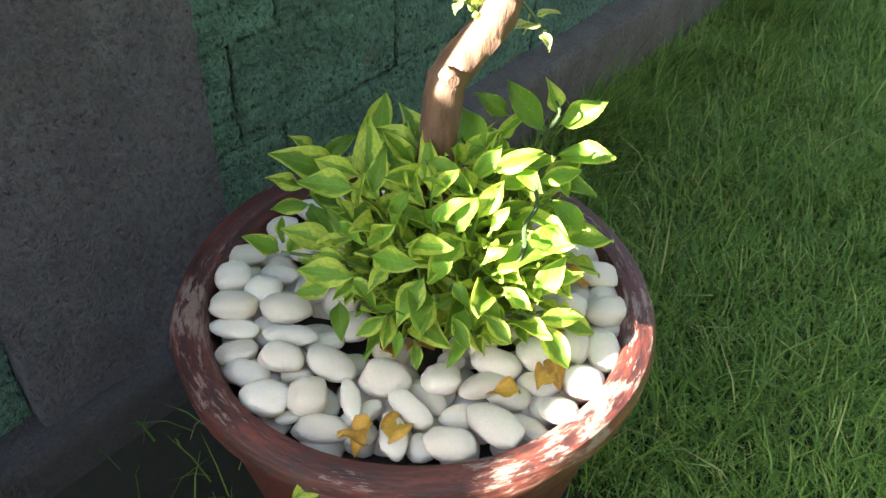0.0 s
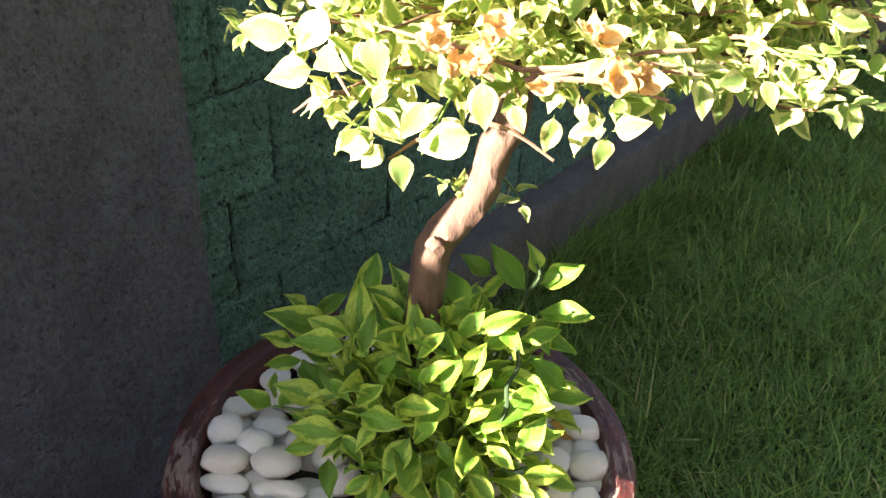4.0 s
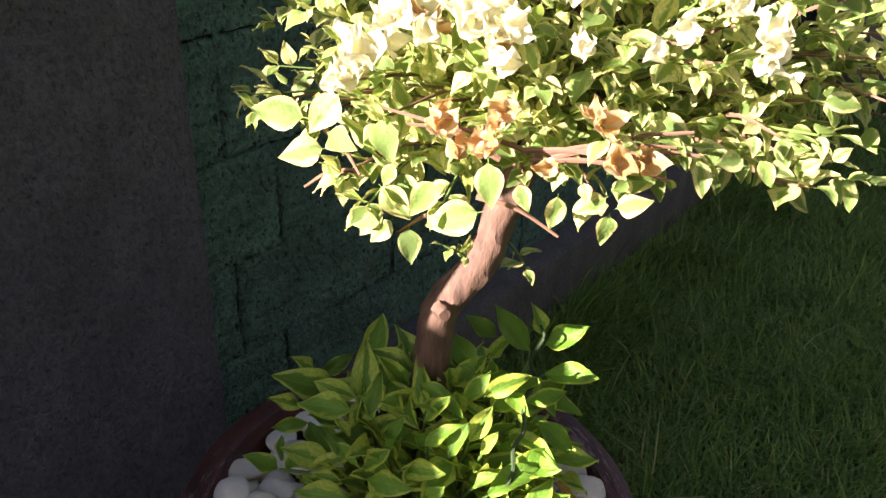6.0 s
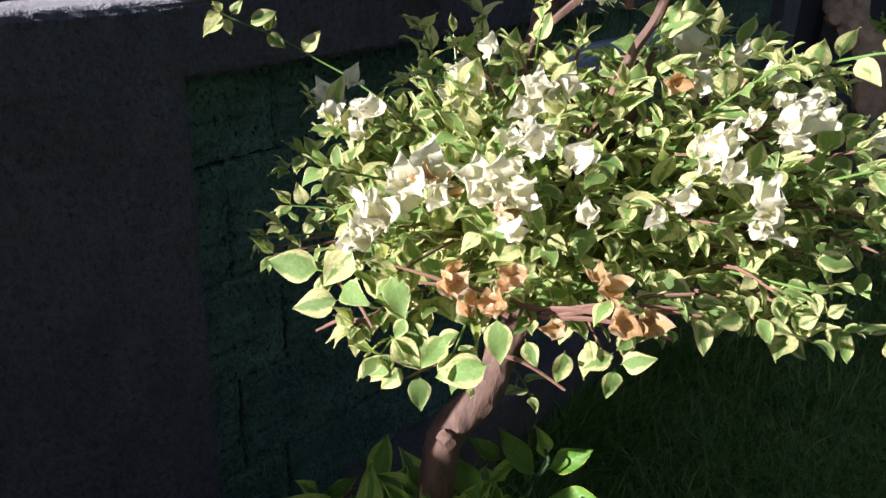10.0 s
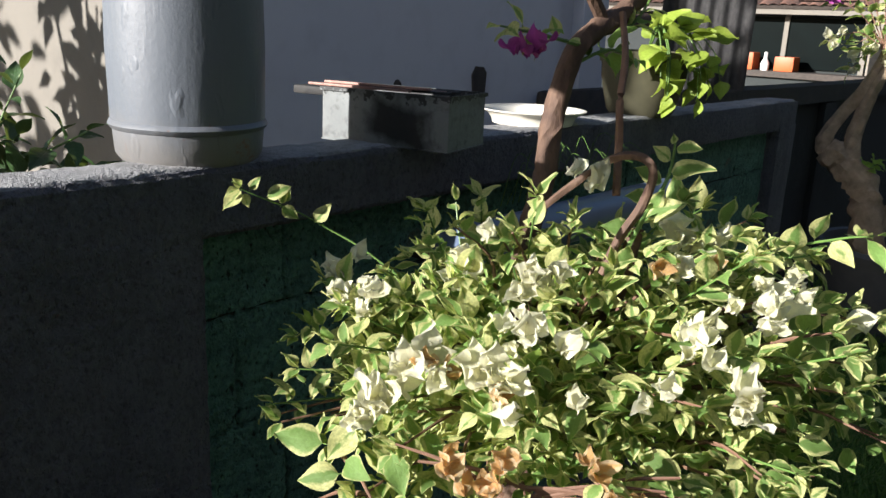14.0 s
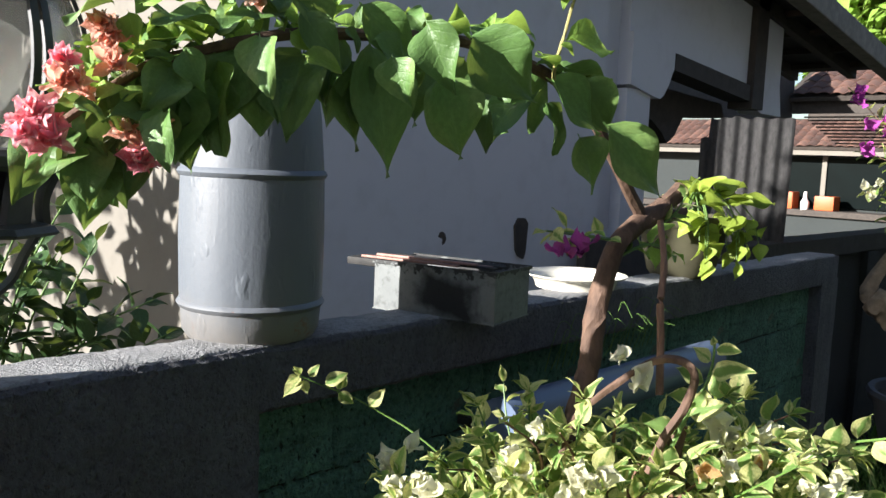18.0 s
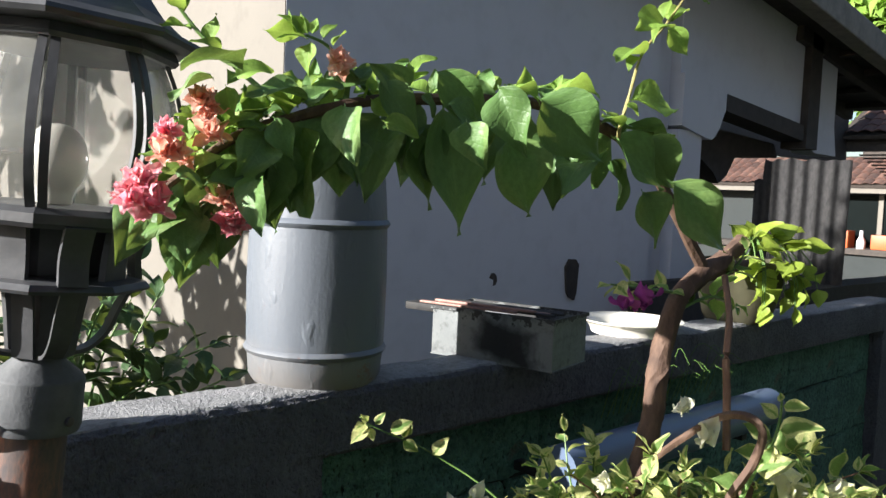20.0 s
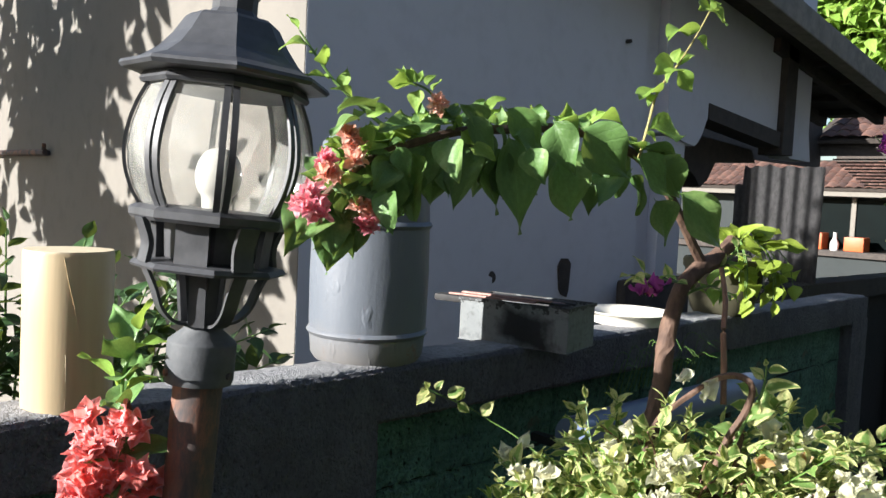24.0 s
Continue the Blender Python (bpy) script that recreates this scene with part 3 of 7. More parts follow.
def put_leaf(name, mesh, parent, m, label=""):
    ob = new(name, mesh)
    ob.parent = parent
    ob.matrix_parent_inverse = parent.matrix_basis.inverted()
    ob.matrix_basis = m
    if label:
        ob["label"] = label
    return ob


def set_leaf(mesh, parent, p, q, face, name="leaf"):
    """A leaf that grows from p and ends at q, its upper side turned towards face."""
    p, q = Vector(p), Vector(q)
    tx, _, tz = LEAF_TIP[mesh.name]
    reach = math.hypot(tx, tz)
    d = (q - p).normalized()
    n = Vector(face) - d * d.dot(Vector(face))
    n = n.normalized() if n.length > 0.05 else d.orthogonal().normalized()
    x = d * (tx / reach) - n * (tz / reach)
    z = d * (tz / reach) + n * (tx / reach)
    m = Matrix((x, z.cross(x), z)).transposed().to_4x4()
    return put_leaf(name, mesh, parent, Matrix.Translation(p) @ m @ Matrix.Scale((q - p).length / reach, 4))


def sprig(points, count, size, rnd, start=0.25, spread=1.0, tilt=0.25, tip=True):
    """Leaf poses set alternately along a twig."""
    pts = spline(points, 24)
    out = []
    for k in range(count):
        u = start + (1 - start) * (k + 0.3 * rnd.random()) / max(count, 1)
        i = min(int(u * 24), 23)
        p, d = pts[i], (pts[i + 1] - pts[i]).normalized()
        a = k * 2.4 + rnd.random() * 0.9
        side = d.orthogonal()
        side.rotate(Matrix.Rotation(a, 3, d))
        way = d * (0.55 + 0.3 * rnd.random()) + side * spread + Vector((0, 0, tilt))
        up = Vector((0, 0, 1)) + Vector((rnd.uniform(-1, 1), rnd.uniform(-1, 1), 0)) * 0.5
        out.append(leaf_pose(p, way, size * rnd.uniform(0.6, 1.2), up, rnd.uniform(-0.6, 0.6)))
    if tip:
        d = (pts[-1] - pts[-2]).normalized()
        out.append(leaf_pose(pts[-1], d, size * 0.7, Vector((0.2, 0.1, 1)), rnd.uniform(-0.5, 0.5)))
    return out


# ---- boundary wall ----
WALL_TOP = 1.252
wall = thing("wall_garden", "rough grey concrete boundary wall with green painted block panels", "wall", kind="structure")
part("coping", rough_box((-4.2, -0.04, 1.147), (-0.8, 0.085, WALL_TOP), 0.04, 0.0025, 0.003), CONCRETE, wall, "rough grey concrete coping beam")
part("coping", rough_box((-0.8, -0.04, 1.147), (1.1, 0.085, WALL_TOP), 0.007, 0.003, 0.004), CONCRETE, wall, "rough grey concrete coping beam")
part("coping", rough_box((1.1, -0.04, 1.147), (2.62, 0.085, WALL_TOP), 0.03, 0.0025, 0.003), CONCRETE, wall, "rough grey concrete coping beam")
# thin layer added so that the coping top looks sunlit
part("lit_top", rough_box((-4.19, -0.034, 1.21), (2.61, 0.083, 1.2555), 0.012, 0.0025, 0.004, seed=13, ragged=1.5), LIT_TOP, wall, "thin paler layer on the coping, its sunlight put into the colour")
part("pilaster", rough_box((-0.42, -0.0395, 0.10), (-0.012, 0.075, 1.165), 0.0055, 0.003, 0.002, seed=3), CONCRETE, wall)
part("pilaster", rough_box((2.45, -0.0395, 0.10), (2.62, 0.075, 1.165), 0.05, 0.002, 0.0, seed=5), CONCRETE, wall)
part("pilaster", rough_box((-2.4, -0.0395, 0.10), (-2.0, 0.075, 1.165), 0.06, 0.002, 0.0, seed=7), CONCRETE, wall)
part("mortar", rough_box((-4.2, 0.012, 0.0), (2.6, 0.07, 1.15), 0.05, 0.002, 0.0, seed=2), JOINT, wall, "dark open joints between the blocks")
part("ledge", rough_box((-3.2, -0.08, -0.05), (-0.9, 0.02, 0.108), 0.05, 0.003, seed=8), LEDGE, wall)
part("ledge", rough_box((-0.9, -0.08, -0.05), (0.30, 0.02, 0.108), 0.015, 0.003, seed=9), LEDGE, wall, "smooth grey concrete ledge at the wall foot")
part("ledge", rough_box((0.30, -0.09, -0.05), (2.6, 0.02, 0.252), 0.018, 0.003, seed=11), TALL_LEDGE, wall, "taller grey concrete ledge at the wall foot")
return_wall = thing("wall_return", "concrete wall closing the garden end, its shade put into the dark colour", "wall", kind="structure")
RET = Matrix.Translation((2.6, 0.33, 0)) @ Matrix.Rotation(radians(-1), 4, "Z")
# shade on panel, coping and pilaster comes from these dark colours
for nm, lo, hi, st, mt in (("panel", (0, 0.04, 0.0), (5.0, 0.12, 1.15), 0.15, SHADED_CONCRETE), ("coping", (-0.05, 0.0, 1.15), (5.0, 0.16, 1.25), 0.08, SHADED_COPING), ("pilaster", (1.6, 0.0, 0.0), (1.8, 0.05, 1.15), 0.05, SHADED_CONCRETE)):
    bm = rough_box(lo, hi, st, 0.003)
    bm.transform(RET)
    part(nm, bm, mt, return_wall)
# unseen panels added to block sky light and keep warm bounce low
blocking_wall = thing("wall_blocking", "plain dark wall added unseen behind the lawn to block skylight", "wall", kind="structure")
part("panel", box((-7.0, -3.4, 0.0), (11.0, -3.2, 4.8)), DARK_WALL, blocking_wall, smooth=False)
part("panel", box((-7.2, -3.4, 0.0), (-7.0, -0.2, 2.4)), DARK_WALL, blocking_wall, smooth=False)

# ---- ground ----
bm = bmesh.new()
bmesh.ops.create_grid(bm, x_segments=60, y_segments=60, size=0.5, matrix=Matrix.Diagonal((300, 300, 1, 1)))
ground = tagged(part("ground", bm, SOIL), "dark soil under a green lawn", "ground", kind="structure")


def grass():
    rnd = np.random.RandomState(3)
    n = 190000
    x = -0.4 + rnd.uniform(0, 1, n) ** 0.9 * 3.8
    y = -0.1 - rnd.uniform(0, 1, n) ** 1.3 * 2.2
    keep = (np.hypot(x + 0.045, y + 0.515) > 0.26) & ((x > 0.12) | (y < -1.0) | (rnd.rand(n) < 0.02))
    x, y = x[keep], y[keep]
    fx = rnd.uniform(-4.0, 6.5, 90000)
    fy = rnd.uniform(-3.15, 0.3, 90000)
    far_ = ((fx > 3.3) | (fy < -2.2) | (fx < -1.6)) & ((fy < -0.15) | (fx > 2.7))
    x, y = np.concatenate([x, fx[far_]]), np.concatenate([y, fy[far_]])
    fine_ = len(x) - int(far_.sum())
    n = len(x)
    clump = np.sin(x * 9 + 2 * np.sin(y * 7)) * np.sin(y * 11 + x * 3)
    edge = np.clip(1 - (-0.1 - y) / 0.25, 0, 1)
    h = (0.035 + 0.035 * rnd.rand(n) + 0.014 * clump) * (1 + 1.3 * edge * rnd.rand(n))
    long = rnd.rand(n) < 0.025
    h[long] *= 2.0
    a = rnd.uniform(0, 2 * np.pi, n)
    lean = h * rnd.uniform(0.3, 1.5, n)
    w = rnd.uniform(0.0012, 0.0026, n)
    w[fine_:] *= 2.2
    dx, dy = np.cos(a), np.sin(a)
    px, py = -dy * w, dx * w
    z0 = np.zeros(n)
    V = np.stack([
        np.stack([x - px, y - py, z0], 1), np.stack([x + px, y + py, z0], 1),
        np.stack([x + dx * lean * 0.35 + px * 0.8, y + dy * lean * 0.35 + py * 0.8, h * 0.6], 1),
        np.stack([x + dx * lean * 0.35 - px * 0.8, y + dy * lean * 0.35 - py * 0.8, h * 0.6], 1),
        np.stack([x + dx * lean, y + dy * lean, h], 1)], 1).reshape(-1, 3)
    me = bpy.data.meshes.new("grass")
    nv = 5 * n
    me.vertices.add(nv)
    me.vertices.foreach_set("co", V.astype(np.float32).ravel())
    base = np.arange(n)[:, None] * 5
    loops = np.concatenate([base + np.array([0, 1, 2, 3]), base + np.array([3, 2, 4])], 1).ravel()
    me.loops.add(len(loops))
    me.loops.foreach_set("vertex_index", loops.astype(np.int32))
    starts = (np.arange(n)[:, None] * 7 + np.array([0, 4])).ravel()
    me.polygons.add(2 * n)
    me.polygons.foreach_set("loop_start", starts.astype(np.int32))
    me.update(calc_edges=True)
    me.validate()
    me.materials.append(GRASS)
    return tagged(new("grass", me), "short green lawn grass in shade", "grass", kind="stuff")


grass()

# ---- planter pot ----
POT_AT = (-0.045, -0.515, 0.0)
planter = thing("planter_pot", "large round planter with worn dark red paint", "plant pot", POT_AT)
body = lathe([(0.215, 0.0), (0.226, 0.02), (0.262, 0.2), (0.288, 0.34), (0.298, 0.41), (0.302, 0.418), (0.314, 0.426), (0.322, 0.44), (0.324, 0.458), (0.318, 0.471), (0.298, 0.477), (0.283, 0.473), (0.276, 0.455), (0.265, 0.40), (0.0, 0.395)], 72, wobble=0.003)
ob = part("body", body, POT, planter)
ob.matrix_parent_inverse = Matrix()
ob = part("soil", lathe([(0.0, 0.425), (0.15, 0.423), (0.272, 0.418)], 40), POT_SOIL, planter, "dark potting soil")
ob.matrix_parent_inverse = Matrix()


def pebble_mesh(seed):
    rnd = random.Random(seed)
    bm = bmesh.new()
    bmesh.ops.create_icosphere(bm, subdivisions=3, radius=1.0)
    off = Vector((seed * 3.7, seed * 1.3, 0))
    sq = rnd.uniform(0.78, 0.98)
    for v in bm.verts:
        p = v.co.copy()
        for q in range(3):
            p[q] = math.copysign(abs(p[q]) ** sq, p[q])
        v.co = p * (1 + 0.2 * noise.noise(p * 0.9 + off) + 0.09 * noise.noise(p * 2.2 + off))
    me = bpy.data.meshes.new("pebble")
    bm.to_mesh(me)
    bm.free()
    for p in me.polygons:
        p.use_smooth = True
    me.materials.append(PEBBLE)
    return me


PEBBLES = [pebble_mesh(k) for k in range(8)]


# each stone: place in the pot, half length, half width, bearing, layer
PEBBLES_WEST = [
    (-0.147, 0.206, 0.026, 0.026, -0.563, 1), (-0.104, 0.253, 0.036, 0.02, -0.827, 0), (-0.135, 0.157, 0.027, 0.023, -1.185, 1),
    (-0.182, 0.163, 0.033, 0.023, -0.831, 1), (-0.139, 0.108, 0.036, 0.025, -0.831, 1), (-0.201, 0.138, 0.037, 0.017, -0.951, 0),
    (-0.168, 0.067, 0.038, 0.017, -0.951, 1), (-0.225, 0.105, 0.029, 0.019, -0.642, 0), (-0.199, 0.047, 0.03, 0.022, -1.06, 1),
    (-0.239, 0.068, 0.033, 0.02, -1.346, 0), (-0.255, 0.013, 0.033, 0.024, -1.248, 1), (-0.199, 0.021, 0.02, 0.012, -0.836, 0),
    (-0.221, -0.022, 0.027, 0.025, -0.837, 1), (-0.166, -0.006, 0.036, 0.023, -1.367, 1), (-0.188, -0.065, 0.032, 0.013, -2.214, 1),
    (-0.235, -0.061, 0.035, 0.02, -0.945, 0), (-0.188, -0.082, 0.029, 0.014, -0.301, 0), (-0.14, 0.032, 0.029, 0.017, -0.715, 0),
]
PEBBLES_FRONT = [
    (-0.139, -0.021, 0.017, 0.014, -0.835, 0), (-0.137, -0.072, 0.032, 0.027, -0.836, 1), (-0.193, -0.139, 0.032, 0.018, -2.318, 1),
    (-0.152, -0.126, 0.033, 0.016, -1.644, 1), (-0.117, -0.123, 0.032, 0.017, -1.746, 0), (-0.093, -0.124, 0.026, 0.023, -0.836, 1),
    (-0.159, -0.193, 0.032, 0.022, -1.008, 1), (-0.249, -0.021, 0.017, 0.009, -0.618, 0), (-0.212, -0.106, 0.02, 0.011, -0.417, 0),
    (-0.092, 0.175, 0.031, 0.017, -1.299, 0), (-0.036, 0.19, 0.021, 0.021, -0.826, 0), (-0.177, -0.167, 0.017, 0.02, -0.841, 0),
    (-0.11, -0.175, 0.028, 0.018, -0.839, 0), (-0.103, -0.215, 0.039, 0.024, -1.636, 1), (-0.065, -0.169, 0.033, 0.018, -0.413, 1),
    (-0.028, -0.159, 0.032, 0.021, -1.181, 1), (-0.05, -0.197, 0.031, 0.019, -1.171, 0), (-0.072, -0.243, 0.027, 0.015, -1.486, 0),
]
PEBBLES_EAST = [
    (0.021, -0.191, 0.032, 0.027, -1.069, 1), (-0.006, -0.213, 0.03, 0.018, -0.837, 0), (-0.036, -0.261, 0.026, 0.019, -1.171, 1),
    (0.02, -0.26, 0.028, 0.025, -0.837, 1), (0.067, -0.214, 0.035, 0.019, -2.556, 1), (0.082, -0.255, 0.034, 0.021, -2.586, 1),
    (0.154, -0.227, 0.033, 0.024, -0.603, 1), (0.178, -0.197, 0.025, 0.029, -0.831, 0), (0.201, -0.17, 0.031, 0.023, -0.958, 1),
    (0.111, -0.172, 0.027, 0.029, -1.332, 1), (0.161, -0.161, 0.036, 0.017, -2.436, 0), (0.126, -0.225, 0.027, 0.014, -0.833, 0),
    (0.235, -0.119, 0.034, 0.021, -1.096, 0), (0.245, -0.078, 0.023, 0.028, -0.825, 1), (-0.052, -0.108, 0.019, 0.015, -0.835, 0),
    (0.178, -0.111, 0.02, 0.016, -0.828, 0), (-0.021, 0.25, 0.025, 0.02, -0.824, 0), (-0.035, 0.202, 0.024, 0.022, -0.825, 1),
]


def pebbles():
    """A packed ring of pebbles round the shrub."""
    rnd = random.Random(11)

    def put(x, y, z, a, b, turn, lean):
        ob = new("pebble", PEBBLES[rnd.randrange(len(PEBBLES))])
        tilt = Euler((rnd.uniform(-lean, lean), rnd.uniform(-lean, lean), turn)).to_matrix().to_4x4()
        ob.matrix_basis = Matrix.Translation((POT_AT[0] + x, POT_AT[1] + y, z)) @ tilt @ Matrix.Diagonal((a, b, min(a, b) * rnd.uniform(0.58, 0.74), 1))
        tagged(ob, "smooth off-white river pebble lying in the planter", "pebble", "pebbles in the planter")

    shown = PEBBLES_WEST + PEBBLES_FRONT + PEBBLES_EAST
    for x, y, a, b, turn, level in shown:
        r = math.hypot(x, y)
        k = min(1.0, (0.279 - 0.8 * min(a, b)) / r)
        put(x * k, y * k, 0.448 + 0.014 * level, a * 0.97, b * 0.97, turn, 0.12)
    # the lower layer, and the stones behind and under the shrub
    here = []
    for level, want, gap in ((0, 80, 0.85), (1, 60, 0.95)):
        tries, placed = 0, 0
        while tries < 4000 and placed < want:
            tries += 1
            r, t, q = 0.262 * math.sqrt(rnd.uniform(0.1, 1)), rnd.uniform(0, 2 * math.pi), rnd.uniform(0.019, 0.026)
            x, y = r * math.cos(t), r * math.sin(t)
            others = here + ([(a[0], a[1], 0.026) for a in shown] if level else [])
            if r + q < 0.278 and all(math.hypot(x - o[0], y - o[1]) > gap * (q + o[2]) for o in others[:] if level or o in here):
                here.append((x, y, q))
                placed += 1
                put(x, y, 0.428 + 0.02 * level, q * rnd.uniform(1.1, 1.4), q, rnd.uniform(0, 6.28), 0.3)
        here = [] if level == 0 else here


pebbles()

# ---- variegated shrub in the planter ----
SHRUB_LEAVES = [leaf_mesh("leaf", LEAF_SHRUB, width=w, tip=1.2, fold=f, droop=d, wave=0.09, nu=12, nv=6, seed=k, petiole=0.06, belly=0.92) for k, (d, w, f) in enumerate(((0.05, 0.47, 0.45), (0.3, 0.52, 0.42), (0.5, 0.48, 0.35), (0.2, 0.53, 0.5), (-0.1, 0.43, 0.6)))]
# leaves of the shrub: where each grows from and where its tip lies
SHRUB_WEST = [
    (-0.061, -0.448, 0.603, -0.008, -0.396, 0.676), (0.027, -0.376, 0.586, 0.081, -0.342, 0.649), (-0.005, -0.432, 0.614, 0.046, -0.416, 0.651),
    (-0.036, -0.462, 0.658, -0.056, -0.537, 0.629), (-0.042, -0.33, 0.596, -0.069, -0.302, 0.631), (-0.034, -0.327, 0.587, 0.014, -0.349, 0.615),
    (-0.05, -0.384, 0.597, -0.122, -0.328, 0.641), (-0.088, -0.453, 0.63, -0.128, -0.386, 0.629), (-0.069, -0.441, 0.633, -0.092, -0.38, 0.642),
    (-0.095, -0.36, 0.589, -0.136, -0.332, 0.612), (-0.095, -0.37, 0.566, -0.143, -0.345, 0.571), (-0.098, -0.368, 0.567, -0.115, -0.435, 0.547),
    (-0.151, -0.368, 0.517, -0.187, -0.339, 0.55), (-0.144, -0.367, 0.525, -0.133, -0.355, 0.559), (-0.14, -0.375, 0.512, -0.121, -0.394, 0.564),
    (-0.094, -0.486, 0.641, -0.052, -0.468, 0.683),
]
SHRUB_FRONT = [
    (-0.114, -0.537, 0.632, -0.093, -0.542, 0.676), (-0.138, -0.517, 0.607, -0.121, -0.55, 0.647), (-0.16, -0.521, 0.573, -0.198, -0.455, 0.571),
    (-0.125, -0.458, 0.598, -0.134, -0.508, 0.602), (-0.162, -0.515, 0.568, -0.177, -0.57, 0.567), (-0.175, -0.504, 0.535, -0.205, -0.539, 0.51),
    (-0.166, -0.574, 0.549, -0.199, -0.556, 0.527), (-0.125, -0.598, 0.601, -0.177, -0.602, 0.558), (-0.129, -0.616, 0.582, -0.166, -0.63, 0.549),
    (-0.164, -0.594, 0.538, -0.186, -0.61, 0.521), (-0.158, -0.614, 0.527, -0.177, -0.634, 0.508), (-0.143, -0.528, 0.601, -0.129, -0.593, 0.615),
    (-0.168, -0.488, 0.545, -0.199, -0.449, 0.527), (-0.136, -0.424, 0.546, -0.111, -0.47, 0.578), (-0.152, -0.494, 0.58, -0.166, -0.459, 0.581),
    (-0.14, -0.557, 0.601, -0.178, -0.557, 0.583),
]
SHRUB_TOP = [
    (0.039, -0.553, 0.671, 0.052, -0.495, 0.705), (0.145, -0.511, 0.654, 0.123, -0.466, 0.682), (0.125, -0.512, 0.626, 0.155, -0.539, 0.672),
    (0.158, -0.56, 0.646, 0.142, -0.503, 0.708), (0.184, -0.561, 0.66, 0.183, -0.537, 0.708), (0.175, -0.57, 0.652, 0.204, -0.622, 0.696),
    (0.152, -0.587, 0.622, 0.181, -0.659, 0.639), (0.012, -0.586, 0.667, 0.072, -0.615, 0.681), (-0.031, -0.516, 0.674, -0.035, -0.591, 0.666),
    (-0.069, -0.558, 0.66, -0.039, -0.573, 0.693), (-0.05, -0.612, 0.647, -0.007, -0.615, 0.681), (-0.079, -0.605, 0.637, -0.047, -0.609, 0.677),
    (-0.087, -0.577, 0.645, -0.056, -0.604, 0.677), (0.132, -0.603, 0.609, 0.146, -0.66, 0.594), (0.07, -0.635, 0.621, 0.08, -0.688, 0.588),
    (-0.028, -0.662, 0.611, 0.035, -0.689, 0.629),
]
SHRUB_EAST = [
    (-0.068, -0.656, 0.601, -0.001, -0.686, 0.62), (-0.039, -0.692, 0.561, 0.016, -0.698, 0.602), (-0.109, -0.626, 0.598, -0.121, -0.664, 0.581),
    (-0.067, -0.667, 0.587, -0.059, -0.707, 0.569), (-0.096, -0.666, 0.561, -0.092, -0.706, 0.537), (-0.036, -0.705, 0.53, -0.035, -0.755, 0.482),
    (-0.038, -0.703, 0.535, 0.007, -0.74, 0.53), (-0.124, -0.64, 0.564, -0.133, -0.677, 0.537), (-0.12, -0.564, 0.622, -0.103, -0.62, 0.642),
    (-0.127, -0.607, 0.593, -0.11, -0.627, 0.631), (-0.047, -0.63, 0.636, -0.025, -0.638, 0.665), (0.073, -0.614, 0.635, 0.123, -0.644, 0.641),
    (0.134, -0.601, 0.616, 0.102, -0.644, 0.609), (0.055, -0.594, 0.654, 0.035, -0.643, 0.655), (-0.077, -0.641, 0.611, -0.055, -0.662, 0.635),
    (-0.159, -0.575, 0.563, -0.163, -0.614, 0.574),
]
ZIGZAG = [
    (-0.048, -0.672, 0.61), (-0.029, -0.667, 0.622), (-0.012, -0.654, 0.638), (0.021, -0.646, 0.644), (0.053, -0.62, 0.655),
    (0.132, -0.589, 0.625), (0.134, -0.575, 0.653), (0.148, -0.585, 0.686), (0.163, -0.569, 0.693),
]


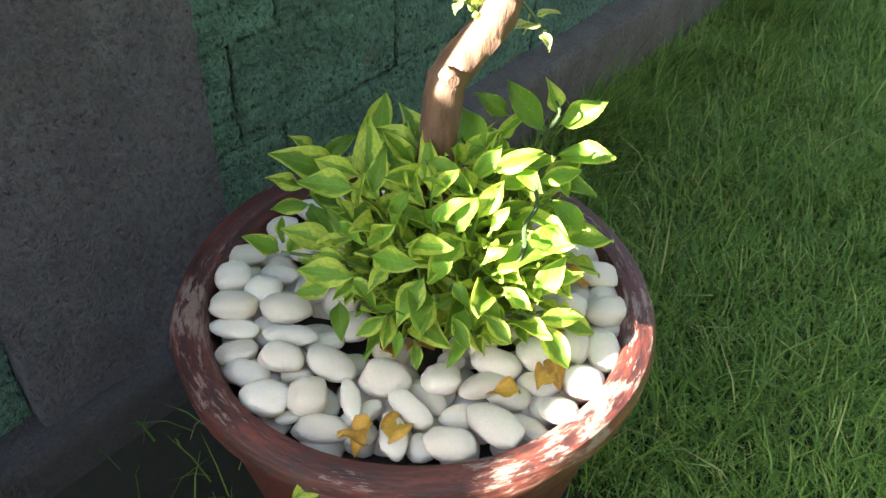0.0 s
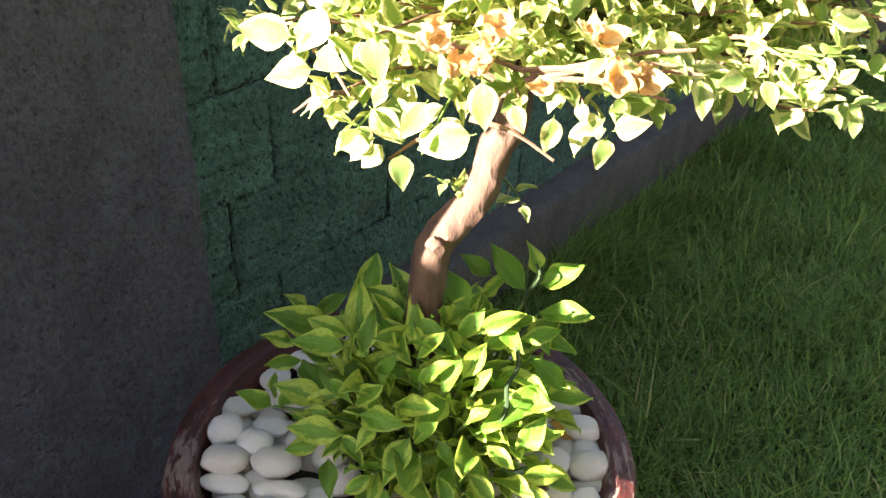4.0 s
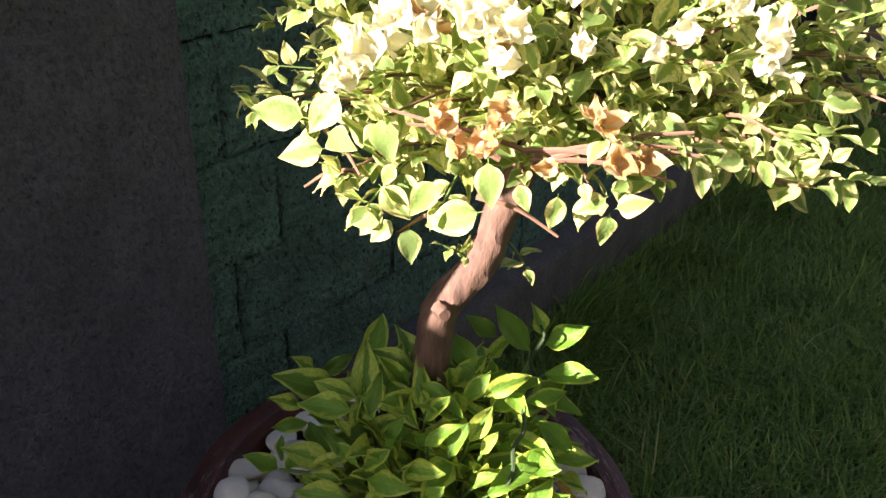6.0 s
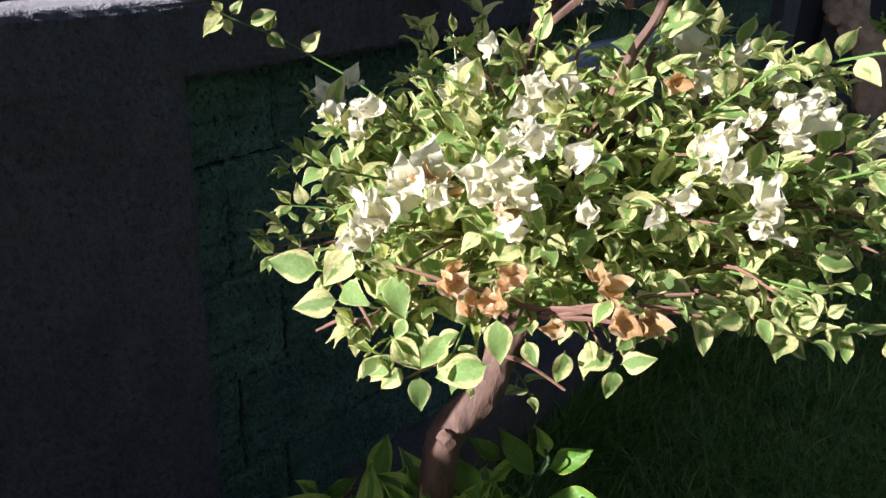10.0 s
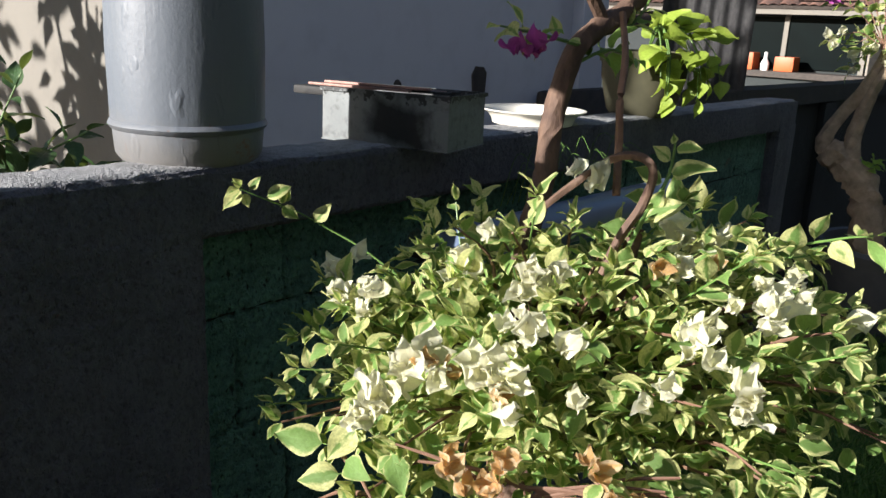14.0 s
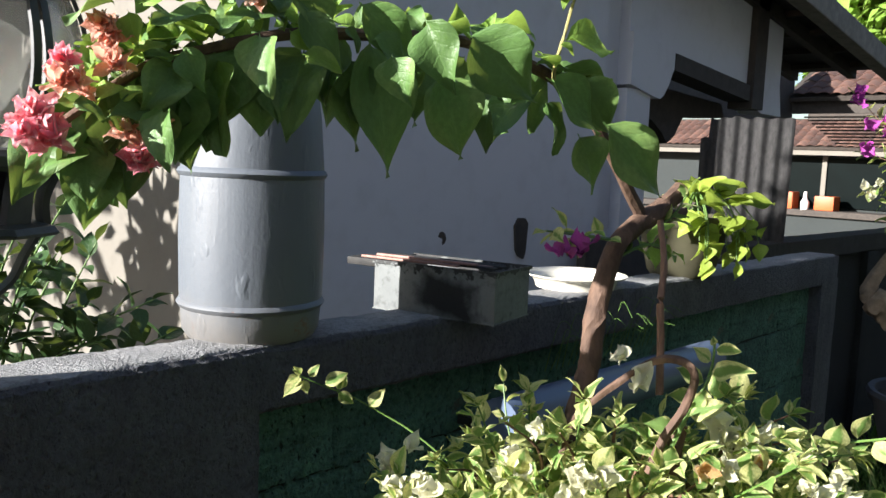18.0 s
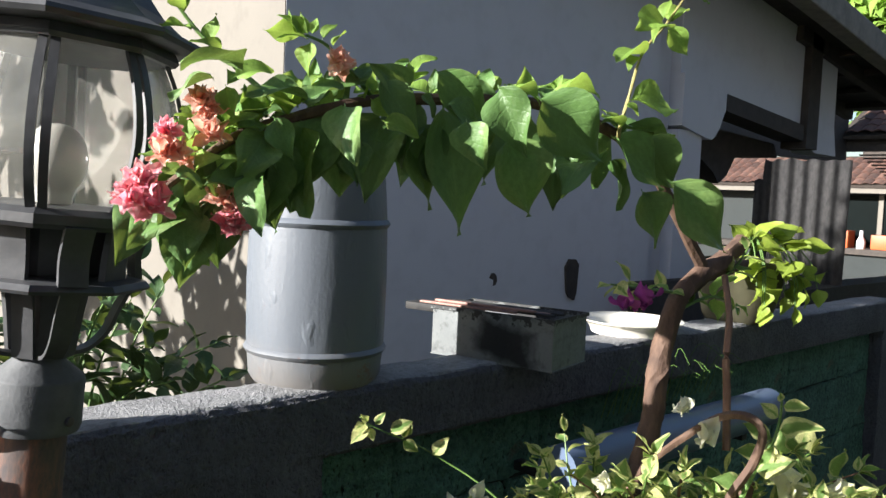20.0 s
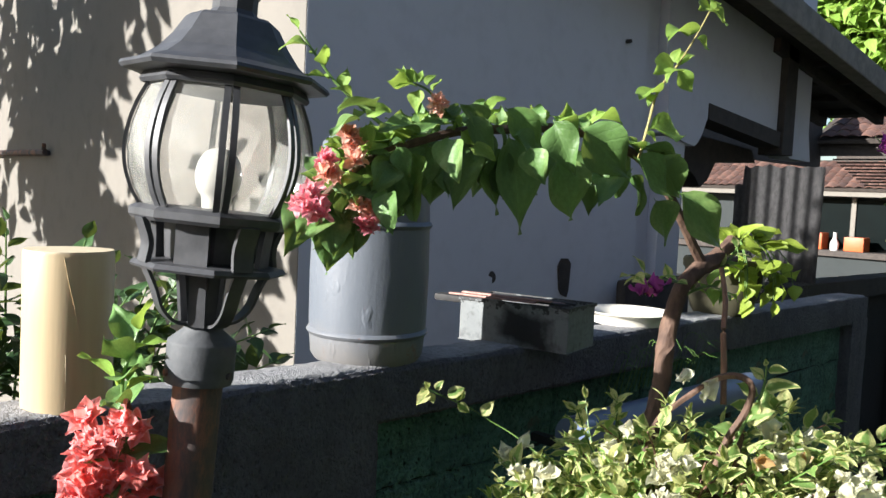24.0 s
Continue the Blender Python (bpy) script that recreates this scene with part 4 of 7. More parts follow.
def shrub():
    rnd = random.Random(5)
    t = thing("variegated_shrub", "low shrub with yellow-edged green leaves in the planter", "shrub", (0.0, -0.53, 0.43))
    base = Vector((0.0, -0.53, 0.43))
    for k, row in enumerate(SHRUB_WEST + SHRUB_FRONT + SHRUB_TOP + SHRUB_EAST):
        p, q = Vector(row[:3]), Vector(row[3:])
        if k % 2 == 0:
            root = base + Vector((p.x, p.y + 0.53, 0)) * 0.35
            mid = root.lerp(p, 0.55) + Vector((0, 0, 0.02))
            part("stem", tube([root, mid, p], 0.0034, 0.0018, 8, 6), GREEN_STEM, t)
        face = (-0.45 + rnd.uniform(-0.35, 0.35), -0.35 + rnd.uniform(-0.35, 0.35), 0.75)
        set_leaf(SHRUB_LEAVES[(0, 1, 3, 1, 2)[k % 5]], t, p, q, face)
    # the leaves deeper in
    total = 58
    for k in range(total):
        a = 2.4 * k + rnd.uniform(-0.3, 0.3)
        f = math.sqrt((k + 0.5) / total)
        d = Vector((math.cos(a), math.sin(a), 0))
        top = base + d * (0.155 * f) + Vector((0, 0, 0.07 + 0.15 * (1 - f ** 2.5) * rnd.uniform(0.75, 1.05)))
        root = base + d * (0.03 + 0.05 * f * rnd.random())
        mid = root.lerp(top, 0.5) + d * rnd.uniform(-0.005, 0.015)
        part("stem", tube([root, mid, top], 0.0035, 0.0018, 8, 6), GREEN_STEM, t)
        for m in sprig([root, mid, top], 5, 0.072, rnd, 0.4, 0.9, 0.3):
            put_leaf("leaf", SHRUB_LEAVES[rnd.randrange(5)], t, m)
    # leaves that fill the face of the dome
    for k in range(64):
        a, f = 2.39996 * k, math.sqrt((k + 0.5) / 64)
        up = math.sqrt(max(0.0, 1 - f * f * 0.92))
        p = base + Vector((math.cos(a) * f * 0.155, math.sin(a) * f * 0.155, 0.035 + 0.185 * up))
        way = Vector((math.cos(a) * f, math.sin(a) * f, 0.25 * up)) + Vector((rnd.uniform(-0.7, 0.7), rnd.uniform(-0.7, 0.7), rnd.uniform(-0.3, 0.5)))
        put_leaf("leaf", SHRUB_LEAVES[rnd.randrange(5)], t, leaf_pose(p, way, rnd.uniform(0.05, 0.085), Vector((-0.35 + rnd.uniform(-0.5, 0.5), -0.3 + rnd.uniform(-0.5, 0.5), 0.8)), rnd.uniform(-0.5, 0.5)))
    part("stem", tube(ZIGZAG, 0.0032, 0.002, 40, 6), SHADED_STEM, t)


shrub()

# ---- bougainvillea tree ----
tree = thing("bougainvillea_tree", "gnarled bougainvillea with a flat variegated crown and a long arching branch", "tree", (-0.02, -0.5, 0.43))
TRUNK_LINE = [
    (0.008, -0.499, 0.654), (0.012, -0.502, 0.723), (0.018, -0.506, 0.765), (0.038, -0.521, 0.797), (0.057, -0.536, 0.83),
    (0.067, -0.543, 0.86), (0.074, -0.548, 0.899), (0.087, -0.558, 0.93),
]
LIMB_LINE = [
    (0.128, -0.523, 1.171), (0.13, -0.518, 1.228), (0.158, -0.515, 1.292), (0.174, -0.51, 1.352), (0.196, -0.507, 1.405),
    (0.22, -0.508, 1.448), (0.272, -0.512, 1.481), (0.336, -0.511, 1.494),
]
STUB_LINE = [
    (0.272, -0.512, 1.481), (0.31, -0.519, 1.498), (0.352, -0.527, 1.525),
]
STUB2_LINE = [
    (0.256, -0.511, 1.475), (0.315, -0.51, 1.482), (0.394, -0.51, 1.49),
]
RED_LINE = [
    (0.07, -0.663, 1.308), (0.081, -0.654, 1.365), (0.086, -0.648, 1.403), (0.11, -0.636, 1.447), (0.128, -0.618, 1.492),
]
LOOP_LINE = [
    (0.021, -0.574, 1.229), (0.03, -0.584, 1.272), (0.038, -0.605, 1.297), (0.052, -0.637, 1.329), (0.051, -0.669, 1.351),
    (0.052, -0.697, 1.354), (0.054, -0.709, 1.34), (0.054, -0.702, 1.309), (0.046, -0.685, 1.273), (0.038, -0.673, 1.232),
]
part("trunk", tube([(-0.006, -0.492, 0.41), (0.002, -0.497, 0.55)] + TRUNK_LINE + [(0.096, -0.555, 1.0), (0.1, -0.545, 1.12), (0.099, -0.535, 1.2)], 0.026, 0.019, 70, 16, lump=0.16), BARK, tree, "smooth brown bent trunk with a knot")
part("knot", tube([(0.0, -0.52, 0.777), (-0.010, -0.535, 0.780)], 0.013, 0.007, 4, 10, lump=0.3), BARK, tree)
part("limb", tube(LIMB_LINE, 0.0148, 0.0128, 50, 14, lump=0.22), BARK, tree)
part("limb", tube([(0.098, -0.55, 1.08), (0.09, -0.62, 1.14), (0.085, -0.665, 1.2), (0.105, -0.672, 1.27)], 0.015, 0.009, 20, 10, lump=0.25), BARK, tree)
part("limb", tube(LOOP_LINE, 0.0036, 0.005, 50, 8, lump=0.25), BARK, tree, "thin brown looping aerial root")
part("limb", tube(RED_LINE, 0.0046, 0.0036, 24, 8, lump=0.1), TWIG, tree, "thin straight reddish stem")
part("limb", tube(STUB_LINE, 0.014, 0.011, 10, 10, lump=0.35), BARK, tree, "sawn-off branch stub")
part("limb", tube(STUB2_LINE, 0.013, 0.009, 10, 10, lump=0.35), BARK, tree, "sawn-off branch stub")
crown = part("crown_branch", tube([(0.11, -0.55, 1.04), (0.02, -0.62, 1.06), (-0.08, -0.7, 1.07)], 0.008, 0.003, 12, 6), TWIG, tree, "reddish twigs of the variegated crown")
CROWN_C = Vector((0.05, -0.65, 1.03))
ACROSS, AHEAD = Vector((0.63, -0.776, 0)), Vector((0.776, 0.63, 0))


def rosette(pts, size, rnd, count=5):
    """Young leaves that stand in a whorl on a shoot's tip."""
    d = (pts[-1] - pts[-2]).normalized()
    side = d.orthogonal()
    out = []
    for k in range(count):
        s_ = side.copy()
        s_.rotate(Matrix.Rotation(k * 2.2 + rnd.random(), 3, d))
        out.append(leaf_pose(pts[-1], d * 0.8 + s_ * rnd.uniform(0.4, 1.0), size * rnd.uniform(0.7, 1.2), Vector((0, 0, 1)), rnd.uniform(-0.4, 0.4)))
    return out


def crown_leaves():
    """Leaf poses over a flat, uneven dome of twigs."""
    rnd = random.Random(8)
    out, hub = [], Vector((0.14, -0.55, 1.06))
    total = 270
    for k in range(total):
        a = 2.39996 * k
        r = math.sqrt((k + 0.5) / total) * rnd.uniform(0.84, 1.07)
        h = 0.015 + 0.225 * math.sqrt(max(0, 1 - r ** 2.5)) * rnd.uniform(0.2, 1.0)
        p = CROWN_C + ACROSS * (math.cos(a) * r * 0.33) + AHEAD * (math.sin(a) * r * 0.25) + Vector((0, 0, h + rnd.uniform(-0.015, 0.025)))
        start = hub.lerp(p, rnd.uniform(0.45, 0.7)) + Vector((0, 0, -0.01))
        mid = start.lerp(p, 0.5) + Vector((rnd.uniform(-0.02, 0.02), rnd.uniform(-0.02, 0.02), 0.012))
        if k % 3 == 0:
            part("twig", tube([hub, start, mid, p], 0.0035, 0.0011, 10, 5), TWIG, crown)
        if k % 4 == 1:
            p = p + Vector((rnd.uniform(-0.03, 0.01), rnd.uniform(-0.03, 0.01), rnd.uniform(0.02, 0.05) * (1 - 0.6 * r)))
            part("twig", tube([start, mid, p], 0.0018, 0.0009, 8, 5), GREEN_STEM, crown)
        out += sprig([start, mid, p], 7, 0.037, rnd, 0.2, 0.9, 0.25, tip=False)
        out += rosette([mid, p], 0.026, rnd, 5)
    # the crowded twigs and old leaves inside
    for k in range(170):
        a, r = 2.39996 * k + 1.0, math.sqrt((k + 0.5) / 170) * 0.9
        p = CROWN_C + ACROSS * (math.cos(a) * r * 0.31) + AHEAD * (math.sin(a) * r * 0.23) + Vector((0, 0, rnd.uniform(0.015, 0.12)))
        start = hub.lerp(p, 0.35)
        mid = start.lerp(p, 0.5) + Vector((rnd.uniform(-0.02, 0.02), rnd.uniform(-0.02, 0.02), -0.01))
        if k % 2 == 0:
            part("twig", tube([hub, start, mid, p], 0.004, 0.0013, 10, 5), TWIG, crown)
        out += sprig([start, mid, p], 8, 0.036, rnd, 0.3, 0.9, 0.1)
    return out


CROWN_KINDS = [dict(width=0.64, tip=1.25, fold=0.22, droop=d, wave=0.05, nu=8, nv=4, petiole=0.1, belly=0.74, seed=20 + k) for k, d in enumerate((0.1, 0.3, 0.5, 0.2))]
CROWN_LEAVES = [leaf_mesh("leaf", LEAF_WHITE, **kw) for kw in CROWN_KINDS]
poses = crown_leaves()


def shoot(points, count, size, mesh_list, owner, seed, radius=0.0016, stem=None, spread=1.0, tilt=0.2):
    """A single twig with its leaves, as parts of owner."""
    rnd = random.Random(seed)
    part("twig", tube(points, radius * 1.4, radius * 0.6, 14, 6), stem or GREEN_STEM, owner)
    for m in sprig(points, count, size, rnd, 0.2, spread, tilt):
        put_leaf("leaf", mesh_list[rnd.randrange(len(mesh_list))], owner, m)


near = sorted(range(len(poses)), key=lambda i: (poses[i].translation - Vector((-0.35, -0.85, 1.2))).length)
for n_, i in enumerate(near[:290]):
    put_leaf("leaf", CROWN_LEAVES[n_ % 4], crown, poses[i])
merged("foliage", [leaf_data(**kw) for kw in CROWN_KINDS], [poses[i] for i in near[290:]], LEAF_WHITE, crown)
# long shoots that leave the dome
LONG_SHOOT = [
    (-0.012, -0.309, 1.218), (-0.047, -0.291, 1.242), (-0.08, -0.274, 1.258), (-0.103, -0.26, 1.271), (-0.117, -0.26, 1.282),
]
LONG_LEAVES = [
    (-0.103, -0.26, 1.271, -0.131, -0.26, 1.249), (-0.102, -0.261, 1.268, -0.097, -0.264, 1.248), (-0.107, -0.26, 1.273, -0.128, -0.26, 1.265),
    (-0.103, -0.26, 1.274, -0.117, -0.26, 1.286), (-0.096, -0.264, 1.269, -0.083, -0.27, 1.286), (-0.08, -0.274, 1.258, -0.051, -0.288, 1.273),
    (-0.064, -0.282, 1.249, -0.044, -0.293, 1.232), (-0.059, -0.285, 1.252, -0.053, -0.287, 1.273), (-0.027, -0.302, 1.225, -0.007, -0.312, 1.25),
    (-0.063, -0.282, 1.25, -0.055, -0.286, 1.272),
]
CROWN_WEST = [
    (-0.236, -0.562, 1.101, -0.261, -0.518, 1.105), (-0.236, -0.584, 1.081, -0.26, -0.549, 1.069), (-0.225, -0.591, 1.129, -0.245, -0.572, 1.093),
    (-0.236, -0.584, 1.095, -0.239, -0.622, 1.091), (-0.224, -0.63, 1.117, -0.233, -0.656, 1.088), (-0.231, -0.604, 1.06, -0.233, -0.617, 1.052),
    (-0.225, -0.65, 1.085, -0.233, -0.645, 1.065), (-0.226, -0.633, 1.061, -0.215, -0.659, 1.033), (-0.214, -0.684, 1.078, -0.228, -0.67, 1.046),
    (-0.196, -0.718, 1.055, -0.219, -0.678, 1.036), (-0.204, -0.647, 1.02, -0.207, -0.653, 0.985), (-0.209, -0.634, 1.023, -0.221, -0.618, 0.999),
    (-0.197, -0.72, 1.101, -0.202, -0.73, 1.063), (-0.214, -0.628, 1.028, -0.228, -0.601, 1.013), (-0.213, -0.621, 1.025, -0.222, -0.606, 1.002),
    (-0.188, -0.742, 1.085, -0.189, -0.756, 1.065),
]
CROWN_EAST = [
    (-0.172, -0.768, 1.089, -0.186, -0.761, 1.112), (-0.171, -0.769, 1.079, -0.175, -0.767, 1.049), (-0.162, -0.783, 1.091, -0.167, -0.793, 1.077),
    (-0.15, -0.8, 1.08, -0.17, -0.785, 1.067), (-0.147, -0.802, 1.066, -0.149, -0.798, 1.037), (-0.146, -0.804, 1.069, -0.137, -0.831, 1.082),
    (-0.141, -0.81, 1.093, -0.158, -0.806, 1.088), (-0.106, -0.845, 1.112, -0.112, -0.857, 1.084), (-0.079, -0.87, 1.111, -0.107, -0.859, 1.11),
    (-0.069, -0.878, 1.11, -0.069, -0.892, 1.09), (-0.066, -0.882, 1.105, -0.055, -0.902, 1.098), (-0.017, -0.915, 1.103, -0.006, -0.926, 1.114),
    (-0.07, -0.87, 1.127, -0.084, -0.878, 1.115), (-0.014, -0.896, 1.146, 0.006, -0.922, 1.142), (-0.041, -0.901, 1.098, -0.033, -0.914, 1.109),
    (-0.235, -0.595, 1.077, -0.24, -0.586, 1.051),
]
LOW_TWIGS = [
    (-0.174, -0.747, 1.104, -0.126, -0.836, 1.123), (-0.177, -0.739, 1.107, -0.148, -0.816, 1.108), (-0.172, -0.751, 1.102, -0.139, -0.824, 1.117),
    (-0.175, -0.743, 1.106, -0.226, -0.663, 1.121), (-0.187, -0.724, 1.098, -0.229, -0.64, 1.129), (-0.164, -0.762, 1.104, -0.114, -0.842, 1.133),
    (-0.145, -0.791, 1.102, -0.114, -0.85, 1.117), (-0.231, -0.577, 1.093, -0.238, -0.624, 1.07), (-0.195, -0.71, 1.065, -0.169, -0.772, 1.042),
    (-0.176, -0.744, 1.101, -0.131, -0.837, 1.099), (-0.227, -0.607, 1.065, -0.213, -0.526, 1.019), (-0.198, -0.696, 1.05, -0.192, -0.623, 0.999),
]
part("twig", tube([(0.04, -0.42, 1.15), (0.012, -0.35, 1.195)] + LONG_SHOOT, 0.0013, 0.0007, 24, 6), GREEN_STEM, crown)
for k, row in enumerate(LONG_LEAVES):
    set_leaf(CROWN_LEAVES[k % 4], crown, row[:3], row[3:], (-0.6 + 0.3 * (k % 3 - 1), -0.5, 0.6))
for k, row in enumerate(CROWN_WEST + CROWN_EAST):
    set_leaf(CROWN_LEAVES[k % 2], crown, row[:3], row[3:], (-0.6 + 0.25 * (k % 3 - 1), -0.5, 0.5))
for row in LOW_TWIGS:
    a, b = Vector(row[:3]), Vector(row[3:])
    part("twig", tube([a, a.lerp(b, 0.5) + Vector((0, 0, 0.006)), b], 0.0026, 0.0012, 14, 6, lump=0.3), TWIG, crown)
shoot([(0.1, -0.75, 1.05), (0.02, -0.86, 1.06), (-0.02, -0.91, 1.08)], 8, 0.045, CROWN_LEAVES, crown, 6, stem=TWIG)
shoot([(0.2, -0.75, 1.1), (0.15, -0.88, 1.14), (0.13, -0.97, 1.14), (0.115, -1.0, 1.13)], 8, 0.042, CROWN_LEAVES, crown, 7)
shoot([(0.17, -0.7, 1.18), (0.21, -0.78, 1.245), (0.23, -0.84, 1.27), (0.235, -0.875, 1.28)], 9, 0.042, CROWN_LEAVES, crown, 8)
HIGH_SHOOT = [
    (0.066, -0.673, 1.229), (0.092, -0.685, 1.284), (0.109, -0.697, 1.321), (0.125, -0.695, 1.343), (0.129, -0.694, 1.365),
]
HIGH_LEAVES = [
    (0.119, -0.698, 1.362, 0.111, -0.699, 1.374), (0.119, -0.698, 1.357, 0.121, -0.728, 1.361), (0.112, -0.698, 1.33, 0.123, -0.744, 1.342),
    (0.116, -0.699, 1.345, 0.1, -0.682, 1.36), (0.109, -0.697, 1.321, 0.088, -0.67, 1.337), (0.092, -0.685, 1.284, 0.106, -0.725, 1.306),
    (0.085, -0.68, 1.271, 0.061, -0.652, 1.275), (0.102, -0.692, 1.305, 0.079, -0.667, 1.307), (0.095, -0.688, 1.29, 0.099, -0.702, 1.318),
    (0.078, -0.678, 1.253, 0.047, -0.648, 1.246),
]
part("twig", tube(HIGH_SHOOT, 0.003, 0.0014, 24, 6), GREEN_STEM, crown)
for k, row in enumerate(HIGH_LEAVES):
    set_leaf(CROWN_LEAVES[k % 4], crown, row[:3], row[3:], (-0.6 + 0.3 * (k % 3 - 1), -0.5, 0.6))
shoot([(0.02, -0.5, 1.15), (0.0, -0.48, 1.21), (-0.01, -0.47, 1.245)], 6, 0.034, CROWN_LEAVES, crown, 10)
shoot([(0.16, -0.42, 1.1), (0.17, -0.38, 1.18), (0.18, -0.36, 1.235)], 6, 0.04, CROWN_LEAVES, crown, 11)
shoot([(0.0, -0.55, 0.86), (-0.01, -0.56, 0.875), (-0.03, -0.545, 0.89)], 6, 0.025, CROWN_LEAVES, crown, 12)
shoot([(0.12, -0.53, 0.83), (0.11, -0.56, 0.82), (0.10, -0.575, 0.815)], 4, 0.04, CROWN_LEAVES, crown, 13)

for k, (a, b) in enumerate((((-0.10, -0.6, 1.05), (-0.235, -0.63, 1.045)), ((-0.1, -0.6, 1.05), (-0.235, -0.60, 1.06)), ((-0.06, -0.62, 1.05), (-0.20, -0.68, 1.05)), ((0.2, -0.7, 1.15), (0.2, -0.9, 1.2)), ((0.2, -0.7, 1.15), (0.26, -0.86, 1.19)), ((0.15, -0.75, 1.1), (0.1, -0.95, 1.12)), ((0.2, -0.7, 1.18), (0.22, -0.82, 1.25)), ((0.2, -0.65, 1.18), (0.24, -0.74, 1.27)), ((0.22, -0.6, 1.18), (0.30, -0.66, 1.26)), ((0.22, -0.7, 1.15), (0.32, -0.80, 1.22)), ((0.2, -0.6, 1.17), (0.2, -0.68, 1.285)), ((0.3, -0.62, 1.15), (0.36, -0.75, 1.22)))):
    va, vb = Vector(a), Vector(b)
    shoot([va, va.lerp(vb, 0.5) + Vector((0, 0, 0.012)), vb], 9, 0.042, CROWN_LEAVES, crown, 200 + k, 0.0016, stem=TWIG if k % 2 else GREEN_STEM)
    for m in rosette([va, vb], 0.026, random.Random(k), 5):
        put_leaf("leaf", CROWN_LEAVES[k % 4], crown, m)

# ---- flowers ----
def flower_mesh(material, seed, bracts=3, open_=0.9, width=0.85):
    """Papery bracts round a small middle; grows up z, about one unit across."""
    rnd = random.Random(seed)
    bases = leaf_data(width=width, tip=2.6, fold=0.35, droop=-0.5, wave=0.16, nu=7, nv=6, seed=seed, petiole=0.02, belly=0.62)
    V, Fc, UV, off = [], [], [], 0
    for k in range(bracts):
        m = Matrix.Rotation(2 * math.pi * k / bracts + rnd.uniform(-0.3, 0.3), 4, "Z") @ Matrix.Rotation(-open_ + rnd.uniform(-0.25, 0.25), 4, "Y") @ Matrix.Scale(rnd.uniform(0.8, 1.1), 4)
        for v in bases[0]:
            V.append(tuple(m @ Vector(v)))
        Fc += [tuple(i + off for i in q) for q in bases[1]]
        UV += [bases[2][i] for q in bases[1] for i in q]
        off += len(bases[0])
    me = bpy.data.meshes.new("flower")
    me.from_pydata(V, [], Fc)
    layer = me.uv_layers.new()
    layer.data.foreach_set("uv", np.array(UV, dtype=np.float32).ravel())
    me.polygons.foreach_set("use_smooth", [True] * len(me.polygons))
    me.materials.append(material)
    return me


def double_flower(material, seed, bracts=22, width=0.58):
    """A full head of papery bracts in whorls, upright inside and spread outside; about one unit in radius."""
    rnd = random.Random(seed)
    V, Fc, UV, off = [], [], [], 0
    for k in range(bracts):
        u = k / (bracts - 1)
        v, f, uv = leaf_data(width=width * rnd.uniform(0.85, 1.15), tip=2.0, fold=0.3, droop=-0.35 + 0.5 * u, wave=0.12, nu=6, nv=4, seed=seed * 50 + k, petiole=0.02, belly=0.68)
        m = Matrix.Rotation(2.4 * k + rnd.uniform(-0.3, 0.3), 4, "Z") @ Matrix.Rotation(-1.35 + 1.55 * u + rnd.uniform(-0.2, 0.2), 4, "Y") @ Matrix.Scale(rnd.uniform(0.75, 1.05), 4)
        V += [tuple(m @ Vector(c)) for c in v]
        Fc += [tuple(i + off for i in q) for q in f]
        UV += [uv[i] for q in f for i in q]
        off += len(v)
    me = bpy.data.meshes.new("flower")
    me.from_pydata(V, [], Fc)
    layer = me.uv_layers.new()
    layer.data.foreach_set("uv", np.array(UV, dtype=np.float32).ravel())
    me.polygons.foreach_set("use_smooth", [True] * len(me.polygons))
    me.materials.append(material)
    return me


WHITE_FLOWERS = [flower_mesh(BRACT_WHITE, k, 3, o, w) for k, (o, w) in enumerate(((0.95, 0.8), (1.15, 0.85), (0.75, 0.76), (1.05, 0.82), (0.85, 0.72)))]
DRY_FLOWERS = [flower_mesh(BRACT_DRY, k + 5, 3, 0.8) for k in range(2)]
PINK_FLOWERS = [double_flower(BRACT_PINK, k + 9, 15, 0.72) for k in range(3)]
CORAL_FLOWERS = [double_flower(BRACT_CORAL, k + 13, 12, 0.7) for k in range(3)]
RED_FLOWERS = [double_flower(BRACT_RED, k + 16, 11, 0.78) for k in range(3)]
PURPLE_FLOWERS = [flower_mesh(BRACT_PURPLE, k + 17, 3, 0.7) for k in range(2)]


def flowers(spots, meshes, size, owner, seed, label, lean=0.7, out=0.0):
    rnd = random.Random(seed)
    for x, y, z in spots:
        x, y, z = x + rnd.uniform(-0.004, 0.004), y + rnd.uniform(-0.004, 0.004), z + rnd.uniform(-0.004, 0.004)
        d = Vector((-0.5 + rnd.uniform(-lean, lean), -0.45 + rnd.uniform(-lean, lean), 0.7 + rnd.uniform(-lean, lean * 0.5)))
        m = leaf_pose((x - 0.6 * out, y - 0.45 * out, z + 0.55 * out), d, size * rnd.uniform(0.8, 1.2)) @ Matrix.Rotation(radians(90), 4, "Y") @ Matrix.Rotation(rnd.uniform(0, 6), 4, "Z")
        put_leaf("flower", meshes[rnd.randrange(len(meshes))], owner, m, label)


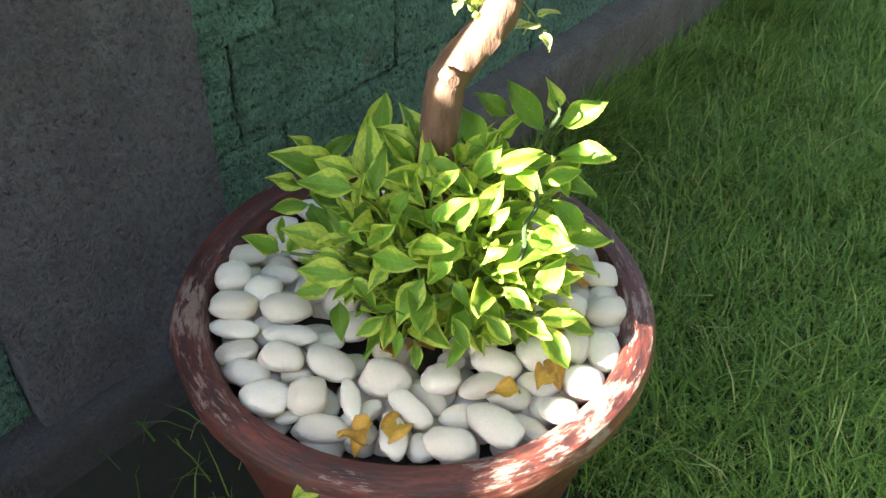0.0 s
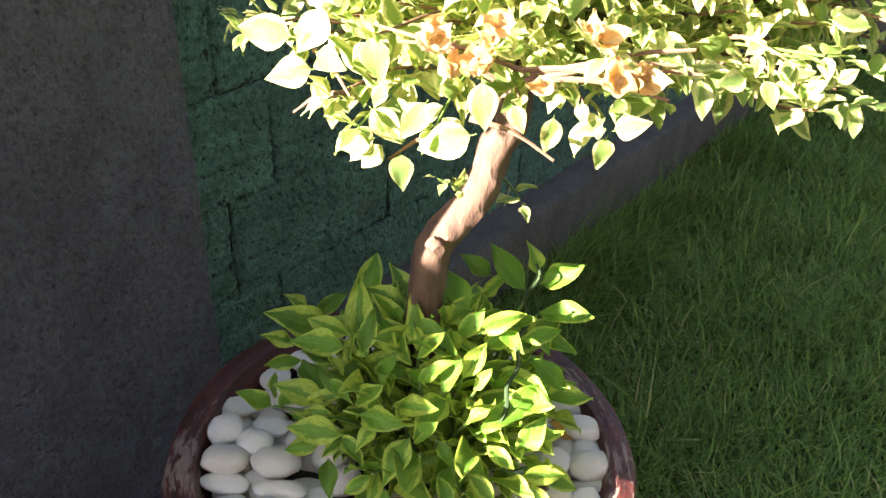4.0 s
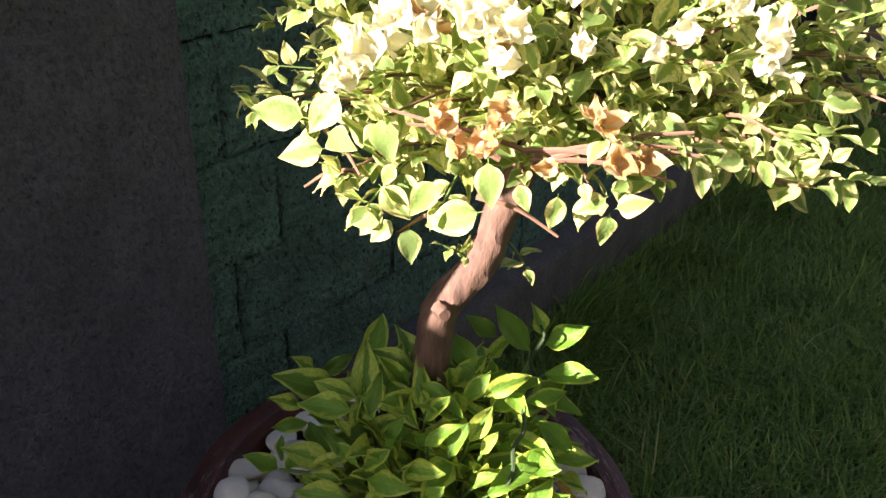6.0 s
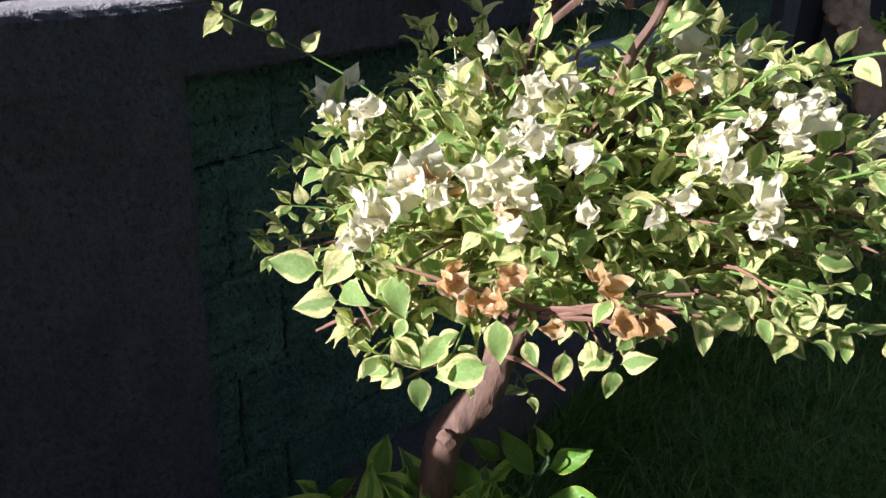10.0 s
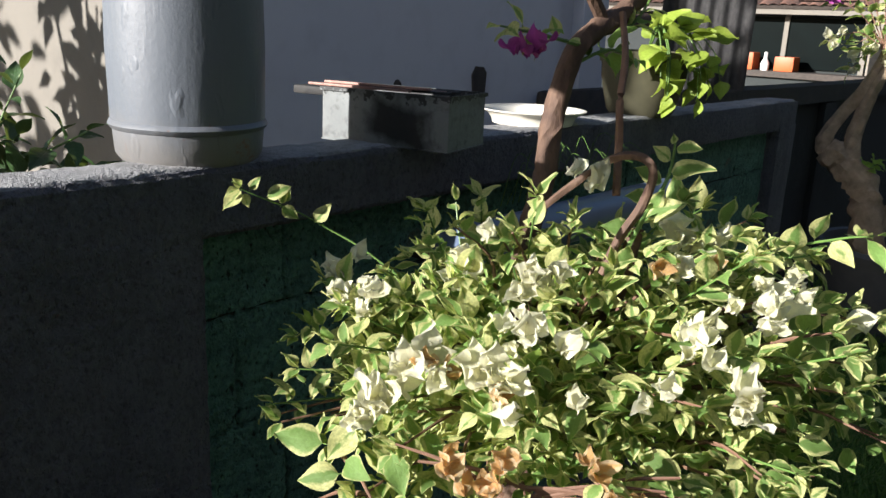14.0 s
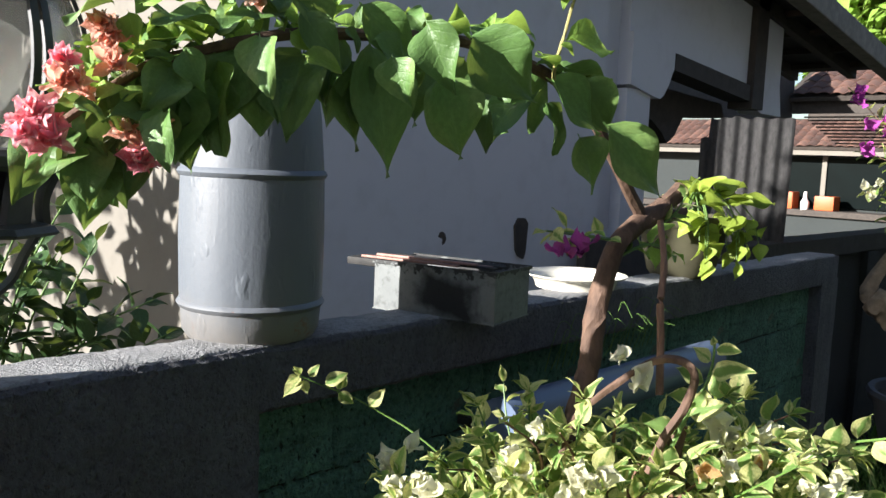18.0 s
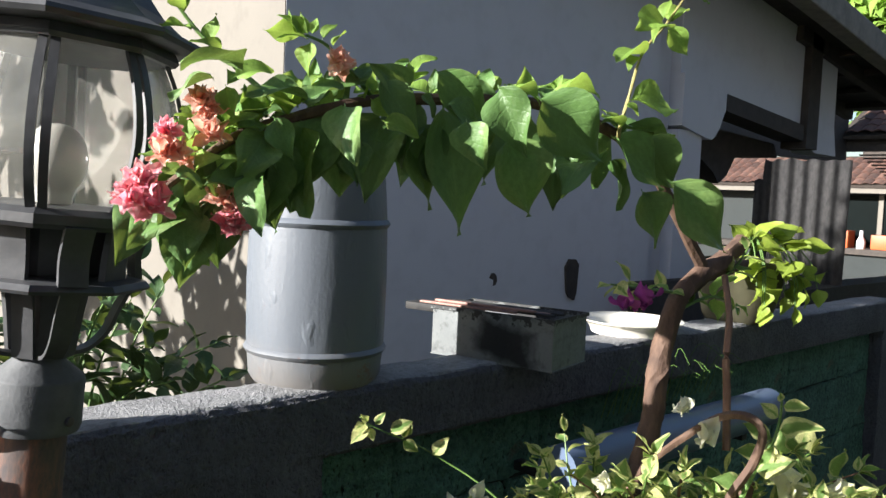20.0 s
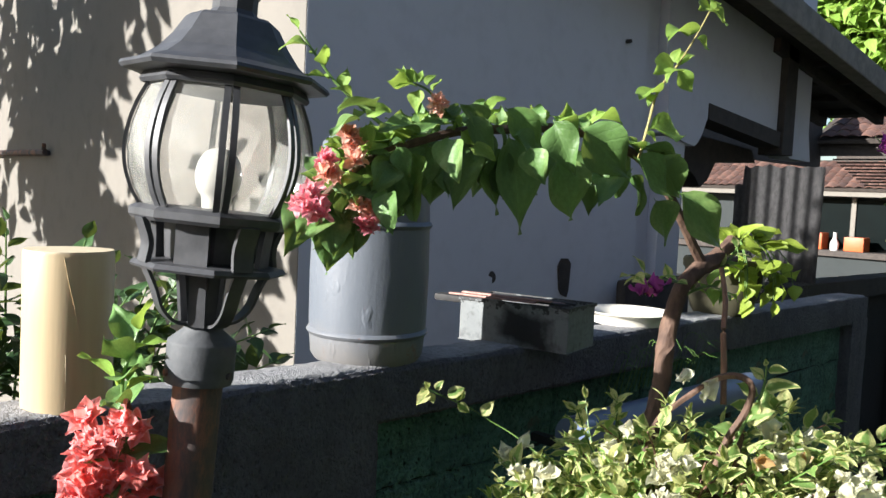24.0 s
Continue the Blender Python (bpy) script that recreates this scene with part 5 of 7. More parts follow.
WHITE_SPOTS = [
    (-0.092, -0.424, 1.201), (-0.098, -0.417, 1.209), (-0.133, -0.475, 1.203), (-0.116, -0.489, 1.214), (-0.15, -0.53, 1.211),
    (-0.073, -0.657, 1.244), (-0.086, -0.599, 1.241), (-0.075, -0.58, 1.242), (-0.123, -0.682, 1.225), (-0.138, -0.699, 1.215),
    (-0.072, -0.665, 1.244), (-0.052, -0.675, 1.248), (-0.23, -0.617, 1.155), (-0.236, -0.61, 1.147), (-0.225, -0.624, 1.16),
    (-0.192, -0.627, 1.193), (-0.201, -0.626, 1.186), (-0.173, -0.695, 1.194), (-0.171, -0.708, 1.192), (0.148, -0.704, 1.257),
    (0.152, -0.713, 1.247), (0.058, -0.742, 1.251), (0.162, -0.734, 1.257), (0.173, -0.762, 1.237), (0.116, -0.822, 1.229),
    (0.089, -0.839, 1.225), (0.055, -0.836, 1.225), (0.19, -0.816, 1.219), (-0.038, -0.811, 1.219), (-0.029, -0.803, 1.225),
    (-0.045, -0.868, 1.183), (-0.05, -0.86, 1.187), (-0.103, -0.809, 1.192), (0.198, -0.873, 1.194),
]
CREAM_SPOTS = [
    (0.137, -0.838, 1.221), (0.109, -0.808, 1.233), (0.066, -0.75, 1.248), (-0.169, -0.681, 1.197), (-0.179, -0.684, 1.188),
    (-0.078, -0.426, 1.217), (0.143, -0.69, 1.278), (-0.048, -0.834, 1.201), (-0.149, -0.769, 1.178), (-0.123, -0.724, 1.213),
    (-0.188, -0.651, 1.189), (-0.184, -0.713, 1.174), (0.034, -0.805, 1.233),
]
DRY_SPOTS = [
    (-0.189, -0.64, 1.186), (-0.19, -0.655, 1.183), (-0.181, -0.703, 1.177), (-0.221, -0.687, 1.128), (-0.222, -0.693, 1.121),
    (-0.196, -0.733, 1.141), (-0.201, -0.731, 1.133), (-0.208, -0.73, 1.114), (-0.163, -0.788, 1.139), (-0.161, -0.795, 1.135),
    (-0.219, -0.709, 1.103), (-0.212, -0.726, 1.104), (0.134, -0.747, 1.243), (-0.157, -0.81, 1.116), (-0.146, -0.824, 1.114),
    (0.039, -0.726, 1.251), (-0.188, -0.769, 1.108),
]
flowers(WHITE_SPOTS, WHITE_FLOWERS, 0.031, crown, 31, "white papery bougainvillea bracts", lean=0.5)
flowers([(x - 0.006, y + 0.004, z - 0.012) for x, y, z in WHITE_SPOTS], WHITE_FLOWERS, 0.023, crown, 35, "white papery bougainvillea bracts", lean=0.5)
flowers([(0.052, -0.645, 1.312), (-0.036, -0.578, 1.262), (0.257, -0.5, 1.285)], WHITE_FLOWERS[1:2], 0.03, crown, 34, "upright white papery bracts", lean=0.1)
flowers(CREAM_SPOTS, WHITE_FLOWERS, 0.028, crown, 32, "creamy white papery bracts")
flowers(DRY_SPOTS, DRY_FLOWERS, 0.019, crown, 33, "dried orange-brown bracts")

# ---- arching branch ----
ARCH_LINE = [
    (0.276, -0.512, 1.483), (0.242, -0.51, 1.516), (0.198, -0.507, 1.563), (0.152, -0.504, 1.607), (0.086, -0.499, 1.647),
    (-0.018, -0.492, 1.67), (-0.109, -0.486, 1.675), (-0.198, -0.48, 1.666), (-0.277, -0.475, 1.657), (-0.333, -0.471, 1.643),
    (-0.373, -0.469, 1.63), (-0.41, -0.466, 1.617), (-0.439, -0.464, 1.598), (-0.467, -0.462, 1.576), (-0.488, -0.461, 1.56),
]
YOUNG_LINE = [
    (0.06, -0.509, 1.642), (-0.002, -0.552, 1.651), (0.014, -0.552, 1.692), (0.034, -0.552, 1.739), (0.078, -0.553, 1.779),
    (0.127, -0.554, 1.831), (0.164, -0.555, 1.877),
]
WEST_SHOOT = [
    (-0.388, -0.451, 1.655), (-0.403, -0.433, 1.673), (-0.427, -0.413, 1.7), (-0.445, -0.403, 1.725), (-0.464, -0.392, 1.754),
]
CURL_LINE = [
    (-0.284, -0.474, 1.657), (-0.315, -0.472, 1.684), (-0.337, -0.471, 1.699), (-0.357, -0.47, 1.704),
]
PURPLE_LINE = [
    (0.222, -0.514, 1.454), (0.158, -0.515, 1.462), (0.105, -0.512, 1.468), (0.059, -0.509, 1.473),
]
arch = part("arching_branch", tube(ARCH_LINE, 0.009, 0.003, 60, 8, lump=0.1), BARK, tree, "arching branch with large green leaves")
ARCH_LEAVES = [leaf_mesh("leaf", LEAF_ARCH, width=w, tip=2.2, fold=f, droop=d, wave=0.09, nu=12, nv=8, seed=40 + k, petiole=0.06, belly=0.62) for k, (d, w, f) in enumerate(((0.2, 0.70, 0.3), (0.45, 0.76, 0.3), (0.6, 0.66, 0.35), (0.35, 0.62, 0.45)))]
LONG_LEAF = leaf_mesh("leaf", LEAF_ARCH, width=0.5, tip=2.0, fold=0.35, droop=0.25, wave=0.06, nu=12, nv=6, seed=48, petiole=0.05, belly=0.7)
YOUNG_LEAVES = [leaf_mesh("leaf", LEAF_LIGHT, width=0.62, tip=1.6, fold=0.4, droop=d, wave=0.07, nu=9, nv=4, seed=50 + k, belly=0.68) for k, d in enumerate((0.2, 0.6))]
SMALL_LEAVES = [leaf_mesh("leaf", m, width=0.66, tip=2.0, fold=0.4, droop=d, wave=0.08, nu=8, nv=4, seed=55 + k, belly=0.65) for k, (d, m) in enumerate(((0.5, LEAF_LIGHT), (0.8, LEAF_ARCH), (0.2, LEAF_LIGHT)))]
# leaves of the arch: where each grows from and where its tip hangs
ARCH_HANGING = [
    (-0.354, -0.525, 1.643, -0.358, -0.547, 1.592), (-0.202, -0.48, 1.663, -0.186, -0.495, 1.531), (-0.234, -0.463, 1.641, -0.206, -0.472, 1.555),
    (-0.189, -0.542, 1.677, -0.17, -0.567, 1.609), (-0.133, -0.543, 1.673, -0.059, -0.573, 1.612), (-0.141, -0.511, 1.635, -0.101, -0.513, 1.552),
    (-0.046, -0.509, 1.651, -0.065, -0.515, 1.56), (0.03, -0.519, 1.623, 0.054, -0.52, 1.562), (0.014, -0.53, 1.646, 0.103, -0.544, 1.587),
    (0.068, -0.532, 1.65, 0.126, -0.545, 1.591), (0.1, -0.517, 1.589, 0.127, -0.524, 1.516), (0.043, -0.588, 1.599, 0.131, -0.615, 1.518),
    (-0.358, -0.469, 1.63, -0.357, -0.478, 1.546), (-0.3, -0.45, 1.645, -0.301, -0.449, 1.586),
]
ARCH_HANGING_MORE = [
    (-0.436, -0.438, 1.637, -0.451, -0.437, 1.592), (-0.412, -0.449, 1.631, -0.421, -0.448, 1.578), (-0.366, -0.461, 1.619, -0.375, -0.46, 1.564),
    (-0.394, -0.442, 1.644, -0.428, -0.439, 1.598), (-0.425, -0.507, 1.58, -0.428, -0.523, 1.533), (-0.425, -0.465, 1.56, -0.43, -0.465, 1.51),
    (-0.453, -0.454, 1.548, -0.461, -0.454, 1.485), (-0.43, -0.439, 1.551, -0.43, -0.439, 1.503), (-0.403, -0.483, 1.614, -0.437, -0.49, 1.571),
    (-0.297, -0.496, 1.673, -0.259, -0.513, 1.624), (-0.232, -0.5, 1.689, -0.168, -0.516, 1.639), (-0.222, -0.535, 1.642, -0.207, -0.548, 1.596),
    (-0.035, -0.54, 1.619, -0.102, -0.556, 1.574), (-0.228, -0.463, 1.66, -0.248, -0.477, 1.592), (-0.13, -0.464, 1.657, -0.129, -0.471, 1.583),
    (-0.055, -0.47, 1.664, -0.077, -0.468, 1.595), (-0.372, -0.452, 1.602, -0.394, -0.45, 1.547), (0.04, -0.478, 1.665, 0.061, -0.479, 1.587),
]
ARCH_SPREADING = [
    (-0.401, -0.492, 1.629, -0.385, -0.5, 1.594), (-0.443, -0.489, 1.65, -0.435, -0.49, 1.623), (-0.452, -0.489, 1.655, -0.488, -0.487, 1.634),
    (-0.42, -0.482, 1.669, -0.48, -0.488, 1.66), (-0.433, -0.447, 1.613, -0.463, -0.445, 1.627), (-0.366, -0.485, 1.65, -0.425, -0.49, 1.646),
    (-0.374, -0.493, 1.642, -0.334, -0.495, 1.662), (-0.251, -0.484, 1.683, -0.223, -0.493, 1.702), (-0.259, -0.491, 1.664, -0.304, -0.496, 1.685),
    (-0.172, -0.489, 1.682, -0.15, -0.504, 1.675), (-0.066, -0.489, 1.682, 0.028, -0.501, 1.693), (-0.229, -0.514, 1.656, -0.187, -0.522, 1.635),
    (-0.252, -0.506, 1.664, -0.237, -0.507, 1.643), (-0.297, -0.504, 1.635, -0.266, -0.52, 1.622), (0.068, -0.51, 1.659, 0.155, -0.52, 1.651),
    (0.071, -0.51, 1.655, 0.019, -0.513, 1.663),
]
ARCH_SPREADING_MORE = [
    (-0.357, -0.478, 1.699, -0.358, -0.478, 1.667), (-0.321, -0.472, 1.661, -0.289, -0.474, 1.682), (-0.307, -0.481, 1.67, -0.287, -0.474, 1.688),
    (-0.126, -0.498, 1.686, -0.078, -0.501, 1.673), (-0.474, -0.471, 1.62, -0.48, -0.47, 1.609), (-0.426, -0.49, 1.579, -0.46, -0.489, 1.57),
    (-0.449, -0.489, 1.583, -0.427, -0.49, 1.594), (-0.455, -0.48, 1.577, -0.431, -0.482, 1.561), (-0.387, -0.468, 1.654, -0.365, -0.469, 1.666),
    (-0.419, -0.457, 1.661, -0.382, -0.46, 1.671), (-0.392, -0.492, 1.635, -0.41, -0.491, 1.63), (-0.263, -0.476, 1.679, -0.245, -0.477, 1.699),
    (-0.349, -0.486, 1.671, -0.361, -0.485, 1.657), (-0.428, -0.482, 1.617, -0.398, -0.483, 1.622), (-0.483, -0.488, 1.581, -0.46, -0.489, 1.568),
    (-0.305, -0.496, 1.654, -0.281, -0.497, 1.64),
]
ARCH_CURLED = [
    (-0.354, -0.47, 1.704, -0.363, -0.469, 1.723), (-0.36, -0.469, 1.705, -0.384, -0.468, 1.717), (-0.357, -0.47, 1.703, -0.397, -0.467, 1.702),
    (-0.353, -0.47, 1.7, -0.385, -0.468, 1.697), (-0.351, -0.47, 1.705, -0.346, -0.47, 1.721), (-0.341, -0.471, 1.703, -0.326, -0.472, 1.718),
    (-0.33, -0.471, 1.698, -0.316, -0.472, 1.714), (-0.363, -0.469, 1.703, -0.374, -0.468, 1.723),
]
ARCH_YOUNG = [
    (0.006, -0.557, 1.684, 0.083, -0.569, 1.678), (-0.009, -0.562, 1.677, 0.01, -0.568, 1.666), (0.032, -0.552, 1.737, -0.031, -0.562, 1.721),
    (0.014, -0.557, 1.732, -0.006, -0.562, 1.712), (0.071, -0.553, 1.779, 0.003, -0.562, 1.76), (0.07, -0.553, 1.782, 0.085, -0.553, 1.807),
    (0.068, -0.558, 1.773, 0.102, -0.569, 1.744), (0.083, -0.553, 1.78, 0.128, -0.549, 1.804), (0.118, -0.559, 1.827, 0.15, -0.564, 1.813),
    (0.113, -0.554, 1.828, 0.034, -0.562, 1.811), (0, -0.552, 1.654, -0.042, -0.556, 1.662), (0.062, -0.563, 1.773, 0.037, -0.562, 1.75),
]


def arch_leaves():
    rnd = random.Random(21)

    def face(spread=0.35):
        return (-0.85 + rnd.uniform(-spread, spread), -0.3 + rnd.uniform(-spread, spread), 0.45 + rnd.uniform(-spread, spread))

    for k, row in enumerate(ARCH_HANGING + ARCH_HANGING_MORE):
        sunny = k % 3 == 0 or k in (4, 11, 25, 26)
        set_leaf(LONG_LEAF if k in (1, 2, 8, 11, 23, 24) else ARCH_LEAVES[k % 4], arch, row[:3], row[3:], face(0.15) if sunny else (-0.2 + rnd.uniform(-0.3, 0.25), -0.9, 0.1 + rnd.uniform(-0.3, 0.3)))
    for k, row in enumerate(ARCH_SPREADING + ARCH_SPREADING_MORE):
        set_leaf((ARCH_LEAVES[3], SMALL_LEAVES[0], ARCH_LEAVES[0])[k % 3], arch, row[:3], row[3:], (-0.75 + rnd.uniform(-0.35, 0.35), -0.2 + rnd.uniform(-0.4, 0.3), 0.6 + rnd.uniform(-0.3, 0.3)))
    for k, row in enumerate(ARCH_CURLED + ARCH_YOUNG):
        set_leaf(YOUNG_LEAVES[k % 2], arch, row[:3], row[3:], face(0.5))
    # leaves that hang behind the branch, crowded towards its flowering end
    pts = spline(ARCH_LINE, 80)
    for k in range(44):
        u = 0.36 + 0.58 * (k / 44) ** 0.5
        p = pts[int(u * 80)] + Vector((0, rnd.uniform(0.0, 0.04), rnd.uniform(-0.03, 0.01)))
        q = p + Vector((rnd.uniform(-0.05, 0.04), rnd.uniform(-0.02, 0.03), -rnd.uniform(0.03, 0.085)))
        set_leaf(ARCH_LEAVES[k % 4], arch, p, q, (-0.35 + rnd.uniform(-0.4, 0.3), -0.75, 0.3 + rnd.uniform(-0.3, 0.4)))
    # small young leaves that stand up along the top
    for k in range(64):
        i = int((0.25 + 0.68 * (k / 64) ** 0.7) * 80)
        p = pts[i] + Vector((rnd.uniform(-0.01, 0.01), rnd.uniform(-0.01, 0.02), 0.004))
        way = Vector((rnd.uniform(-0.8, 0.5), rnd.uniform(-0.5, 0.6), rnd.uniform(0.1, 0.8)))
        put_leaf("leaf", SMALL_LEAVES[k % 3], arch, leaf_pose(p, way, rnd.uniform(0.025, 0.048), Vector((-0.6, -0.4, 0.7)), rnd.uniform(-0.8, 0.8)))


arch_leaves()
part("twig", tube(YOUNG_LINE, 0.0024, 0.0011, 30, 6), OLIVE_STEM, arch)
tip = Vector(YOUNG_LINE[-1])
for k, (dx, dz, fy) in enumerate(((-0.052, -0.010, -0.7), (-0.030, 0.012, -0.5), (0.040, -0.018, -0.6), (0.018, 0.012, -0.4))):
    set_leaf(YOUNG_LEAVES[k % 2], arch, tip, tip + Vector((dx, -0.008, dz)), (-0.6, fy, 0.6))
part("twig", tube(CURL_LINE, 0.0022, 0.0012, 16, 6), GREEN_STEM, arch)
shoot(WEST_SHOOT, 7, 0.032, YOUNG_LEAVES, arch, 66, 0.0018)
shoot(PURPLE_LINE, 9, 0.034, CROWN_LEAVES, arch, 67, 0.002)
shoot([(0.31, -0.515, 1.47), (0.33, -0.53, 1.49), (0.345, -0.54, 1.52)], 7, 0.04, CROWN_LEAVES, arch, 68, 0.002)
shoot([(0.22, -0.505, 1.43), (0.26, -0.53, 1.45), (0.29, -0.55, 1.44)], 8, 0.04, SMALL_LEAVES, arch, 70, 0.002)
PINK_SPOTS = [
    (-0.509, -0.477, 1.568), (-0.503, -0.482, 1.554), (-0.49, -0.478, 1.561), (-0.511, -0.486, 1.559), (-0.499, -0.478, 1.568),
    (-0.509, -0.468, 1.562), (-0.485, -0.479, 1.609), (-0.481, -0.479, 1.604), (-0.429, -0.482, 1.538), (-0.434, -0.481, 1.542),
]
CORAL_SPOTS = [
    (-0.478, -0.479, 1.596), (-0.485, -0.479, 1.593), (-0.466, -0.471, 1.592), (-0.456, -0.48, 1.639), (-0.451, -0.481, 1.631),
    (-0.459, -0.48, 1.634), (-0.45, -0.481, 1.62), (-0.453, -0.48, 1.611), (-0.445, -0.481, 1.627), (-0.438, -0.481, 1.56),
    (-0.429, -0.482, 1.554), (-0.412, -0.483, 1.567), (-0.422, -0.482, 1.56), (-0.332, -0.479, 1.683), (-0.322, -0.472, 1.679),
]
PURPLE_SPOTS = [
    (0.080, -0.521, 1.447), (0.098, -0.522, 1.440), (0.116, -0.517, 1.445), (0.106, -0.523, 1.453),
]
flowers(PINK_SPOTS, PINK_FLOWERS, 0.019, arch, 41, "bright pink double bracts", lean=0.5)
flowers(CORAL_SPOTS, CORAL_FLOWERS, 0.017, arch, 42, "fading coral bracts", lean=0.5)
flowers(PURPLE_SPOTS, PURPLE_FLOWERS, 0.023, arch, 43, "purple bougainvillea bracts")

# ---- things on the wall ----
drum = thing("painted_drum", "grey painted plastic drum standing on the wall coping", "drum", (0.04, 0.07, WALL_TOP))
prof = [(0.0, 0.0), (0.103, 0.0), (0.111, 0.012), (0.114, 0.045), (0.116, 0.070), (0.117, 0.17), (0.115, 0.258), (0.114, 0.284), (0.108, 0.36), (0.100, 0.42), (0.085, 0.435), (0.0, 0.438)]
for zh in (0.056, 0.266):
    ob = part("hoop", lathe([(0.112, zh - 0.009), (0.117, zh - 0.006), (0.1205, zh), (0.117, zh + 0.006), (0.112, zh + 0.009)], 64, wobble=0.001), DRUM, drum)
    ob.matrix_parent_inverse = Matrix()
ob = part("bung", lathe([(0.0, 0.432), (0.028, 0.432), (0.028, 0.452), (0.0, 0.455)], 20, m=Matrix.Translation((0.04, 0.0, 0))), DRUM, drum)
ob.matrix_parent_inverse = Matrix()
ob = part("body", lathe(prof, 64, wobble=0.0015), DRUM, drum)
ob.matrix_parent_inverse = Matrix()

grill = thing("tin_grill", "sooty rectangular tin charcoal grill resting across the wall", "grill", (0.424, -0.136, WALL_TOP))
grill.rotation_euler = (0, 0, 1.80 - math.pi / 2)


def under(ob):
    ob.matrix_parent_inverse = Matrix()
    return ob


for lo, hi in (((0, 0, 0.002), (0.0015, 0.268, 0.098)), ((0.1485, 0, 0.002), (0.15, 0.268, 0.098)), ((0.0015, 0, 0.002), (0.1485, 0.0015, 0.098)), ((0.0015, 0.2665, 0.002), (0.1485, 0.268, 0.098))):
    under(part("side_panel", box(lo, hi), TIN, grill, smooth=False))
under(part("base", box((-0.002, -0.002, 0.0), (0.152, 0.27, 0.002)), TIN, grill, smooth=False))
for lo, hi in (((-0.004, -0.004, 0.092), (-0.0002, 0.272, 0.099)), ((0.0, -0.004, 0.092), (0.15, -0.0002, 0.099)), ((0.1502, -0.004, 0.092), (0.154, 0.272, 0.099))):
    under(part("rim", box(lo, hi), TIN, grill, smooth=False))
under(part("charcoal_tray", box((0.004, 0.004, 0.06), (0.146, 0.264, 0.075), 0.002), SOOT, grill))
under(part("handle", box((0.03, 0.268, 0.078), (0.075, 0.36, 0.094), 0.003), SOOT, grill, "sooty black handle"))
for k, (x, w, y0, y1, z) in enumerate(((0.004, 0.013, 0.085, 0.305, 0.0995), (0.019, 0.014, 0.012, 0.285, 0.0995), (0.036, 0.012, 0.03, 0.29, 0.0995), (0.051, 0.016, 0.01, 0.27, 0.0995), (0.07, 0.014, 0.02, 0.265, 0.0995), (0.014, 0.012, 0.05, 0.275, 0.1045))):
    under(part("rod", box((x, y0, z), (x + w, y1, z + 0.0045), 0.001), SOOT if k in (1, 3, 4) else ROD, grill, "" if k in (1, 3, 4) else "pinkish rusty flat bar"))

dish = thing("enamel_dish", "shallow cream enamel dish on the wall coping", "dish", (0.965, 0.055, WALL_TOP))
under(part("bowl", lathe([(0.0, 0.0), (0.092, 0.0), (0.096, 0.002), (0.099, 0.012), (0.107, 0.024), (0.122, 0.031), (0.127, 0.0335), (0.1275, 0.036), (0.123, 0.0365), (0.105, 0.029), (0.092, 0.012), (0.0, 0.009)], 56), ENAMEL, dish))

FACE_B = math.atan2(-0.85, -0.53)
bamboo = thing("bamboo_section", "cut section of dry yellow bamboo standing on the wall", "bamboo", (-0.555, 0.022, WALL_TOP))
under(part("culm", lathe([(0.0605, 0.002), (0.0612, 0.03), (0.0602, 0.12), (0.0605, 0.219), (0.0595, 0.2225), (0.0545, 0.2225), (0.0545, 0.004), (0.0605, 0.002)][:-1], 48, wobble=0.0008), BAMBOO, bamboo, "smooth pale yellow culm wall"))
under(part("cut_rim", lathe([(0.0535, 0.2226), (0.0592, 0.2226), (0.0588, 0.2248), (0.0540, 0.2248)], 48, wobble=0.0006), CUT_BAMBOO, bamboo, "sawn fibrous rim"))
under(part("node_plate", lathe([(0.0, 0.0), (0.0585, 0.0), (0.0585, 0.0025), (0.052, 0.05), (0.0, 0.046)], 32, wobble=0.0008), CUT_BAMBOO, bamboo, "inner node closing the culm"))
scar = [(0.0607 * math.cos(FACE_B + a), 0.0607 * math.sin(FACE_B + a), z) for a, z in ((0.10, 0.218), (0.22, 0.18), (0.36, 0.14), (0.46, 0.11))]
under(part("scratch", tube(scar, 0.0009, 0.0004, 14, 5), BAMBOO, bamboo, "pale diagonal scratch"))
crack = [(0.0606 * math.cos(FACE_B + a), 0.0606 * math.sin(FACE_B + a), z) for a, z in ((0.16, 0.085), (0.165, 0.05), (0.15, 0.01))]
under(part("crack", tube(crack, 0.0006, 0.0004, 10, 5), CUT_BAMBOO, bamboo, "thin upright crack"))

flower_pot = thing("moss_pot", "mossy cement flower pot on the wall coping", "flower pot", (1.46, 0.03, WALL_TOP))
under(part("body", lathe([(0.0, 0.0), (0.085, 0.0), (0.095, 0.015), (0.116, 0.10), (0.119, 0.145), (0.1, 0.15), (0.0, 0.14)], 40, wobble=0.002), TERRACOTTA, flower_pot))
under(part("rim", lathe([(0.105, 0.14), (0.124, 0.143), (0.126, 0.165), (0.12, 0.175), (0.108, 0.174), (0.104, 0.14)], 40, wobble=0.002), TERRACOTTA, flower_pot))
under(part("soil", lathe([(0.0, 0.16), (0.105, 0.155)], 24), POT_SOIL, flower_pot, "dark potting soil"))
pot_plant = thing("trailing_plant", "bright green trailing plant growing in the mossy pot", "plant", (1.46, 0.03, WALL_TOP + 0.14))
WIDE_LEAVES = [leaf_mesh("leaf", LEAF_LIME, width=0.85, tip=2.5, fold=0.25, droop=d, wave=0.06, nu=6, nv=4, seed=70 + k) for k, d in enumerate((0.3, 0.6))]
rnd_ = random.Random(77)
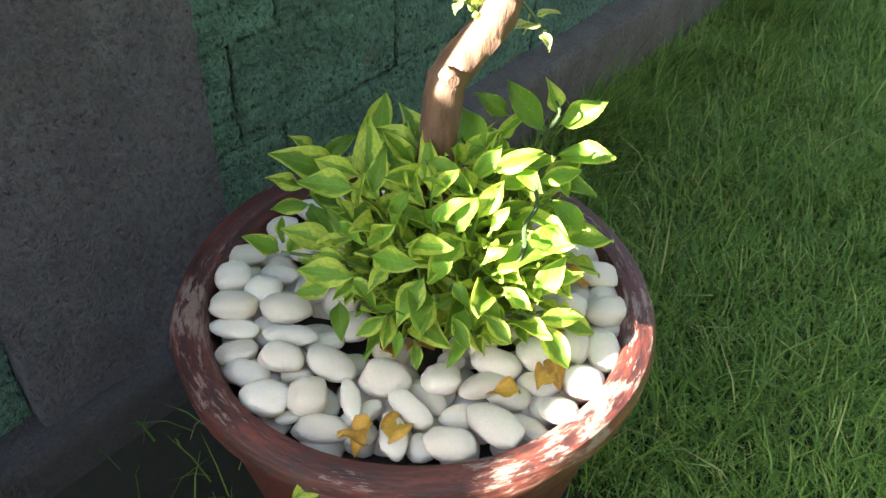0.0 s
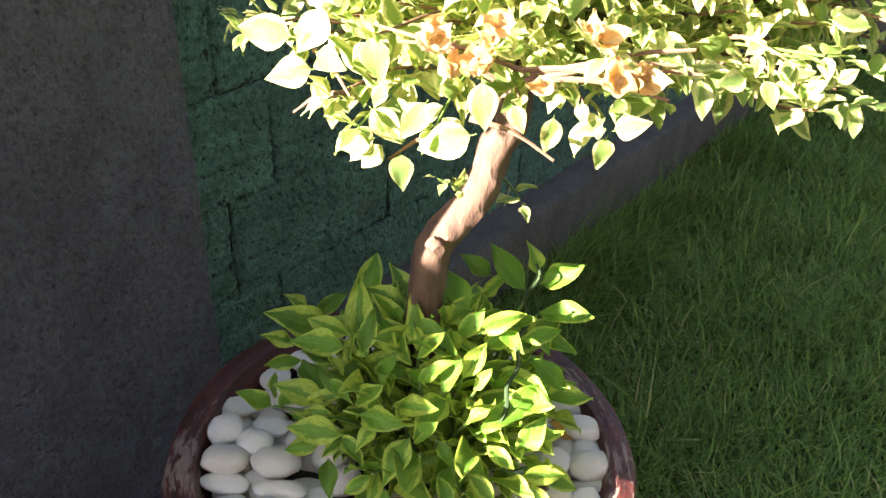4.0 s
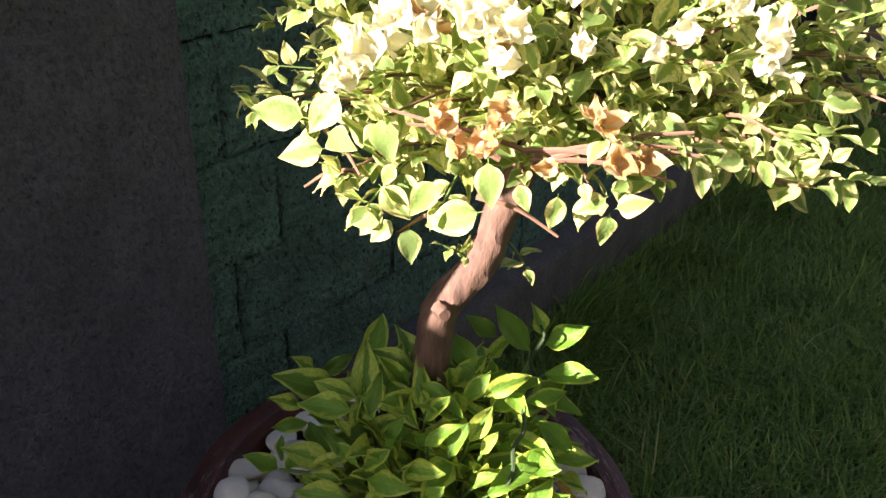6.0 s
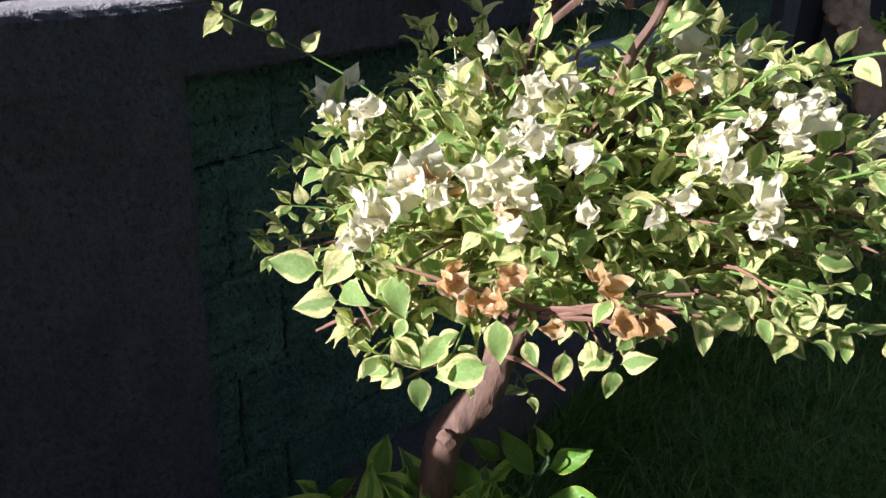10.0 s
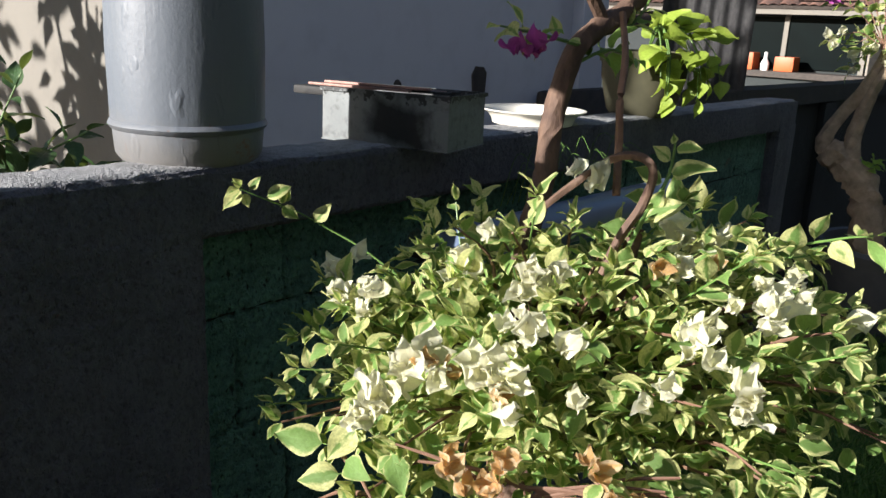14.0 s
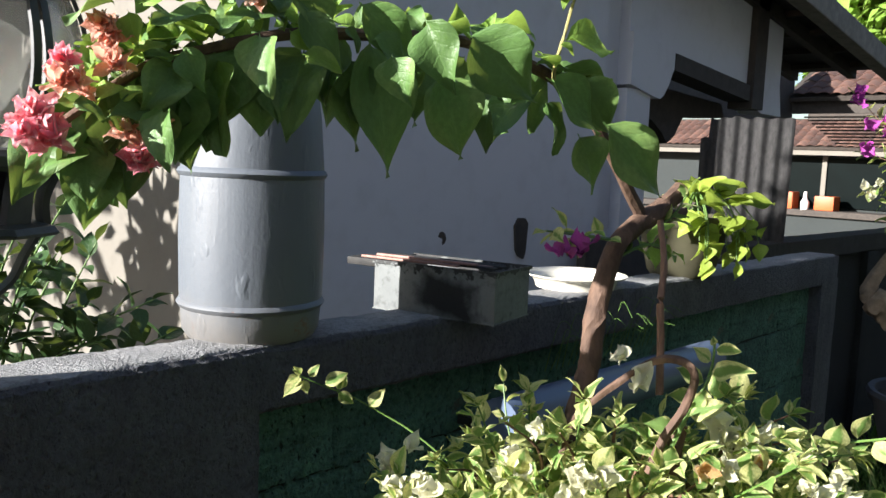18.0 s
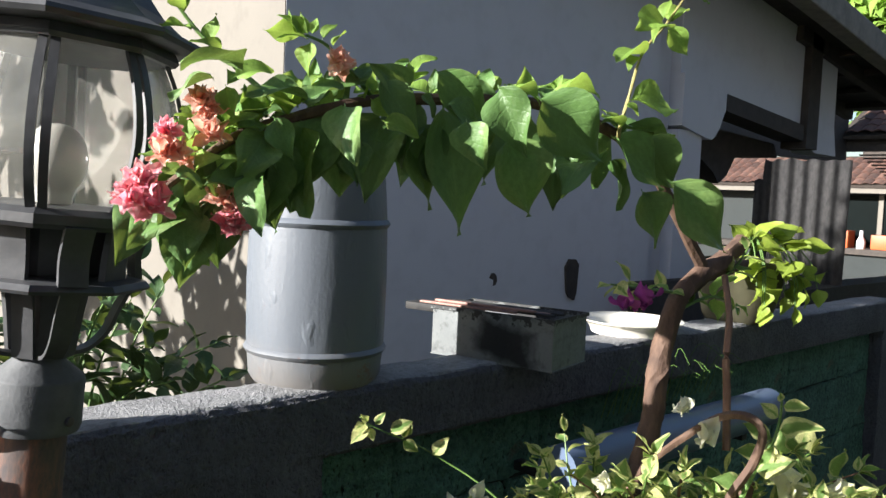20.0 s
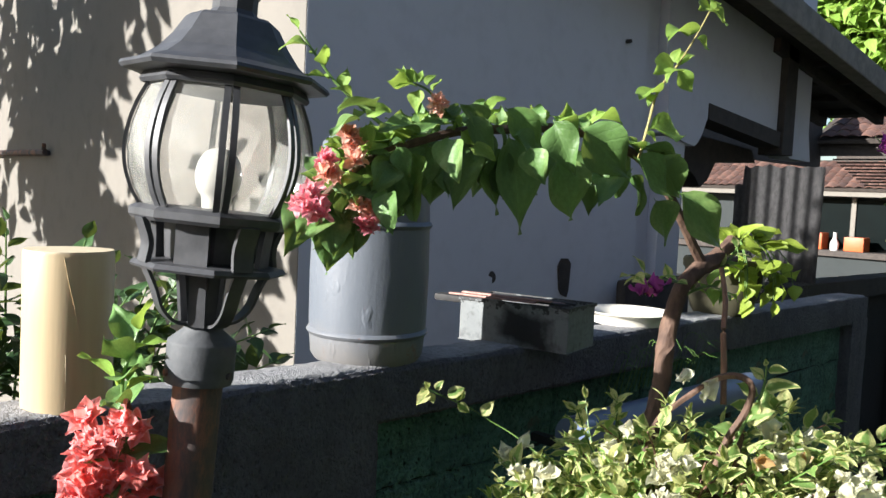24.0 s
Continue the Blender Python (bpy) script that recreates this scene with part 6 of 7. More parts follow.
for k in range(10):
    # most of the shoots hang over the sunny front of the rim
    d = (Vector((0.45, -0.89, 0)) if k % 3 else Vector((-0.75, -0.66, 0))).lerp(Vector((-0.3, -0.6, 0)), rnd_.random() * 0.8).normalized()
    r0 = Vector((1.46, 0.03, WALL_TOP + 0.15))
    out_ = 0.10 + 0.06 * rnd_.random()
    shoot([r0, r0 + d * out_ * 0.6 + Vector((0, 0, 0.09)), r0 + d * out_ * 1.15 + Vector((0, 0, 0.03)), r0 + d * out_ * 1.3 + Vector((0, 0, -0.03 - 0.07 * rnd_.random()))], 5, 0.082, WIDE_LEAVES, pot_plant, 80 + k, 0.002)

pipe = thing("drain_pipe", "grey blue plastic pipe held along the garden wall", "pipe", (0.7, -0.18, 1.08))
part("tube", tube([(0.40, -0.18, 1.085), (0.7, -0.18, 1.083), (1.24, -0.18, 1.08)], 0.045, 0.045, 10, 24), PIPE, pipe)
for x in (0.5, 1.1):
    part("bracket", box((x - 0.012, -0.19, 1.02), (x + 0.012, -0.0, 1.04), 0.002), SOOT, pipe, "dark iron wall bracket")

# ---- garden lamp ----
LAMP_TILT = Matrix.Translation((-0.598, -0.247, 0.0)) @ Matrix.Rotation(radians(3.8), 4, Vector((0.46, 0.89, 0)))
lamp = thing("garden_lamp", "black metal garden lantern with curved glass on a rusty pipe post", "lamp")
lamp.matrix_basis = LAMP_TILT
FACE = math.atan2(-0.9, -0.44)
TURN8 = Matrix.Rotation(FACE, 4, "Z")


def oct_part(name, profile, material, label=""):
    return under(part(name, lathe(profile, 8, m=TURN8), material, lamp, label, smooth=False))


under(part("post", lathe([(0.0, -0.05), (0.029, -0.05), (0.029, 1.36), (0.0, 1.36)], 28), RUST, lamp, "rusty painted steel pipe"))
under(part("collar", lathe([(0.03, 1.345), (0.039, 1.345), (0.0405, 1.35), (0.0405, 1.392), (0.0395, 1.395), (0.023, 1.409), (0.022, 1.415), (0.0, 1.415)], 32), LAMP_GREY, lamp, "grey cast collar"))
for k in range(3):
    a = FACE + 0.9 - 2.1 * k
    m = Matrix.Translation((0.04 * math.cos(a), 0.04 * math.sin(a), 1.358)) @ Matrix.Rotation(a, 4, "Z") @ Matrix.Rotation(radians(90), 4, "Y")
    under(part("screw", lathe([(0.0, -0.002), (0.0045, -0.002), (0.0045, 0.003), (0.003, 0.004), (0.0, 0.004)], 8, m=m), RUST, lamp))
under(part("neck", lathe([(0.021, 1.41), (0.017, 1.43), (0.019, 1.482), (0.0, 1.482)], 8, m=TURN8), LAMP_BLACK, lamp, smooth=False))
oct_part("cup", [(0.05, 1.488), (0.052, 1.492), (0.056, 1.532), (0.056, 1.536), (0.0, 1.536)], LAMP_BLACK)
oct_part("flange", [(0.0, 1.479), (0.088, 1.479), (0.090, 1.482), (0.086, 1.487), (0.03, 1.492), (0.0, 1.492)], LAMP_BLACK)


def strap(name, line, width, thick, a):
    """A flat bent strap that runs along (radius, height) points at one bearing."""
    out_ = Vector((math.cos(a), math.sin(a), 0))
    side = Vector((-math.sin(a), math.cos(a), 0)) * width
    pts_ = spline([(r, 0, z) for r, z in line], 24)
    bm_ = bmesh.new()
    rings = []
    for i_, p in enumerate(pts_):
        d_ = (pts_[min(i_ + 1, 24)] - pts_[max(i_ - 1, 0)]).normalized()
        n_ = (out_ * -d_.z + Vector((0, 0, d_.x))) * thick
        c_ = out_ * p.x + Vector((0, 0, p.z))
        rings.append([bm_.verts.new(c_ + q) for q in (side + n_, -side + n_, -side - n_, side - n_)])
    for ra, rb in zip(rings, rings[1:]):
        for q in range(4):
            bm_.faces.new((ra[q], ra[(q + 1) % 4], rb[(q + 1) % 4], rb[q]))
    bm_.faces.new(rings[0][::-1])
    bm_.faces.new(rings[-1])
    bmesh.ops.recalc_face_normals(bm_, faces=bm_.faces[:])
    return under(part(name, bm_, LAMP_BLACK, lamp))


for k in range(4):
    a = FACE + math.pi / 8 + math.pi / 2 * k
    strap("scroll_arm", ((0.078, 1.481), (0.066, 1.458), (0.056, 1.434), (0.04, 1.419), (0.02, 1.414)), 0.0085, 0.0018, a)
    strap("inner_arm", ((0.036, 1.48), (0.031, 1.45), (0.026, 1.414)), 0.010, 0.0018, a + math.pi / 4)
    strap("strut", ((0.080, 1.486), (0.078, 1.51), (0.088, 1.537)), 0.012, 0.003, a)
    strap("strut", ((0.062, 1.488), (0.063, 1.51), (0.066, 1.537)), 0.019, 0.003, a + math.pi / 4)
oct_part("ring", [(0.0, 1.534), (0.092, 1.534), (0.096, 1.538), (0.096, 1.546), (0.088, 1.551), (0.0, 1.551)], LAMP_BLACK)
GLOBE = [(0.086, 1.551), (0.096, 1.568), (0.104, 1.59), (0.107, 1.615), (0.104, 1.642), (0.097, 1.667), (0.086, 1.692)]
for k in range(8):
    a0, a1 = FACE + math.pi / 4 * k, FACE + math.pi / 4 * (k + 1)
    bm = bmesh.new()
    rows = []
    for r, z in GLOBE:
        r -= 0.003
        rows.append([bm.verts.new((r * ((1 - u) * math.cos(a0) + u * math.cos(a1)) * (1 + 0.18 * u * (1 - u)), r * ((1 - u) * math.sin(a0) + u * math.sin(a1)) * (1 + 0.18 * u * (1 - u)), z)) for u in (0, 0.25, 0.5, 0.75, 1)])
    for ra, rb in zip(rows, rows[1:]):
        for q in range(4):
            bm.faces.new((ra[q], ra[q + 1], rb[q + 1], rb[q]))
    pane = under(part("glass_pane", bm, GLASS, lamp, "clear dusty curved glass"))
    pane.visible_shadow = False
    for da in (-0.052, 0.052):
        strap("rib", GLOBE, 0.0036, 0.0018, a0 + da)
oct_part("crown_ring", [(0.0, 1.688), (0.095, 1.688), (0.098, 1.692), (0.094, 1.700), (0.0, 1.700)], LAMP_BLACK)
oct_part("roof", [(0.08, 1.699), (0.118, 1.702), (0.121, 1.706), (0.119, 1.710), (0.098, 1.718), (0.080, 1.732), (0.066, 1.75), (0.054, 1.77), (0.049, 1.774), (0.03, 1.778), (0.026, 1.784), (0.026, 1.80), (0.03, 1.806), (0.02, 1.815), (0.0, 1.84)], LAMP_BLACK, "black domed lantern roof with a finial")
bulb_line = [(0.0, 1.551), (0.016, 1.552), (0.017, 1.560)] + [(0.004 + 0.021 * math.sin(q * math.pi / 12) + 0.004 * (1 - q / 12), 1.593 - 0.031 * math.cos(q * math.pi / 12)) for q in range(2, 12)] + [(0.0, 1.6245)]
under(part("bulb", lathe(bulb_line, 32), BULB, lamp, "white opal bulb"))

# ---- coral bougainvillea by the lamp ----
coral = thing("coral_bougainvillea", "bougainvillea with coral flowers climbing beside the lamp post", "shrub", (-0.66, -0.2, 0.0))
stem = part("stem", tube([(-0.66, -0.2, 0.0), (-0.64, -0.19, 0.6), (-0.60, -0.2, 1.1), (-0.575, -0.23, 1.25), (-0.585, -0.24, 1.33)], 0.012, 0.003, 40, 8, lump=0.15), BARK, coral)
shoot([(-0.58, -0.235, 1.28), (-0.59, -0.24, 1.34), (-0.575, -0.245, 1.40)], 9, 0.062, YOUNG_LEAVES + ARCH_LEAVES[:1], coral, 91, 0.0025)
shoot([(-0.60, -0.2, 1.1), (-0.6, -0.23, 1.2), (-0.59, -0.25, 1.27)], 8, 0.06, ARCH_LEAVES, coral, 92, 0.0025)
shoot([(-0.64, -0.19, 0.7), (-0.7, -0.22, 0.85), (-0.72, -0.25, 0.95)], 12, 0.07, ARCH_LEAVES, coral, 93, 0.003)
shoot([(-0.62, -0.19, 0.85), (-0.56, -0.16, 1.0), (-0.53, -0.14, 1.1)], 12, 0.07, ARCH_LEAVES, coral, 94, 0.003)
rnd_ = random.Random(95)
flowers([(-0.612 + rnd_.gauss(0, 0.022), -0.245 + rnd_.gauss(0, 0.02), 1.248 + rnd_.gauss(0, 0.03)) for _ in range(34)], RED_FLOWERS, 0.026, coral, 44, "coral red papery bracts", lean=0.55)

# ---- house behind the wall ----
house = thing("house", "pale plastered house with a cream side and timber porch", "house", (2.0, 2.0, 0.0))
HX, HY = 0.80, 1.40
part("side_wall", box((HX, HY + 0.002, 0.0), (HX + 0.15, 7.0, 3.3), 0.0), CREAM, house, "sunlit cream plastered side wall", smooth=False)
part("front_wall", box((HX + 0.004, HY, 0.0), (3.14, HY + 0.15, 2.98), 0.0), HOUSE, house, "shaded pale plastered front wall", smooth=False)


def slab(outline, y0, y1):
    """An upright slab: an outline in x and z, from y0 back to y1."""
    bm_ = bmesh.new()
    front = [bm_.verts.new((x, y0, z)) for x, z in outline]
    back = [bm_.verts.new((x, y1, z)) for x, z in outline]
    bm_.faces.new(front)
    bm_.faces.new(back[::-1])
    for q in range(len(outline)):
        w = (q + 1) % len(outline)
        bm_.faces.new((front[w], front[q], back[q], back[w]))
    bmesh.ops.recalc_face_normals(bm_, faces=bm_.faces[:])
    return bm_


part("recess", box((3.14, HY + 0.06, 0.0), (3.36, HY + 0.15, 3.6), 0.0), HOUSE, house, "recessed joint beside the porch", smooth=False)
part("porch_column", box((3.36, HY - 0.01, 0.0), (3.62, HY + 0.15, 2.0), 0.004), HOUSE, house, smooth=False)
part("column_flute", box((3.62, HY + 0.03, 0.0), (3.69, HY + 0.15, 1.93), 0.004), HOUSE, house, smooth=False)
part("corbel", slab([(3.36, 2.02), (3.62, 1.972), (3.70, 1.965), (3.74, 1.99), (3.79, 2.05), (3.825, 2.12), (3.845, 2.15), (3.845, 2.26), (3.36, 2.31)], HY - 0.03, HY + 0.148), HOUSE, house, "pale curved corbel", smooth=False)
part("porch_wall", slab([(3.362, 2.305), (3.85, 2.25), (4.94, 2.16), (4.94, 3.6), (3.362, 3.6)], HY, HY + 0.15), HOUSE, house, smooth=False)
part("lintel", slab([(3.85, 2.145), (4.93, 2.05), (4.93, 2.158), (3.85, 2.246)], HY - 0.035, HY + 0.14), DARK_WOOD, house, "dark timber lintel", smooth=False)
part("dark_post", box((4.942, HY - 0.05, 2.0), (5.13, HY + 0.13, 3.6), 0.006), DARK_WOOD, house, smooth=False)
part("right_pilaster", slab([(5.14, 2.0), (5.2, 1.985), (5.56, 1.985), (5.5, 2.2), (5.48, 3.6), (5.14, 3.6)], HY - 0.01, HY + 0.15), HOUSE, house, smooth=False)
part("post_bracket", slab([(3.66, 1.905), (3.9, 1.87), (4.1, 1.875), (4.25, 1.80), (4.33, 1.73), (4.43, 1.785), (4.53, 1.91), (4.7, 1.93), (5.17, 1.95), (5.1, 2.05), (4.2, 2.09), (3.95, 1.975)], HY + 0.25, HY + 0.5), DARK_WOOD, house, "dark curved timber bracket", smooth=False)
part("porch_wall", slab([(4.4, 2.3), (13.2, 2.36), (13.2, 3.6), (4.4, 3.6)], 4.2, 4.3), DARK_WOOD, house, "dark timber inside the porch", smooth=False)
# roof over the porch, its verge sloping down
slope = math.atan2(0.30, 2.29)
RM = Matrix.Translation((3.2, 1.0, 2.922)) @ Matrix.Rotation(slope, 4, "Y")
part("verge_beam", box((0, -0.04, -0.06), (4.6, 0.08, 0.10), 0.01, RM), GREY_WOOD, house, "weathered timber verge beam", smooth=False)
part("verge_beam", box((-2.55, -0.04, -0.06), (-0.003, 0.08, 0.10), 0.01, RM), GREY_WOOD, house, "weathered timber verge beam", smooth=False)
part("roof_deck", box((-2.55, 0.08, 0.10), (-0.003, 3.4, 0.14), 0, RM), DARK_WOOD, house, smooth=False)
part("roof_deck", box((0, 0.08, 0.10), (4.0, 3.4, 0.14), 0, RM), DARK_WOOD, house, smooth=False)
for k in range(6):
    y = 0.35 + 0.5 * k
    part("rafter", box((1.6, y, 0.0), (3.9, y + 0.07, 0.10), 0.004, RM), DARK_WOOD, house, smooth=False)
for k in range(4):
    x = 2.2 + 0.5 * k
    part("batten", box((x, 0.1, 0.055), (x + 0.05, 3.3, 0.098), 0, RM), DARK_WOOD, house, smooth=False)
part("stain", lathe([(0.0, 0.0), (0.035, 0.0), (0.03, 0.006), (0.0, 0.008)], 9, m=Matrix.Translation((1.906, HY, 1.215)) @ Matrix.Rotation(radians(90), 4, "X"), wobble=0.02), DARK_WOOD, house, "dark patch of broken plaster")
part("stain", slab([(2.428, 1.13), (2.45, 1.10), (2.49, 1.085), (2.505, 1.12), (2.515, 1.26), (2.49, 1.287), (2.44, 1.289), (2.412, 1.25)], HY - 0.012, HY + 0.01), DARK_WOOD, house, "dark upright wooden plug in the wall", smooth=False)
part("stain", lathe([(0.0, 0.0), (0.012, 0.0), (0.011, 0.03), (0.0, 0.032)], 8, m=Matrix.Translation((2.927, HY, 2.479)) @ Matrix.Rotation(radians(90), 4, "X")), DARK_WOOD, house, "bolt stub in the wall")
bench = thing("wooden_bench", "dark wooden bench end standing against the house wall", "bench", (3.1, HY - 0.2, 0.0))
part("end_panel", box((2.88, HY - 0.12, 0.0), (3.6, HY - 0.05, 1.17), 0.03), DARK_WOOD, bench)
part("end_panel", box((2.88, HY - 0.5, 0.0), (2.94, HY - 0.12, 0.95), 0.02), DARK_WOOD, bench)
rail = thing("iron_bar", "rusty iron bar fixed to the cream wall", "bar", (HX, 4.4, 1.73))
part("rod", tube([(HX - 0.03, 5.2, 1.73), (HX - 0.03, 4.4, 1.73), (HX - 0.03, 3.95, 1.73)], 0.02, 0.02, 6, 8), RUST, rail)
part("hook", tube([(HX + 0.02, 3.97, 1.73), (HX - 0.03, 3.97, 1.73), (HX - 0.04, 3.95, 1.78)], 0.015, 0.012, 8, 6), RUST, rail)

# ---- shrub behind the wall ----
hedge = thing("leafy_shrub", "dark green leafy shrub growing behind the boundary wall", "shrub", (-0.3, 0.75, 0.0))
HEDGE_LEAVES = [leaf_mesh("leaf", LEAF_HEDGE, width=0.54, tip=1.3, fold=0.3, droop=d, wave=0.03, nu=6, nv=4, seed=110 + k) for k, d in enumerate((0.2, 0.5))]
part("trunk", tube([(-0.3, 0.75, 0.0), (-0.3, 0.74, 0.6), (-0.28, 0.72, 0.95)], 0.02, 0.01, 12, 8), BARK, hedge)
for k in range(30):
    rnd_ = random.Random(400 + k)
    t_ = Vector((-0.739 + 0.868 * (k + rnd_.random()) / 30, rnd_.uniform(0.469, 0.718), 1.223 + 0.248 * rnd_.random() ** 1.4 - 0.062 * (k > 22)))
    r0 = Vector((t_.x * 0.75 - 0.1, 0.72, 0.9 + 0.12 * rnd_.random()))
    shoot([r0, r0.lerp(t_, 0.55) + Vector((0, 0.05, 0.02)), t_], 15, 0.085, HEDGE_LEAVES, hedge, 120 + k, 0.0028, spread=1.1)
for k, tip_ in enumerate(((-0.45, 0.64, 1.485), (-0.52, 0.64, 1.435), (-0.59, 0.66, 1.41))):
    t_ = Vector(tip_)
    shoot([t_ + Vector((0.02, 0.06, -0.3)), t_ + Vector((0.01, 0.03, -0.12)), t_], 10, 0.05, HEDGE_LEAVES, hedge, 460 + k, 0.0025)

# ---- second potted bonsai ----
bowl2 = thing("grey_planter", "large dark grey round planter standing on the lawn", "plant pot", (4.02, -0.2, 0.0))
under(part("body", lathe([(0.25, 0.0), (0.265, 0.02), (0.33, 0.28), (0.36, 0.43), (0.345, 0.44), (0.34, 0.40), (0.0, 0.40)], 48, wobble=0.002), DARK_POT, bowl2))
under(part("rim", lathe([(0.36, 0.425), (0.385, 0.43), (0.392, 0.455), (0.38, 0.475), (0.35, 0.47), (0.345, 0.425)], 48, wobble=0.002), DARK_POT, bowl2))
under(part("soil", lathe([(0.0, 0.44), (0.15, 0.438), (0.347, 0.43)], 30), POT_SOIL, bowl2, "dark potting soil"))
tree2 = thing("bonsai_tree", "pale gnarled bougainvillea with purple flowers in the grey planter", "tree", (3.901, -0.111, 0.320))
part("trunk", tube([(3.901, -0.111, 0.306), (3.901, -0.062, 0.627), (3.908, -0.024, 0.753), (3.896, 0.090, 0.870), (3.876, 0.183, 0.935)], 0.087, 0.070, 30, 12, lump=0.4), PALE_BARK, tree2, "pale gnarled trunk")
part("limb", tube([(3.880, 0.169, 0.907), (3.876, 0.197, 0.963), (3.901, 0.155, 1.088), (3.943, 0.043, 1.284), (3.957, -0.027, 1.521), (3.901, 0.001, 1.801)], 0.045, 0.022, 30, 8, lump=0.25), PALE_BARK, tree2)
part("limb", tube([(3.901, 0.043, 0.823), (3.910, 0.067, 0.944), (3.926, 0.057, 1.088), (3.951, -0.002, 1.316), (3.985, -0.139, 1.521)], 0.050, 0.025, 30, 8, lump=0.25), PALE_BARK, tree2)
part("limb", tube([(3.901, -0.111, 0.404), (3.915, -0.139, 0.543), (3.922, -0.153, 0.683)], 0.022, 0.017, 8, 8, lump=0.25), PALE_BARK, tree2)
for k, tip_ in enumerate(((3.789, 0.322, 1.969), (3.845, 0.169, 1.815), (3.831, 0.238, 1.480), (3.859, 0.127, 1.326), (3.901, 0.169, 1.424), (3.957, -0.027, 1.410), (3.929, 0.029, 2.010), (3.985, -0.139, 1.801), (3.831, 0.266, 1.675), (4.041, -0.278, 1.591), (3.873, 0.113, 2.150), (3.971, -0.139, 2.080))):
    r0, t_ = Vector((3.943, 0.001, 1.452)), Vector(tip_)
    shoot([r0, r0.lerp(t_, 0.5) + Vector((0, 0, 0.06)), t_], 12, 0.08, CROWN_LEAVES, tree2, 140 + k, 0.0025, stem=TWIG)
shoot([(3.901, -0.013, 0.823), (3.901, -0.041, 0.865), (3.901, -0.069, 0.893)], 9, 0.07, YOUNG_LEAVES, tree2, 151, 0.003)
flowers([(3.792, 0.321, 1.960), (3.803, 0.315, 1.982), (3.775, 0.336, 1.941), (3.845, 0.173, 1.808), (3.831, 0.190, 1.829), (3.852, 0.162, 1.787), (3.873, 0.141, 1.982), (3.803, 0.266, 1.801), (3.824, 0.280, 1.703), (3.901, 0.085, 1.899)], PURPLE_FLOWERS, 0.07, tree2, 45, "purple bougainvillea bracts")
flowers([(3.831, 0.241, 1.475), (3.859, 0.124, 1.326), (3.824, 0.238, 1.494), (3.838, 0.225, 1.452), (3.873, 0.141, 1.410), (3.901, 0.057, 1.438), (3.929, 0.001, 1.382), (3.845, 0.183, 1.521), (3.957, -0.041, 1.466)], WHITE_FLOWERS, 0.06, tree2, 46, "white papery bracts")

# ---- far pavilion ----
def slab_tilted(x, z, y0, y1, length, degrees):
    """A thin roof deck that rises away from its eave."""
    return box((0, y0, -0.06), (length, y1, 0), 0, Matrix.Translation((x, 0, z)) @ Matrix.Rotation(radians(-degrees), 4, "Y"))


far = thing("pavilion", "low pavilion with clay tile roof and white fascia", "pavilion", (18.0, 5.0, 0.0))
# wall and plinth carry their eave shade as near-black colour
part("wall", box((18.0, -6.0, 0.0), (18.3, 12.0, 2.15)), SHADED_WALL, far, smooth=False)
part("plinth", box((17.2, -6.0, 0.0), (17.9, 12.0, 0.72)), SHADED_WALL, far, smooth=False)
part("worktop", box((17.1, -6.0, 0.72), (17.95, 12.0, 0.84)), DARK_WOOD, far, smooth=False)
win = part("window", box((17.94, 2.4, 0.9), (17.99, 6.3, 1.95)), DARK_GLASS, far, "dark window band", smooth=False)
for y in (3.6, 5.2, 6.3):
    part("window_post", box((17.9, y - 0.05, 0.85), (17.98, y + 0.05, 2.0)), CREAM, win, smooth=False)
part("fascia", box((17.55, -6.0, 2.0), (17.62, 12.0, 2.16)), CREAM, far, "white fascia board", smooth=False)
part("shutter", box((17.86, 3.0, 0.85), (17.92, 3.5, 1.95), 0.01), GREY_WOOD, far, "louvred wooden shutter", smooth=False)
part("roof_deck", box((0, -6, -0.06), (1.6, 12, 0), 0, Matrix.Translation((17.5, 0, 2.16)) @ Matrix.Rotation(radians(-26), 4, "Y")), DARK_WOOD, far, smooth=False)
part("upper_deck", box((0, -6, -0.06), (2.2, 6.2, 0), 0, Matrix.Translation((18.6, 0, 3.15)) @ Matrix.Rotation(radians(-26), 4, "Y")), DARK_WOOD, far, smooth=False)
part("gable_wall", box((18.9, -6, 2.6), (19.1, 6.0, 3.2)), DARK_WOOD, far, smooth=False)
near_roof = thing("garden_shelter", "clay tiled shelter roof with a dark timber eave", "shelter", (13.4, 3.0, 0.0))
part("roof_deck", slab_tilted(13.0, 2.80, -3.0, 4.3, 1.9, 26), DARK_WOOD, near_roof, smooth=False)
part("eave_board", box((13.15, -3.0, 2.56), (13.22, 4.22, 2.80)), DARK_WOOD, near_roof, smooth=False)
part("post", box((13.3, 2.2, 0.0), (13.45, 2.35, 2.7), 0.01), GREY_WOOD, near_roof)
for k in range(9):
    part("slat", box((13.6 + 0.05 * k, 2.9 - 0.02 * k, 2.52 - 0.052 * k), (13.63 + 0.05 * k, 4.15 - 0.05 * k, 2.545 - 0.052 * k)), DARK_WOOD, near_roof, smooth=False)
crates = thing("orange_crates", "stack of orange plastic crates on the worktop", "crate", (17.4, 5.3, 0.84))
part("crate", box((17.3, 5.6, 0.84), (17.7, 6.0, 1.2), 0.02), ORANGE, crates)
part("crate", box((17.3, 4.75, 0.84), (17.7, 5.15, 1.14), 0.02), ORANGE, crates)
jug = thing("glass_jug", "clear jug standing on the worktop", "jug", (17.35, 5.35, 0.84))
under(part("body", lathe([(0.0, 0.0), (0.08, 0.0), (0.09, 0.15), (0.04, 0.25), (0.035, 0.38), (0.0, 0.38)], 16), WHITE_PAINT, jug))


